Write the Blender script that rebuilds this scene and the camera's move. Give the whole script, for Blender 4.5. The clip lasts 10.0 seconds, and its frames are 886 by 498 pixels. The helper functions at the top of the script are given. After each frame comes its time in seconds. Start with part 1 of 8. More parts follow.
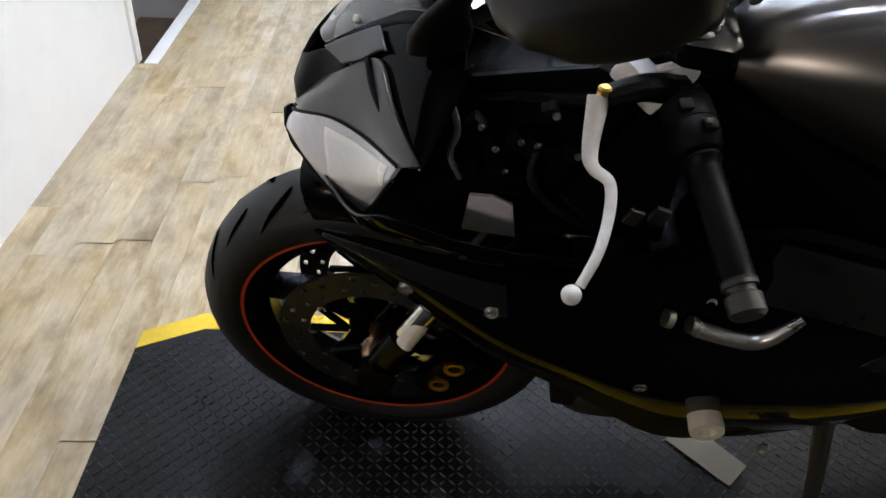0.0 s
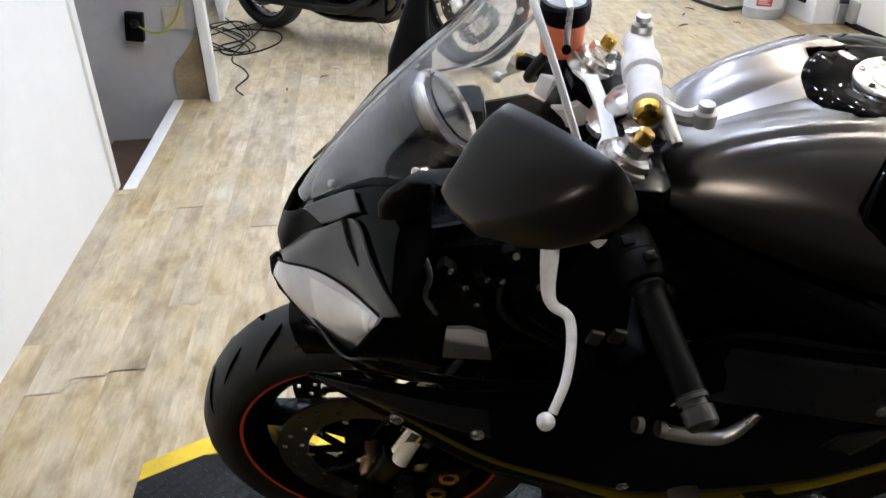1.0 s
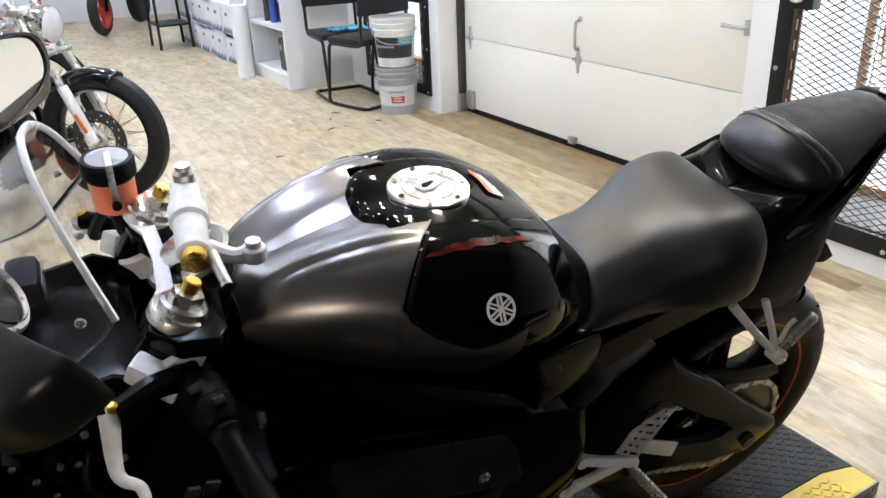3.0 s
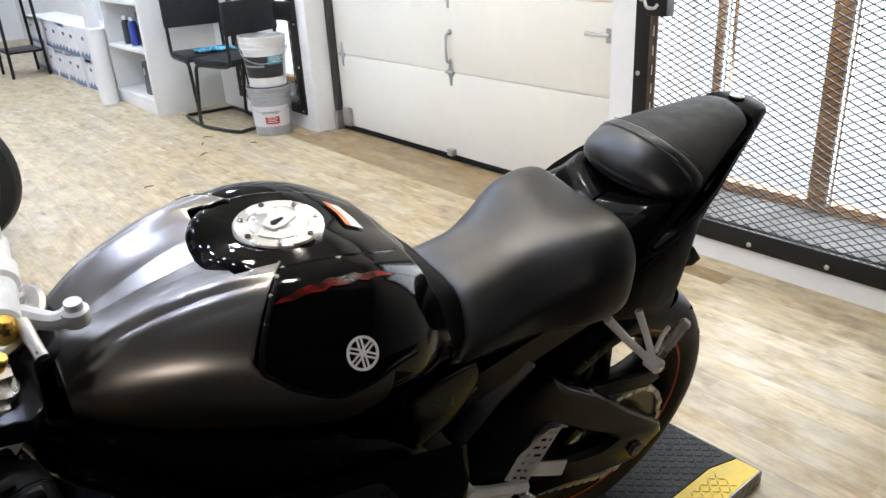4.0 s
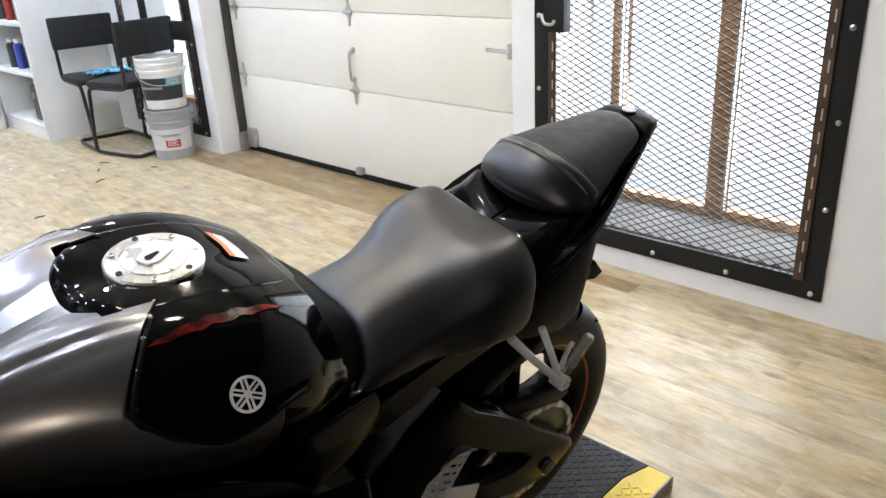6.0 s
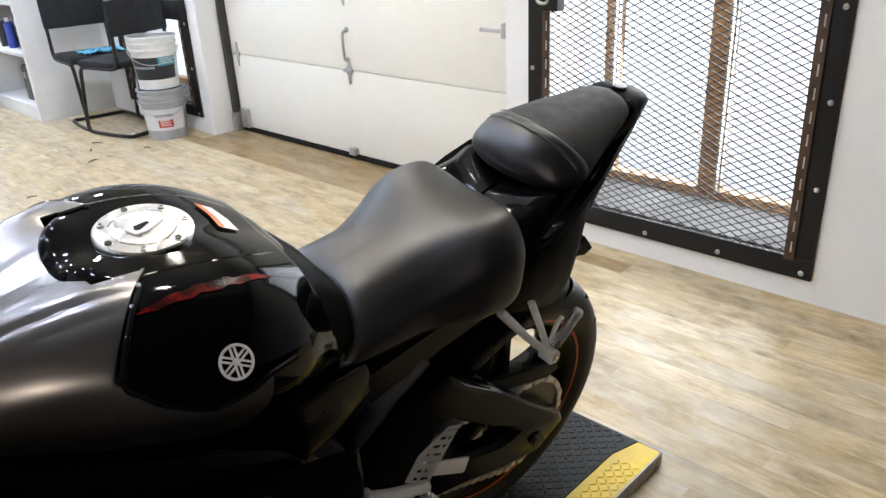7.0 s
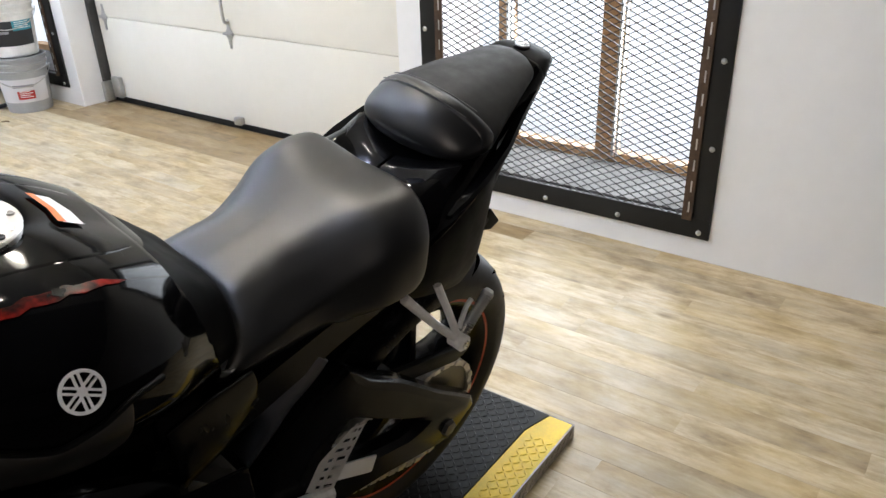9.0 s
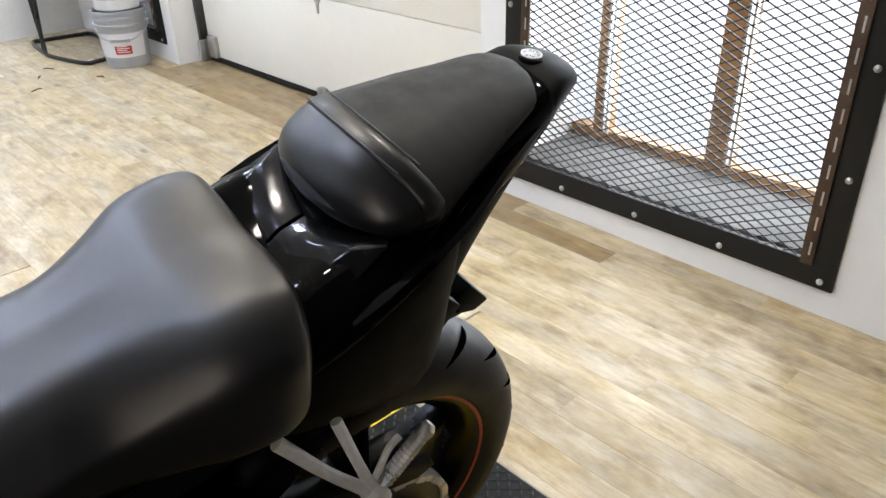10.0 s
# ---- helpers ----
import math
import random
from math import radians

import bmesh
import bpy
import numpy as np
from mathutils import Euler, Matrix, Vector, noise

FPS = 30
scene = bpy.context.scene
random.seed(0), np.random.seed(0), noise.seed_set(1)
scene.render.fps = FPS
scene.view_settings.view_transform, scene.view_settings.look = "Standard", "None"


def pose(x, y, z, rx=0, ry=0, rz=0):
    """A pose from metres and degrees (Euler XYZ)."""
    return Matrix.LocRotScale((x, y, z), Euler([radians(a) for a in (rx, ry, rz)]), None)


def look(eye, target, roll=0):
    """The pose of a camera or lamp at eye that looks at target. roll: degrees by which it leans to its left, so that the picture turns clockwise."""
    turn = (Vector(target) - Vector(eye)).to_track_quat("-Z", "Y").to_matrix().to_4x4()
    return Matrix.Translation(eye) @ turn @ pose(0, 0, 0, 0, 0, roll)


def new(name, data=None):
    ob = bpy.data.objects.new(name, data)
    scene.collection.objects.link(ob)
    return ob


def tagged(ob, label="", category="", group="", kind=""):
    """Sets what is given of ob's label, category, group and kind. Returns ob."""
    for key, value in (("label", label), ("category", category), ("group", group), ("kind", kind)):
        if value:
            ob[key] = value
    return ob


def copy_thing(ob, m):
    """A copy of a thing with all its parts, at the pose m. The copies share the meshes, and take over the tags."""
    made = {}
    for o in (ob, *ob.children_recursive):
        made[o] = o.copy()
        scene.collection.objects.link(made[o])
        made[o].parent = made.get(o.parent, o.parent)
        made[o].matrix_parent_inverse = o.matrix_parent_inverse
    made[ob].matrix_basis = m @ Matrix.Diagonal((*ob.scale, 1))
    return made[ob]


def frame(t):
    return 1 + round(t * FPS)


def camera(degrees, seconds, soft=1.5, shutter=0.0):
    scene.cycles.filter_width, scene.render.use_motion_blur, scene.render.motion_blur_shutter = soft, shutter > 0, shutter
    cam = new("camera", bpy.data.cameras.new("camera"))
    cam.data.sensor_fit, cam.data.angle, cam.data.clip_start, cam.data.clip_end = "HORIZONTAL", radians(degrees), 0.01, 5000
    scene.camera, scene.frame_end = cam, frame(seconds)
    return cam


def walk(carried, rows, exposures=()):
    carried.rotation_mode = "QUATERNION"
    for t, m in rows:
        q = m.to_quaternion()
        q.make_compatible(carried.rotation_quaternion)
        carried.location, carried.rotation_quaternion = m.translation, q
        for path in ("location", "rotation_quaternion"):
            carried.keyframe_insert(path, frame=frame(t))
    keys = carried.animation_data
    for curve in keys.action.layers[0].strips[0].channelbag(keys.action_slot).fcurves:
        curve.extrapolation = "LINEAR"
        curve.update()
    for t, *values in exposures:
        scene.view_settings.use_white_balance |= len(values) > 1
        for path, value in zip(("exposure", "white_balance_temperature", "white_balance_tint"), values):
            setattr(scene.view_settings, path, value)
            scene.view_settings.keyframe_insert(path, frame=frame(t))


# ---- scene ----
cam = camera(60.5, 10.0)
PATH = [
    (0, (0.000, 0.000, 1.149), (0.116, 1.609, -0.033), 3.81),
    (0.5, (-0.014, -0.011, 1.205), (0.129, 1.656, 0.108), 2.10),
    (1, (-0.000, -0.031, 1.257), (0.170, 1.679, 0.234), -0.92),
    (1.5, (0.043, -0.061, 1.281), (0.419, 1.675, 0.362), -1.77),
    (2, (0.085, -0.082, 1.296), (0.657, 1.636, 0.447), -2.80),
    (2.5, (0.121, -0.090, 1.299), (0.857, 1.577, 0.474), -2.97),
    (3, (0.162, -0.076, 1.299), (1.064, 1.514, 0.489), -2.43),
    (4.5, (0.268, -0.033, 1.295), (1.495, 1.342, 0.518), -3.50),
    (5, (0.286, -0.028, 1.294), (1.577, 1.296, 0.535), -3.20),
    (6.5, (0.283, -0.045, 1.287), (1.591, 1.254, 0.511), -2.89),
    (7, (0.282, -0.050, 1.280), (1.585, 1.236, 0.475), -2.81),
    (7.5, (0.288, -0.051, 1.279), (1.607, 1.217, 0.471), -3.44),
    (8, (0.266, -0.037, 1.276), (1.591, 1.218, 0.458), -2.30),
    (8.5, (0.242, -0.009, 1.271), (1.639, 1.126, 0.399), -1.74),
    (9, (0.373, 0.030, 1.248), (1.814, 1.089, 0.353), -1.73),
    (9.2, (0.480, 0.041, 1.245), (1.816, 1.253, 0.381), -3.40),
    (9.5, (0.618, 0.054, 1.254), (1.914, 1.318, 0.403), -0.16),
    (9.7, (0.692, 0.059, 1.243), (1.978, 1.294, 0.335), -0.60),
    (10, (0.838, 0.122, 1.207), (2.029, 1.404, 0.239), -1.37),
]
walk(cam, [(t, look(eye, target, roll)) for t, eye, target, roll in PATH])

# ---- light ----
world = bpy.data.worlds.new("sky")
scene.world = world
world.use_nodes = True
wn = world.node_tree.nodes
sky = wn.new("ShaderNodeTexSky")
sky.sky_type, sky.sun_disc, sky.sun_elevation, sky.sun_rotation = "NISHITA", False, radians(35), radians(80)
world.node_tree.links.new(sky.outputs[0], wn["Background"].inputs[0])
wn["Background"].inputs[1].default_value = 0.12
scene.view_settings.exposure = 0.0
LAMP = 230.0      # radiance of the ceiling lamps
WARM = 100.0     # radiance of the added fill lamp
DAY = 55.0       # watts of daylight through the barred window

# ---- materials ----


class Mat:
    """A node material with short calls for the usual layers."""

    def __init__(self, name, base, rough=0.5, metal=0.0, coat=0.0, spec=0.5):
        self.m = bpy.data.materials.new(name)
        self.m.use_nodes = True
        self.t = self.m.node_tree
        self.b = self.t.nodes["Principled BSDF"]
        self.set("Base Color", (*base, 1))
        self.set("Roughness", rough)
        self.set("Metallic", metal)
        self.set("Coat Weight", coat)
        self.set("Coat Roughness", 0.03)
        self.set("Specular IOR Level", spec)

    def set(self, key, v):
        self.b.inputs[key].default_value = v
        return self

    def node(self, kind, **kw):
        n = self.t.nodes.new(kind)
        for k, v in kw.items():
            n.inputs[k.replace("_", " ")].default_value = v
        return n

    def link(self, a, b):
        self.t.links.new(a, b)

    def coords(self, scale=(1, 1, 1), space="Object"):
        c, mp = self.t.nodes.new("ShaderNodeTexCoord"), self.t.nodes.new("ShaderNodeMapping")
        mp.inputs["Scale"].default_value = scale
        self.link(c.outputs[space], mp.inputs[0])
        return mp.outputs[0]

    def noise(self, scale, detail=4.0, vec=None, rough=0.55):
        n = self.node("ShaderNodeTexNoise", Scale=scale, Detail=detail, Roughness=rough)
        self.link(vec or self.coords(), n.inputs["Vector"])
        return n.outputs["Fac"]

    def ramp(self, fac, stops):
        r = self.t.nodes.new("ShaderNodeValToRGB")
        e = r.color_ramp.elements
        while len(e) < len(stops):
            e.new(0.5)
        for el, (p, c) in zip(e, stops):
            el.position, el.color = p, (*c, 1) if len(c) == 3 else c
        self.link(fac, r.inputs[0])
        return r.outputs[0]

    def mix(self, fac, a, b, mode="MIX"):
        n = self.t.nodes.new("ShaderNodeMix")
        n.data_type, n.blend_type = "RGBA", mode
        for sock, v in ((n.inputs[0], fac), (n.inputs[6], a), (n.inputs[7], b)):
            if isinstance(v, (int, float)):
                sock.default_value = v
            elif isinstance(v, tuple):
                sock.default_value = (*v, 1)
            else:
                self.link(v, sock)
        return n.outputs[2]

    def color(self, out):
        self.link(out, self.b.inputs["Base Color"])
        return self

    def vary(self, base, amount, scale, vec=None):
        """Base colour with soft blotches at one scale and grain at another."""
        vec = vec or self.coords()
        lo, hi = tuple(c * (1 - amount) for c in base), tuple(min(1, c * (1 + amount)) for c in base)
        a = self.ramp(self.noise(scale, 5, vec), [(0.3, lo), (0.7, hi)])
        g = self.ramp(self.noise(scale * 14, 3, vec), [(0.3, (1 - amount * 0.6,) * 3), (0.7, (1, 1, 1))])
        return self.color(self.mix(1.0, a, g, "MULTIPLY"))

    def bump(self, fac, strength=0.2, dist=0.002):
        n = self.node("ShaderNodeBump", Strength=strength, Distance=dist)
        self.link(fac, n.inputs["Height"])
        self.link(n.outputs[0], self.b.inputs["Normal"])
        return self

    def roughen(self, fac, lo, hi):
        n = self.node("ShaderNodeMapRange", To_Min=lo, To_Max=hi, From_Min=0.3, From_Max=0.7)
        self.link(fac, n.inputs[0])
        self.link(n.outputs[0], self.b.inputs["Roughness"])
        return self


def emitter(name, col, strength):
    m = Mat(name, col)
    m.set("Emission Color", (*col, 1)).set("Emission Strength", strength)
    return m.m


def painted(name, base, rough=0.55, amount=0.05, scale=1.3, bump=0.06):
    m = Mat(name, base, rough)
    m.vary(base, amount, scale)
    m.bump(m.noise(160, 3), bump, 0.0006)
    return m.m


def plain(name, base, rough=0.5, metal=0.0, coat=0.0, grain=60, bump=0.04, amount=0.12, dr=0.08, spec=0.5):
    """A small-part material: slight tone changes, uneven gloss and fine relief."""
    m = Mat(name, base, rough, metal, coat, spec)
    m.vary(base, amount, 9)
    m.roughen(m.noise(grain * 0.3), max(0.02, rough - dr), min(1, rough + dr))
    m.bump(m.noise(grain * 6), bump, 0.0004)
    return m.m


WALL = painted("white wall paint", (0.80, 0.80, 0.79), 0.6, 0.04)
WALL_GREY = painted("grey stairwell paint", (0.52, 0.50, 0.49), 0.75, 0.12)
# for the unseen near end: dark so the gloss black paint mirrors little
WALL_DARK = painted("dark paint for unseen walls", (0.09, 0.09, 0.093), 0.7, 0.12)
CEIL = painted("ceiling paint", (0.82, 0.81, 0.79), 0.8, 0.03)
TRIM = painted("white trim paint", (0.82, 0.82, 0.80), 0.4, 0.06, 3)
DOORW = painted("white door enamel", (0.80, 0.775, 0.69), 0.42, 0.03)
TORN = painted("brown torn board", (0.30, 0.22, 0.13), 0.9, 0.35, 6, 0.4)
BLACK_STEEL = plain("black painted steel", (0.009, 0.009, 0.009), 0.5, spec=0.3)
RUST_STEEL = plain("weathered steel frame", (0.085, 0.052, 0.032), 0.7, 0.3, amount=0.5)
MESH_STEEL = plain("dark expanded steel", (0.030, 0.029, 0.028), 0.5, 0.3)
WOOD = plain("brown varnished wood", (0.42, 0.23, 0.10), 0.55, amount=0.3)
SILL = plain("weathered grey sill", (0.13, 0.125, 0.12), 0.85, amount=0.35, bump=0.3)
GALV = plain("galvanised steel", (0.55, 0.55, 0.54), 0.38, 0.9, amount=0.2)
RUBBER = plain("black rubber", (0.006, 0.006, 0.0065), 0.6, amount=0.25, spec=0.25)
OUTSIDE = emitter("daylight haze", (0.86, 0.92, 1.0), 0.76)
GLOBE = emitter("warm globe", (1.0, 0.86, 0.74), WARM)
LENS = emitter("lamp lens", (0.84, 0.97, 1.27), LAMP)
LENS_COOL = emitter("cool lamp lens", (0.86, 0.98, 1.22), LAMP * 1.5)
LENS_WARM = emitter("warm lamp lens", (1.03, 0.95, 0.82), LAMP)


def floor_material(name, island=False, tint=(1, 1, 1)):
    """Printed oak; each plank has its own stretch of the print."""
    m = Mat(name, (0.5, 0.44, 0.33), 0.36)
    info = m.t.nodes.new("ShaderNodeNewGeometry" if island else "ShaderNodeObjectInfo")
    chance = info.outputs["Random Per Island" if island else "Random"]
    off = m.t.nodes.new("ShaderNodeVectorMath")
    off.operation = "MULTIPLY_ADD"
    tc = m.t.nodes.new("ShaderNodeTexCoord")
    comb = m.t.nodes.new("ShaderNodeCombineXYZ")
    for k in range(3):
        mul = m.t.nodes.new("ShaderNodeMath")
        mul.operation, mul.inputs[1].default_value = "MULTIPLY", (37.0, 91.0, 53.0)[k]
        m.link(chance, mul.inputs[0])
        m.link(mul.outputs[0], comb.inputs[k])
    m.link(tc.outputs["Object"], off.inputs[0])
    off.inputs[1].default_value = (1, 1, 1)
    m.link(comb.outputs[0], off.inputs[2])

    def stretched(sx, sy):
        mp = m.t.nodes.new("ShaderNodeMapping")
        mp.inputs["Scale"].default_value = (sx, sy, 1)
        m.link(off.outputs[0], mp.inputs[0])
        return mp.outputs[0]
    broad = m.ramp(m.noise(1.0, 7, stretched(14, 5.6), 0.68), [(0.30, (0.27, 0.20, 0.118)), (0.43, (0.46, 0.37, 0.236)), (0.55, (0.61, 0.52, 0.374)), (0.72, (0.74, 0.68, 0.55))])
    grain = m.ramp(m.noise(1.0, 6, stretched(80, 7.0), 0.7), [(0.32, (0.70, 0.67, 0.62)), (0.60, (1, 1, 1))])
    grey = m.ramp(m.noise(1.0, 3, stretched(11, 2.6)), [(0.44, (0, 0, 0)), (0.66, (1, 1, 1))])
    c = m.mix(0.8, broad, grain, "MULTIPLY")
    gm = m.t.nodes.new("ShaderNodeMath")
    gm.operation, gm.inputs[1].default_value = "MULTIPLY", 0.42
    m.link(grey, gm.inputs[0])
    c = m.mix(gm.outputs[0], c, (0.43, 0.40, 0.35))
    warm = m.ramp(m.noise(1.0, 4, stretched(8, 3.4), 0.6), [(0.46, (0, 0, 0)), (0.62, (1, 1, 1))])
    wm = m.t.nodes.new("ShaderNodeMath")
    wm.operation, wm.inputs[1].default_value = "MULTIPLY", 0.28
    m.link(warm, wm.inputs[0])
    c = m.mix(wm.outputs[0], c, (0.55, 0.42, 0.17))
    tone = m.ramp(chance, [(0.0, (0.76, 0.74, 0.70)), (0.30, (0.93, 0.88, 0.77)), (0.6, (0.95, 0.95, 0.93)), (0.85, (0.86, 0.80, 0.68)), (1.0, (1.0, 0.97, 0.90))])
    c = m.mix(1.0, c, tone, "MULTIPLY")
    knot = m.t.nodes.new("ShaderNodeTexVoronoi")
    knot.inputs["Scale"].default_value = 1.0
    m.link(stretched(6, 2.2), knot.inputs["Vector"])
    k = m.ramp(knot.outputs["Distance"], [(0.03, (0.40, 0.34, 0.26)), (0.11, (1, 1, 1))])
    c = m.mix(0.8, c, k, "MULTIPLY")
    m.color(m.mix(1.0, c, tint, "MULTIPLY"))
    m.roughen(m.noise(3.0), 0.30, 0.46)
    m.bump(m.noise(1.0, 4, stretched(120, 5)), 0.12, 0.0006)
    return m.m


PLANK = floor_material("pale oak vinyl plank")
# the same print in a darker brown tint
PLANK_BROWN = floor_material("darker brown oak vinyl plank", False, (0.62, 0.54, 0.43))
PLANK_FAR = floor_material("pale oak vinyl plank, joined", True)

# ---- building blocks ----


def grid_faces(bm, rings, closed=True, caps=True):
    """Skin a row of equal rings of points."""
    vs = [[bm.verts.new(p) for p in r] for r in rings]
    n = len(vs[0])
    for a, b in zip(vs, vs[1:]):
        for k in range(n if closed else n - 1):
            bm.faces.new((a[k], a[(k + 1) % n], b[(k + 1) % n], b[k]))
    if caps and closed and n > 2:
        bm.faces.new(list(reversed(vs[0])))
        bm.faces.new(vs[-1])
    return vs


def box(bm, lo, hi, m=None, bevel=0.0):
    """A box between two corners, bevelled, moved by m."""
    b2 = bmesh.new()
    bmesh.ops.create_cube(b2, size=1)
    size, mid = [h - l for l, h in zip(lo, hi)], [(h + l) / 2 for l, h in zip(lo, hi)]
    for v in b2.verts:
        v.co = Vector([c * s + o for c, s, o in zip(v.co, size, mid)])
    if bevel:
        bmesh.ops.bevel(b2, geom=b2.edges[:], offset=min(bevel, 0.45 * min(abs(s) for s in size)), segments=2, affect="EDGES", profile=0.6)
    join(bm, b2, m)


def join(bm, b2, m=None):
    idx = {}
    for v in b2.verts:
        idx[v] = bm.verts.new(m @ v.co if m else v.co)
    for f in b2.faces:
        try:
            bm.faces.new([idx[v] for v in f.verts])
        except ValueError:
            pass
    b2.free()


def frame_of(d):
    d = d.normalized()
    a = Vector((0, 0, 1)) if abs(d.z) < 0.9 else Vector((1, 0, 0))
    u = d.cross(a).normalized()
    return u, d.cross(u).normalized()


def rod(bm, p0, p1, r0, r1=None, seg=14, caps=True):
    p0, p1 = Vector(p0), Vector(p1)
    r1 = r0 if r1 is None else r1
    u, w = frame_of(p1 - p0)
    ring = lambda p, r: [p + (u * math.cos(a) + w * math.sin(a)) * r for a in [2 * math.pi * k / seg for k in range(seg)]]
    grid_faces(bm, [ring(p0, r0), ring(p1, r1)], caps=caps)


def turned(bm, p0, axis, profile, seg=32, caps=True):
    """A turned solid: profile rows (distance along axis, radius)."""
    p0, axis = Vector(p0), Vector(axis).normalized()
    u, w = frame_of(axis)
    rings = [[p0 + axis * d + (u * math.cos(a) + w * math.sin(a)) * max(r, 1e-5) for a in [2 * math.pi * k / seg for k in range(seg)]] for d, r in profile]
    grid_faces(bm, rings, caps=caps)


def bent(points, steps=6):
    """A smooth curve through points (Catmull-Rom)."""
    P = [Vector(p) for p in points]
    P = [2 * P[0] - P[1], *P, 2 * P[-1] - P[-2]]
    out = []
    for i in range(1, len(P) - 2):
        for k in range(steps):
            t = k / steps
            a, b, c, d = P[i - 1], P[i], P[i + 1], P[i + 2]
            out.append(0.5 * ((2 * b) + (c - a) * t + (2 * a - 5 * b + 4 * c - d) * t * t + (3 * b - a - 3 * c + d) * t ** 3))
    out.append(P[-2])
    return out


def pipe(bm, points, r, seg=10, steps=6, smooth=True, flat=1.0):
    """A bent tube; r is one radius or one per given point; flat squeezes it across."""
    pts = bent(points, steps) if smooth else [Vector(p) for p in points]
    if isinstance(r, (int, float)):
        rs = [r] * len(pts)
    else:
        rs = [r[min(int(i / max(1, steps if smooth else 1)), len(r) - 1)] * (1 - (i / (steps if smooth else 1)) % 1) + r[min(int(i / max(1, steps if smooth else 1)) + 1, len(r) - 1)] * ((i / (steps if smooth else 1)) % 1) for i in range(len(pts))]
    u = None
    rings = []
    for i, p in enumerate(pts):
        d = (pts[min(i + 1, len(pts) - 1)] - pts[max(i - 1, 0)]).normalized()
        if u is None:
            u, w = frame_of(d)
        u = (u - d * u.dot(d)).normalized()
        w = d.cross(u)
        rings.append([p + (u * math.cos(a) + w * math.sin(a) * flat) * rs[i] for a in [2 * math.pi * k / seg for k in range(seg)]])
    grid_faces(bm, rings)


def slab(bm, outline, depth, axis="y", at=0.0, bevel=0.0):
    """A plate cut to an outline of (a, b) pairs, of that thickness along axis."""
    put = {"x": lambda a, b, d: (d, a, b), "y": lambda a, b, d: (a, d, b), "z": lambda a, b, d: (a, b, d)}[axis]
    b2 = bmesh.new()
    r0 = [b2.verts.new(put(a, b, at - depth / 2)) for a, b in outline]
    r1 = [b2.verts.new(put(a, b, at + depth / 2)) for a, b in outline]
    n = len(r0)
    b2.faces.new(r0)
    b2.faces.new(list(reversed(r1)))
    for k in range(n):
        b2.faces.new((r0[k], r1[k], r1[(k + 1) % n], r0[(k + 1) % n]))
    bmesh.ops.recalc_face_normals(b2, faces=b2.faces[:])
    if bevel:
        bmesh.ops.bevel(b2, geom=b2.edges[:], offset=bevel, segments=2, affect="EDGES", profile=0.6)
    join(bm, b2)


def part(name, bm, material, parent=None, label="", smooth=35, subsurf=0):
    """Link a bmesh as one mesh object, under a thing or a part."""
    bmesh.ops.recalc_face_normals(bm, faces=bm.faces[:])
    me = bpy.data.meshes.new(name)
    bm.to_mesh(me)
    bm.free()
    me.materials.append(material)
    if smooth:
        me.shade_smooth()
        me.set_sharp_from_angle(angle=radians(smooth))
    ob = new(name, me)
    if parent:
        ob.parent = parent
    if label:
        ob["label"] = label
    if subsurf:
        md = ob.modifiers.new("round", "SUBSURF")
        md.levels = md.render_levels = subsurf
    return ob


def thing(name, m, label, category, group="", kind=""):
    e = new(name)
    e.matrix_basis = m
    return tagged(e, label, category, group, kind)


def structure(name, bm, material, label, category, smooth=35):
    return tagged(part(name, bm, material, None, smooth=smooth), label, category, kind="structure")


# ---- the room ----
XE, XD, XW = 2.79, 2.98, -0.97       # barred wall, garage door, west wall
H = 2.75
T = 0.12
Y0, Y1 = -4.6, 13.0

bm = bmesh.new()
box(bm, (-3.2, Y0 - T, -0.06), (XW, 2.66, -0.004))
box(bm, (XW, Y0 - T, -0.06), (3.3, 2.66, -0.004))
box(bm, (-0.935, 2.66, -0.06), (3.3, 3.79, -0.004))
box(bm, (XW, 3.79, -0.06), (3.3, Y1 + T, -0.004))
box(bm, (-3.2, 3.79, -0.06), (XW, Y1 + T, -0.004))
# base is near black so its bare, unseen part darkens the motorcycle's reflections
floor = structure("floor", bm, plain("floor base darkened for black reflections", (0.035, 0.033, 0.031), 0.85, spec=0.2), "pale oak vinyl plank floor, scuffed, with dark joints", "floor", 0)

bm = bmesh.new()
box(bm, (-3.2, Y0 - T, H), (3.6, 0.3, H + 0.1))
structure("ceiling_back", bm, WALL_DARK, "unseen ceiling over the near end, dark to keep reflections black", "ceiling", 0)
bm = bmesh.new()
box(bm, (-3.2, 0.3, H), (3.6, Y1 + T, H + 0.1))
structure("ceiling", bm, CEIL, "plain white painted ceiling with round downlights", "ceiling", 0)

# the east wall with a barred window, a garage door opening and a second window
WY0, WY1, WZ0, WZ1 = 0.72, 1.83, 0.12, 2.15       # clear hole of the barred window
GY0, GY1, GZ1 = 2.00, 4.50, 2.12
VY0, VY1, VZ0, VZ1 = 4.66, 5.62, 0.14, 2.15
bm = bmesh.new()
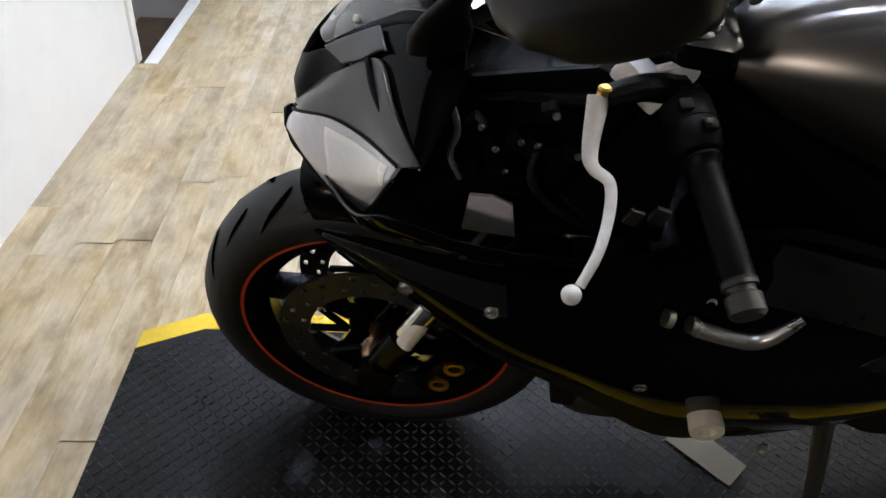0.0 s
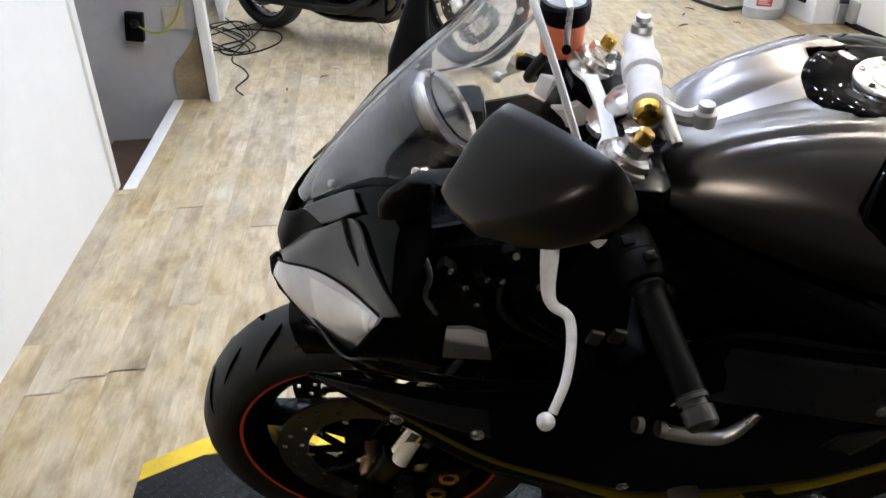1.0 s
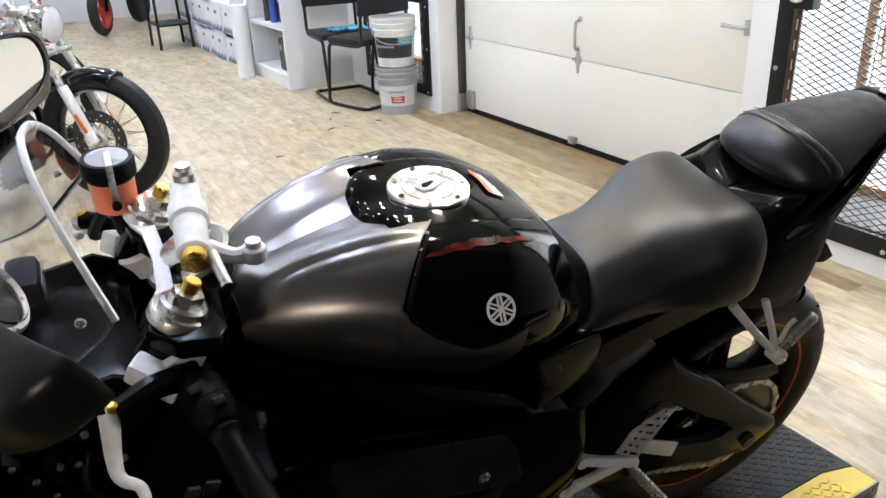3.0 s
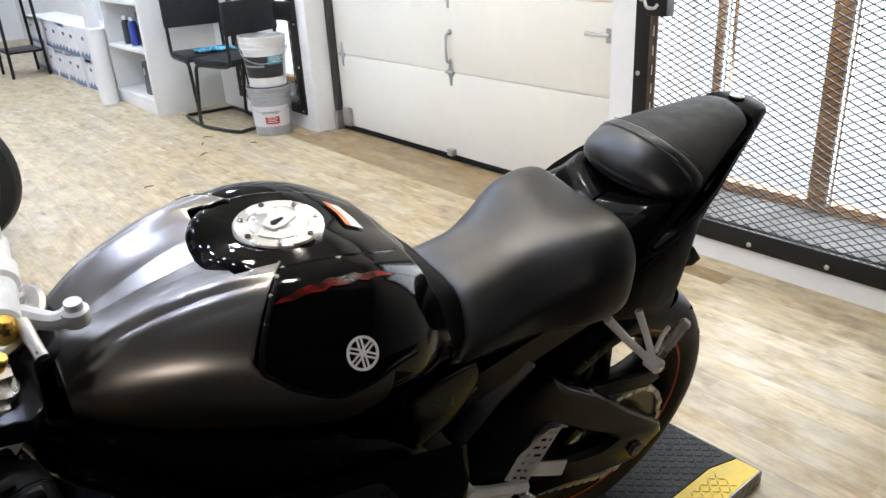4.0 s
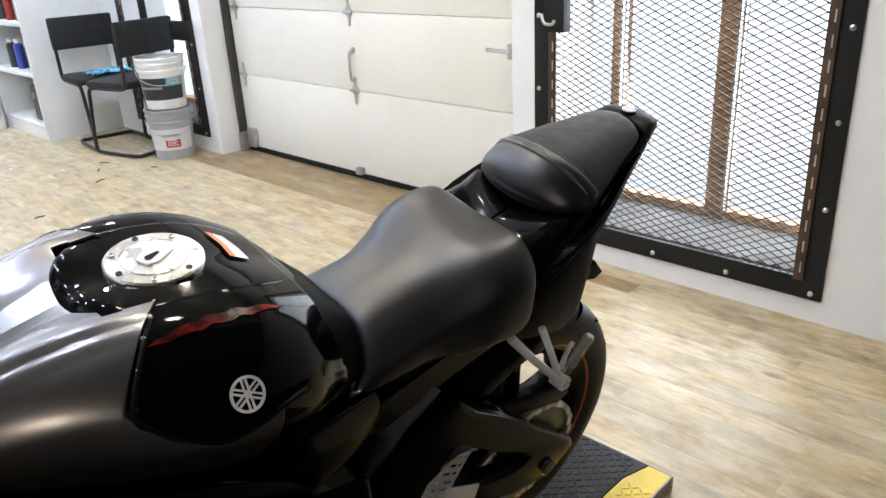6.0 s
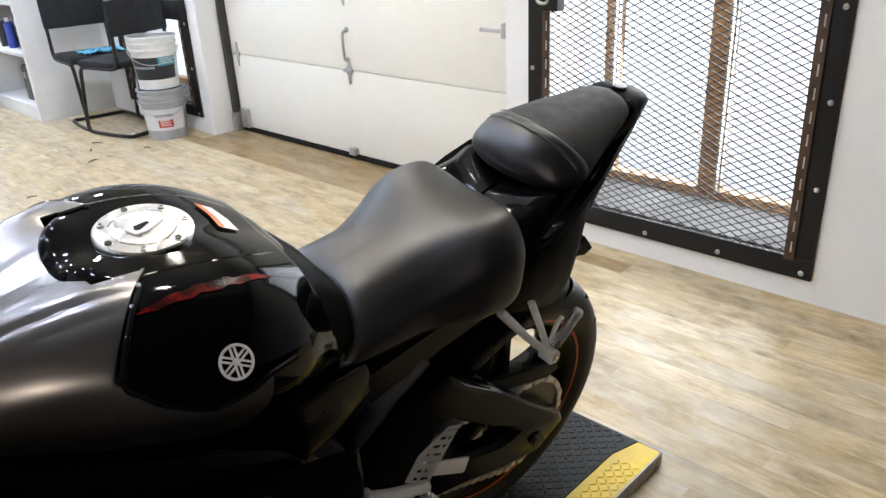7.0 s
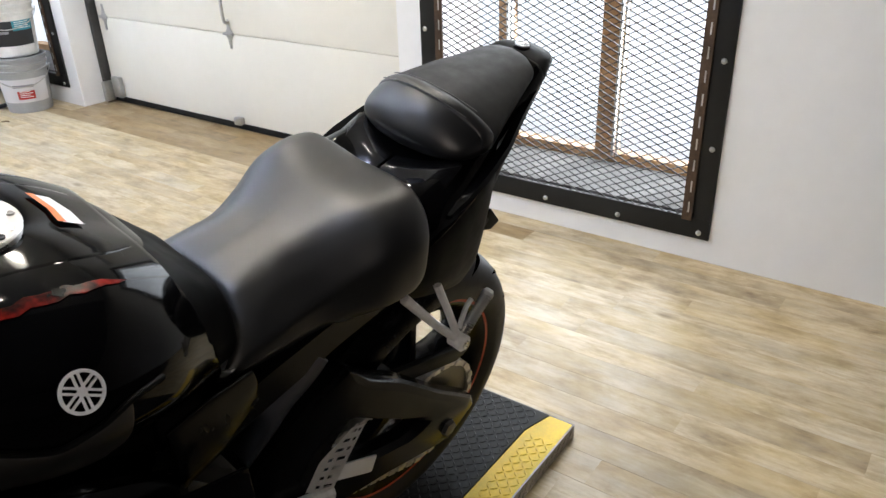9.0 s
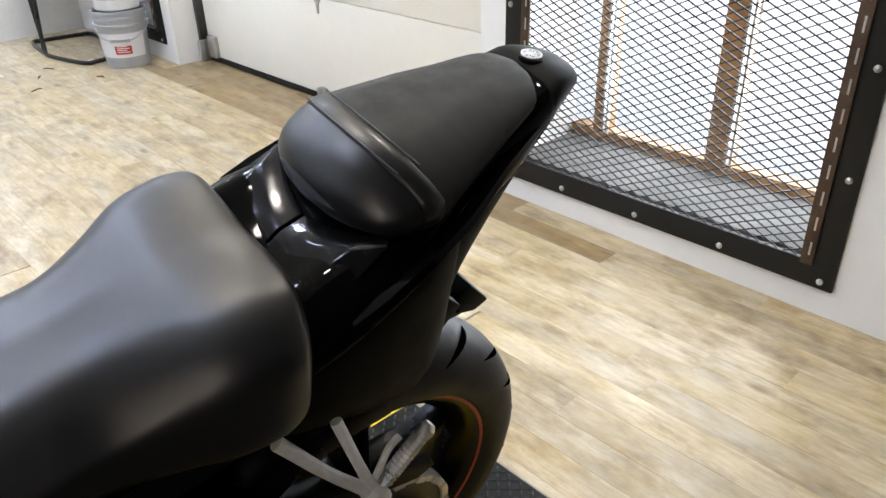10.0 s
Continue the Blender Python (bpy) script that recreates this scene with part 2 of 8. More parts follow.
for lo, hi in (((XE, Y0, 0), (XE + 0.34, WY0, H)), ((XE, WY0, 0), (XE + 0.34, WY1, WZ0)), ((XE, WY0, WZ1), (XE + 0.34, WY1, H)),
               ((XE, WY1, 0), (XE + 0.34, GY0, H)), ((XE, GY0, GZ1), (XE + 0.34, GY1, H)), ((XE, GY1, 0), (XE + 0.34, VY0, H)),
               ((XE, VY0, 0), (XE + 0.34, VY1, VZ0)), ((XE, VY0, VZ1), (XE + 0.34, VY1, H)), ((XE, VY1, 0), (XE + 0.34, Y1, H))):
    box(bm, lo, hi)
structure("wall_east", bm, WALL, "white painted wall with barred windows and garage door", "wall", 0)
bm = bmesh.new()
box(bm, (XW - T, 0.55, 0), (XW, 2.66, H))
structure("wall_west", bm, WALL, "plain white wall panel beside the stairwell opening", "wall", 0)
bm = bmesh.new()
box(bm, (-3.2, 3.66, -1.6), (-0.75, 3.78, H))
box(bm, (-3.2, 2.45, -1.6), (-3.1, 3.66, H))
box(bm, (-3.2, 2.33, -1.6), (XW - T, 2.45, H))
structure("wall_stairwell", bm, WALL_GREY, "grey scuffed stairwell wall", "wall", 0)
# unseen walls added to close the near end, kept dark for black reflections
bm = bmesh.new()
box(bm, (-2.6, Y0 - T, 0), (3.3, Y0, H))
box(bm, (-3.2, Y0, 0), (-3.1, 2.33, H))
structure("wall_south", bm, WALL_DARK, "unseen closing wall, dark to keep reflections black", "wall", 0)
bm = bmesh.new()
box(bm, (-3.2, Y1, 0), (3.3, Y1 + T, H))
box(bm, (-3.2, 3.78, 0), (-3.1, Y1, H))
structure("wall_north", bm, WALL, "plain white far wall", "wall", 0)

# ceiling lamps: round downlights in rows
lamp = thing("ceiling_lamp", pose(0.5, 0.9, H), "round white recessed ceiling downlight, lit", "ceiling lamp", "ceiling downlights")
bm = bmesh.new()
turned(bm, (0, 0, 0), (0, 0, -1), [(0, 0.105), (0.012, 0.105), (0.018, 0.098), (0.018, 0.080), (0.006, 0.078)], 28, False)
part("rim", bm, TRIM, lamp)
def lens_part(material, parent):
    bm = bmesh.new()
    turned(bm, (0, 0, -0.006), (0, 0, -1), [(0, 0.078), (0.001, 0.076)], 28)
    return part("lens", bm, material, parent)


lens = lens_part(LENS, lamp)
lamp.matrix_basis = pose(-0.35, 2.5, H)
for x, y in ((0.7, 2.5), (-0.6, 3.9), (0.25, 1.2)):
    copy_thing(lamp, pose(x, y, H))
cool = thing("ceiling_lamp", pose(-0.6, 5.4, H), "round recessed ceiling downlight giving cool white light", "ceiling lamp", "ceiling downlights")
warm = thing("ceiling_lamp", pose(1.15, 1.2, H), "round recessed ceiling downlight giving warm white light", "ceiling lamp", "ceiling downlights")
for lm, mat in ((cool, LENS_COOL), (warm, LENS_WARM)):
    bm = bmesh.new()
    turned(bm, (0, 0, 0), (0, 0, -1), [(0, 0.105), (0.012, 0.105), (0.018, 0.098), (0.018, 0.080), (0.006, 0.078)], 28, False)
    part("rim", bm, TRIM, lm)
    lens_part(mat, lm)
for x in (-0.6, 0.7, 2.0):
    for y in (5.4, 7.1, 9.0, 11.2):
        if (x, y) != (-0.6, 5.4):
            copy_thing(cool, pose(x, y, H))
for x in (0.7, 2.0):
    copy_thing(cool, pose(x, 3.9, H))
for x, y in ((2.15, 0.85), (2.0, 2.5)):
    copy_thing(warm, pose(x, y, H))

# unseen warm globe added in the open south-west bay: tank highlights, left-side fill
fl = thing("floor_lamp", pose(-2.35, -1.78, 0), "unseen fill lamp added on a tall stand, with a lit warm white globe", "floor lamp")
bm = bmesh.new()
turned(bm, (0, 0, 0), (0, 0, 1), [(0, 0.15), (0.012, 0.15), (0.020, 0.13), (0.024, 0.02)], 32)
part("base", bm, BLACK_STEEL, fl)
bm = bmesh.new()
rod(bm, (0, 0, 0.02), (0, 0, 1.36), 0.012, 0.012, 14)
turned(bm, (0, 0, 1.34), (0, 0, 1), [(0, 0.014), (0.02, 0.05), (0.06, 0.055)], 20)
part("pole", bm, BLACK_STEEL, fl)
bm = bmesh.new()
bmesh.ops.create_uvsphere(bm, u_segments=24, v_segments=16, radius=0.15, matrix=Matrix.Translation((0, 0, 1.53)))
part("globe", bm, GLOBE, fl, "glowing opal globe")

# daylight
day = bpy.data.lights.new("daylight", "AREA")
day.shape, day.size, day.size_y, day.energy, day.color = "RECTANGLE", 1.0, 1.9, DAY, (0.86, 0.93, 1.0)
o = new("daylight", day)
o.matrix_basis = look((XE + 0.30, 1.27, 1.15), (XE - 1, 1.27, 0.9))
bm = bmesh.new()
box(bm, (3.75, -1.5, -0.6), (3.8, 7.5, 4))
structure("backdrop", bm, OUTSIDE, "bright overcast daylight outside", "backdrop", 0)

# ---- motorcycle materials ----
GLOSS = plain("gloss black paint", (0.0015, 0.0015, 0.0018), 0.07, 0.0, 0.0, bump=0.0, dr=0.03, spec=0.12)
BRIDGE = plain("polished black trim", (0.035, 0.035, 0.038), 0.12, 0.9, bump=0.0, dr=0.03)
SATIN = Mat("satin graphite paint", (0.205, 0.194, 0.185), 0.29, 0.95)
SATIN.roughen(SATIN.noise(2.5, 2), 0.28, 0.33)
SATIN = SATIN.m
COWL = plain("dark grey satin paint", (0.105, 0.104, 0.105), 0.33, 0.75, 0.0, bump=0.0, dr=0.015, amount=0.04)
HOUSING = plain("satin black mirror paint", (0.030, 0.029, 0.028), 0.34, 0.7, bump=0.0, dr=0.02)
ARMP = plain("satin black arm paint", (0.0024, 0.0024, 0.0025), 0.20, spec=0.08, bump=0.02)
# the black casting's blue-grey reflection is put into its base colour
SPAR = plain("casting paint tinted as a blue-grey reflection", (0.085, 0.087, 0.102), 0.40, 0.4, bump=0.03)
GRIPR = plain("worn black grip rubber", (0.003, 0.003, 0.003), 0.4, spec=0.12, bump=0.05)
VINYL = plain("black seat vinyl", (0.005, 0.005, 0.0055), 0.40, grain=120, bump=0.10, dr=0.03, spec=0.74, amount=0.05)
PADV = plain("black pad vinyl", (0.005, 0.005, 0.0055), 0.38, grain=120, bump=0.08, dr=0.03, spec=0.75)
PLASTIC = plain("matte black plastic", (0.004, 0.004, 0.0042), 0.5, bump=0.08, spec=0.09)
INSERT = plain("dark grey moulding and lit edge paint", (0.016, 0.0165, 0.018), 0.33, 0.3, bump=0.03, spec=0.3)
FRAME = plain("black frame paint", (0.0026, 0.0026, 0.0028), 0.22, bump=0.02, spec=0.09)
FLAT = plain("flat black trim paint", (0.0016, 0.0016, 0.0017), 0.55, bump=0.05, spec=0.05)
RUB = plain("tyre rubber", (0.013, 0.013, 0.0135), 0.55, amount=0.3, bump=0.1, spec=0.3)
GROOVE = plain("tyre groove", (0.001, 0.001, 0.001), 0.95, spec=0.0)
ALU = plain("brushed aluminium", (0.72, 0.70, 0.67), 0.28, 1.0, amount=0.15)
ALU_CAST = plain("bright cast aluminium", (0.90, 0.88, 0.85), 0.42, 0.0, amount=0.2)
CHROME = plain("chrome", (0.82, 0.82, 0.82), 0.08, 1.0, amount=0.05, bump=0.0, dr=0.03)
BRASS = plain("gold anodised alloy", (0.72, 0.45, 0.10), 0.30, 1.0)
IRON = plain("dark steel", (0.09, 0.088, 0.085), 0.42, 0.9)
CHAIN = plain("bright chain steel", (0.62, 0.60, 0.57), 0.40, 0.6, amount=0.4)
REDM = plain("red anodised alloy", (0.55, 0.02, 0.012), 0.3, 0.8)
PINSTRIPE = plain("red rim tape", (0.46, 0.05, 0.015), 0.4)
FLUID = plain("orange brake fluid in frosted plastic", (0.72, 0.20, 0.10), 0.32, amount=0.15)
PUCK = plain("white nylon puck", (0.88, 0.83, 0.70), 0.42, amount=0.08)
DECAL_W = plain("white decal film", (0.80, 0.80, 0.80), 0.35, amount=0.04)
DECAL_R = Mat("faded red decal film", (0.05, 0.003, 0.0025), 0.25, spec=0.1)
DECAL_R.color(DECAL_R.ramp(DECAL_R.noise(45, 4), [(0.38, (0.0025, 0.0015, 0.0015)), (0.50, (0.05, 0.003, 0.002)), (0.66, (0.20, 0.008, 0.005))]))
DECAL_R = DECAL_R.m
DECAL_O = plain("orange decal film", (0.85, 0.22, 0.08), 0.4)
AMBER = plain("amber reflector", (0.80, 0.22, 0.03), 0.2, 0, 0.6)
MIRROR = Mat("mirror glass", (0.93, 0.93, 0.93), 0.015, 1.0).m
LAMPLENS = plain("pale lamp lens", (0.66, 0.66, 0.71), 0.12, 0.0, 1.0, bump=0.02)
LAMPRIB = plain("ribbed lamp reflector", (0.86, 0.86, 0.86), 0.22, 0.2, 0.6)
CLEAR = Mat("clear acrylic screen", (0.93, 0.94, 0.95), 0.02)
CLEAR.set("Transmission Weight", 1.0).set("IOR", 1.46)
CLEAR = CLEAR.m
GLASS = Mat("gauge glass", (0.9, 0.9, 0.9), 0.02)
GLASS.set("Transmission Weight", 1.0).set("IOR", 1.3)
GLASS = GLASS.m
DIAL = plain("dark dial face", (0.03, 0.03, 0.032), 0.5)

# ---- surfaces from stations ----


def spline(vals, t):
    """Catmull-Rom through a list of values (numbers or vectors) at t in 0..len-1."""
    n = len(vals) - 1
    i = min(int(t), n - 1)
    f = t - i
    b, c = vals[i], vals[i + 1]
    a = vals[i - 1] if i > 0 else 2 * b - c
    d = vals[i + 2] if i + 2 <= n else 2 * c - b
    return 0.5 * (2 * b + (c - a) * f + (2 * a - 5 * b + 4 * c - d) * f * f + (3 * b - a - 3 * c + d) * f ** 3)


def surface(stations, nu=40, nv=20, mirror=True):
    """Rows of points over stations, each a list of (x, y, z) from the centre line outwards."""
    st = [[Vector(p) for p in s] for s in stations]
    rows = []
    for i in range(nu + 1):
        t = i / nu * (len(st) - 1)
        sec = [spline([s[k] for s in st], t) for k in range(len(st[0]))]
        half = [spline(sec, j / nv * (len(sec) - 1)) for j in range(nv + 1)]
        if mirror:
            rows.append([Vector((p.x, -p.y, p.z)) for p in reversed(half[1:])] + half)
        else:
            rows.append(half)
    return rows


def skin(name, rows, material, parent, keep=None, lift=0.0, thick=0.004, label="", cuts=(), smooth=60):
    """A shell over rows of points; cuts: planes (point, normal) whose outer side is cut away."""
    bm = bmesh.new()
    vs = [[bm.verts.new(p) for p in r] for r in rows]
    for a, b in zip(vs, vs[1:]):
        for k in range(len(a) - 1):
            q = (a[k], a[k + 1], b[k + 1], b[k])
            if keep is None or keep(sum((v.co for v in q), Vector()) / 4):
                bm.faces.new(q)
    bmesh.ops.delete(bm, geom=[v for v in bm.verts if not v.link_faces], context="VERTS")
    bmesh.ops.remove_doubles(bm, verts=bm.verts[:], dist=0.0004)
    bmesh.ops.recalc_face_normals(bm, faces=bm.faces[:])
    for p, n in cuts:
        bmesh.ops.bisect_plane(bm, geom=bm.verts[:] + bm.edges[:] + bm.faces[:], plane_co=p, plane_no=n, clear_outer=True)
    if lift:
        bm.normal_update()
        for v in bm.verts:
            v.co += v.normal * lift
    ob = part(name, bm, material, parent, label, smooth)
    if thick:
        md = ob.modifiers.new("wall", "SOLIDIFY")
        md.thickness, md.offset = thick, -1
        bv = ob.modifiers.new("edge", "BEVEL")
        bv.width, bv.segments, bv.limit_method, bv.angle_limit = 0.0012, 2, "ANGLE", radians(50)
    return ob


def sym(x, half):
    return [(x, y, z) for y, z in half]


# ---- the sport motorcycle ----
BIKE = pose(-0.03, 1.02, 0.045, 12, 0, -5.2)
bike = thing("motorcycle", BIKE, "black sport motorcycle with satin graphite tank, leaning on its stand", "motorcycle")


def wheel(name, centre, r_out, half, r_rim, spokes, turn=0.0, grooves=24, phase=0.0):
    """A cast wheel with tyre, under the bike."""
    w = new(name)
    w.parent = bike
    w.matrix_basis = pose(*centre, 0, 0, turn)
    w["label"] = "black cast wheel with a red rim stripe"
    bm = bmesh.new()
    prof = []
    n = 14
    for k in range(n + 1):
        a = math.pi * k / n
        prof.append((-half * math.cos(a), r_rim + 0.012 + (r_out - r_rim - 0.012) * math.sin(a) ** 0.75))
    prof = [(-half * 0.72, r_rim - 0.004)] + prof + [(half * 0.72, r_rim - 0.004)]
    turned(bm, (0, 0, 0), (0, 1, 0), prof, 72, False)
    tyre = part("tyre", bm, RUB, w, "black sport tyre with curved grooves", 80)
    for kind in (0, 1):
        for side in (-1, 1):
            rings = []
            for k in range(9):
                f = k / 8
                t = math.radians(80 - 54 * f) if kind else math.radians(72 - 34 * f)
                rr = r_rim + 0.012 + (r_out - r_rim - 0.012) * math.sin(t) ** 0.75 + 0.0009
                s0 = 0.21 * f ** 1.4
                wd = 0.0085 * math.sin(math.pi * (0.08 + 0.88 * f)) / rr
                rings.append([Vector((math.cos(s0 + e) * rr, side * half * math.cos(t), math.sin(s0 + e) * rr)) for e in (-wd, wd)])
            bm = bmesh.new()
            grid_faces(bm, rings, closed=False, caps=False)
            first = part("tread_groove", bm, GROOVE, w, smooth=0)
            for g in range(kind, grooves, 2):
                ob = first if g == kind else new("tread_groove", first.data)
                ob.parent = w
                ob.matrix_basis = pose(0, 0, 0, 0, -360 * (g + (0.5 if side > 0 else 0)) / grooves, 0)
    bm = bmesh.new()
    for side in (-1, 1):
        turned(bm, (0, 0, 0), (0, side, 0), [(0.0, r_rim - 0.03), (half * 0.45, r_rim - 0.03), (half * 0.62, r_rim - 0.012), (half * 0.74, r_rim + 0.002), (half * 0.80, r_rim + 0.001), (half * 0.80, r_rim - 0.006), (half * 0.66, r_rim - 0.022), (half * 0.4, r_rim - 0.038), (0.0, r_rim - 0.04)], 64, False)
    turned(bm, (0, -half * 0.7, 0), (0, 1, 0), [(0, 0.020), (0, 0.045), (half * 0.3, 0.052), (half * 1.1, 0.052), (half * 1.4, 0.045), (half * 1.4, 0.020)], 28, False)
    for k in range(spokes):
        a = 2 * math.pi * k / spokes + phase
        rings = []
        for f in (0, 0.25, 0.6, 1.0):
            r = 0.045 + (r_rim - 0.035 - 0.045) * f
            aa = a + 0.16 * f
            c = Vector((math.cos(aa) * r, 0, math.sin(aa) * r))
            tdir = Vector((-math.sin(aa), 0, math.cos(aa)))
            wd, dp = 0.022 - 0.011 * math.sin(math.pi * min(1, f * 0.9)), half * (0.5 - 0.2 * f)
            rings.append([c + tdir * wd * x + Vector((0, dp * y, 0)) for x, y in ((-1, -0.6), (-0.6, -1), (0.6, -1), (1, -0.6), (1, 0.6), (0.6, 1), (-0.6, 1), (-1, 0.6))])
        grid_faces(bm, rings)
    part("rim", bm, FRAME, w)
    bm = bmesh.new()
    for side in (-1, 1):
        turned(bm, (0, 0, 0), (0, side, 0), [(half * 0.755, r_rim - 0.0005), (half * 0.81, r_rim + 0.0055), (half * 0.83, r_rim + 0.0045), (half * 0.81, r_rim - 0.0035)], 64, False)
    part("rim_stripe", bm, PINSTRIPE, w, "thin red rim stripe")
    return w


def disc(parent, y, r0, r1, holes, thick=0.005, material=IRON, arms=FRAME):
    bm = bmesh.new()
    nr, na = 7, holes * 4
    vs = [[bm.verts.new((math.cos(2 * math.pi * j / na) * (r0 + (r1 - r0) * i / nr), y, math.sin(2 * math.pi * j / na) * (r0 + (r1 - r0) * i / nr))) for j in range(na)] for i in range(nr + 1)]
    for i in range(nr):
        for j in range(na):
            if (i == 2 and j % 8 == 0) or (i == 4 and j % 8 == 3) or (i == 1 and j % 8 == 5) or (i == 5 and j % 8 == 6):
                continue
            bm.faces.new((vs[i][j], vs[i][(j + 1) % na], vs[i + 1][(j + 1) % na], vs[i + 1][j]))
    d = part("brake_disc", bm, material, parent, "drilled steel brake disc", 0)
    md = d.modifiers.new("wall", "SOLIDIFY")
    md.thickness, md.offset = thick, 0
    bm = bmesh.new()
    turned(bm, (0, 0, 0), (0, 1, 0), [(0, 0.0075), (0.008, 0.0075)], 10)
    first = part("bobbin", bm, ALU, d, "", 0)
    for k in range(10):
        a = 2 * math.pi * k / 10
        ob = first if k == 0 else new("bobbin", first.data)
        ob.parent = d
        ob.location = (math.cos(a) * (r0 - 0.004), y - 0.004, math.sin(a) * (r0 - 0.004))
    for k in range(5):
        a = 2 * math.pi * k / 5 + 0.3
        for s in (-0.28, 0.28):
            bm = bmesh.new()
            rod(bm, (math.cos(a) * 0.045, y, math.sin(a) * 0.045), (math.cos(a + s) * (r0 - 0.003), y, math.sin(a + s) * (r0 - 0.003)), 0.006, 0.006, 8)
            part("carrier_arm", bm, arms, d, "", 0)
    return d


FW = (0.010, 0.0, 0.283)
fw = wheel("front_wheel", FW, 0.291, 0.067, 0.219, 5, -3.8, 22, 0.35)
disc(fw, -0.062, 0.105, 0.155, 20)
disc(fw, 0.062, 0.105, 0.155, 20)
bm = bmesh.new()
turned(bm, (0, -0.105, 0), (0, 1, 0), [(0, 0.0), (0.0, 0.012), (0.012, 0.016), (0.03, 0.016), (0.03, 0.012), (0.21, 0.012)], 18)
part("axle", bm, plain("copper coloured axle cap", (0.62, 0.36, 0.22), 0.3, 0.9), fw, "copper coloured axle end")

RW = (1.324, 0.0, 0.313)
rw = wheel("rear_wheel", RW, 0.309, 0.074, 0.221, 5, 0.0, 20, 0.1)
disc(rw, 0.085, 0.075, 0.11, 16)

# fork, yokes and handlebar controls
steer_top, slope = Vector((0.315, 0, 0.925)), Vector((0.43, 0, 0.90)).normalized()
for s in (-1, 1):
    top = Vector((0.332, s * 0.105, 0.915))
    foot = Vector((0.015, s * 0.105, 0.265))
    d = (foot - top)
    leg = new("fork_leg")
    leg.parent = bike
    leg["label"] = "black upside-down fork leg with gold adjuster"
    bm = bmesh.new()
    rod(bm, top, top + d * 0.62, 0.0265, 0.0265, 24)
    rod(bm, top + d * 0.60, top + d * 0.64, 0.0295, 0.0295, 24)
    part("outer_tube", bm, FRAME, leg)
    bm = bmesh.new()
    rod(bm, top + d * 0.62, top + d * 0.93, 0.0205, 0.0205, 20)
    part("inner_tube", bm, CHROME, leg)
    bm = bmesh.new()
    rod(bm, top + d * 0.86, top + d * 1.02, 0.028, 0.024, 14)
    turned(bm, foot + Vector((0, s * 0.03, 0)), (0, -s, 0), [(0, 0.03), (0.06, 0.03)], 16)
    part("axle_clamp", bm, FRAME, leg)
    u = -d.normalized()
    bm = bmesh.new()
    turned(bm, top, u, [(-0.016, 0.031), (-0.014, 0.034), (-0.002, 0.034), (0.001, 0.032), (0.001, 0.027), (0.009, 0.026), (0.012, 0.022)], 28)
    turned(bm, top + u * 0.012, u, [(0, 0.0185), (0.012, 0.0175), (0.013, 0.012)], 6)
    part("fork_cap", bm, ALU, leg, "bright aluminium fork cap")
    bm = bmesh.new()
    turned(bm, top + u * 0.024, u, [(0, 0.0095), (0.013, 0.0095), (0.015, 0.008), (0.015, 0.0)], 12)
    part("adjuster", bm, BRASS, leg, "gold preload adjuster")

bm = bmesh.new()
slab(bm, [(0.372, -0.145), (0.36, -0.158), (0.32, -0.150), (0.292, -0.120), (0.300, -0.075), (0.318, -0.035), (0.322, 0.035), (0.300, 0.075), (0.292, 0.120), (0.32, 0.150), (0.36, 0.158), (0.372, 0.145), (0.375, 0.08), (0.402, 0.045), (0.41, 0.0), (0.402, -0.045), (0.375, -0.08)], 0.026, "z", 0.896, 0.004)
part("top_yoke", bm, FRAME, bike, "black cast top yoke", 30)
bm = bmesh.new()
slab(bm, [(0.322, -0.112), (0.304, -0.108), (0.300, -0.088), (0.312, -0.060), (0.316, 0.0), (0.312, 0.060), (0.300, 0.088), (0.304, 0.108), (0.322, 0.112), (0.330, 0.070), (0.333, 0.0), (0.330, -0.070)], 0.006, "z", 0.9135, 0.002)
part("yoke_plate", bm, ALU_CAST, bike, "bright cast plate on the yoke", 30)
bm = bmesh.new()
turned(bm, (0.358, 0, 0.905), (-0.41, 0, 0.91), [(0, 0.052), (0.005, 0.054), (0.010, 0.050), (0.010, 0.030), (0.022, 0.029), (0.026, 0.022), (0.026, 0.0)], 36)
part("steering_nut", bm, ALU, bike, "round aluminium steering stem nut")
bm = bmesh.new()
slab(bm, [(0.20, -0.13), (0.16, -0.12), (0.15, 0.12), (0.20, 0.13), (0.26, 0.06), (0.26, -0.06)], 0.04, "z", 0.70, 0.004)
part("lower_yoke", bm, FRAME, bike)

# steering damper across the yoke
damper = new("steering_damper")
damper.parent = bike
damper["label"] = "aluminium steering damper with gold end cap"
bm = bmesh.new()
a, b = Vector((0.358, -0.058, 0.948)), Vector((0.372, 0.075, 0.965))
ax = (b - a).normalized()
turned(bm, a, ax, [(0.0, 0.016), (0.004, 0.019), (0.055, 0.019), (0.060, 0.023), (0.085, 0.023), (0.090, 0.018), (0.128, 0.018), (0.134, 0.013)], 24)
part("body", bm, ALU_CAST, damper)
bm = bmesh.new()
turned(bm, a, -ax, [(0, 0.0155), (0.012, 0.0155), (0.016, 0.012), (0.016, 0.0)], 16)
part("end_cap", bm, BRASS, damper, "gold end cap")
bm = bmesh.new()
rod(bm, a - ax * 0.002 + Vector((0.018, 0, 0)), a - ax * 0.045 + Vector((0.03, 0, -0.012)), 0.0075, 0.0065, 12)
part("key", bm, ALU, damper)
bm = bmesh.new()
pipe(bm, [a + Vector((0.012, 0.03, -0.01)), a + Vector((0.045, 0.01, -0.018)), a + Vector((0.066, 0.002, -0.012))], [0.012, 0.010, 0.012], 10)
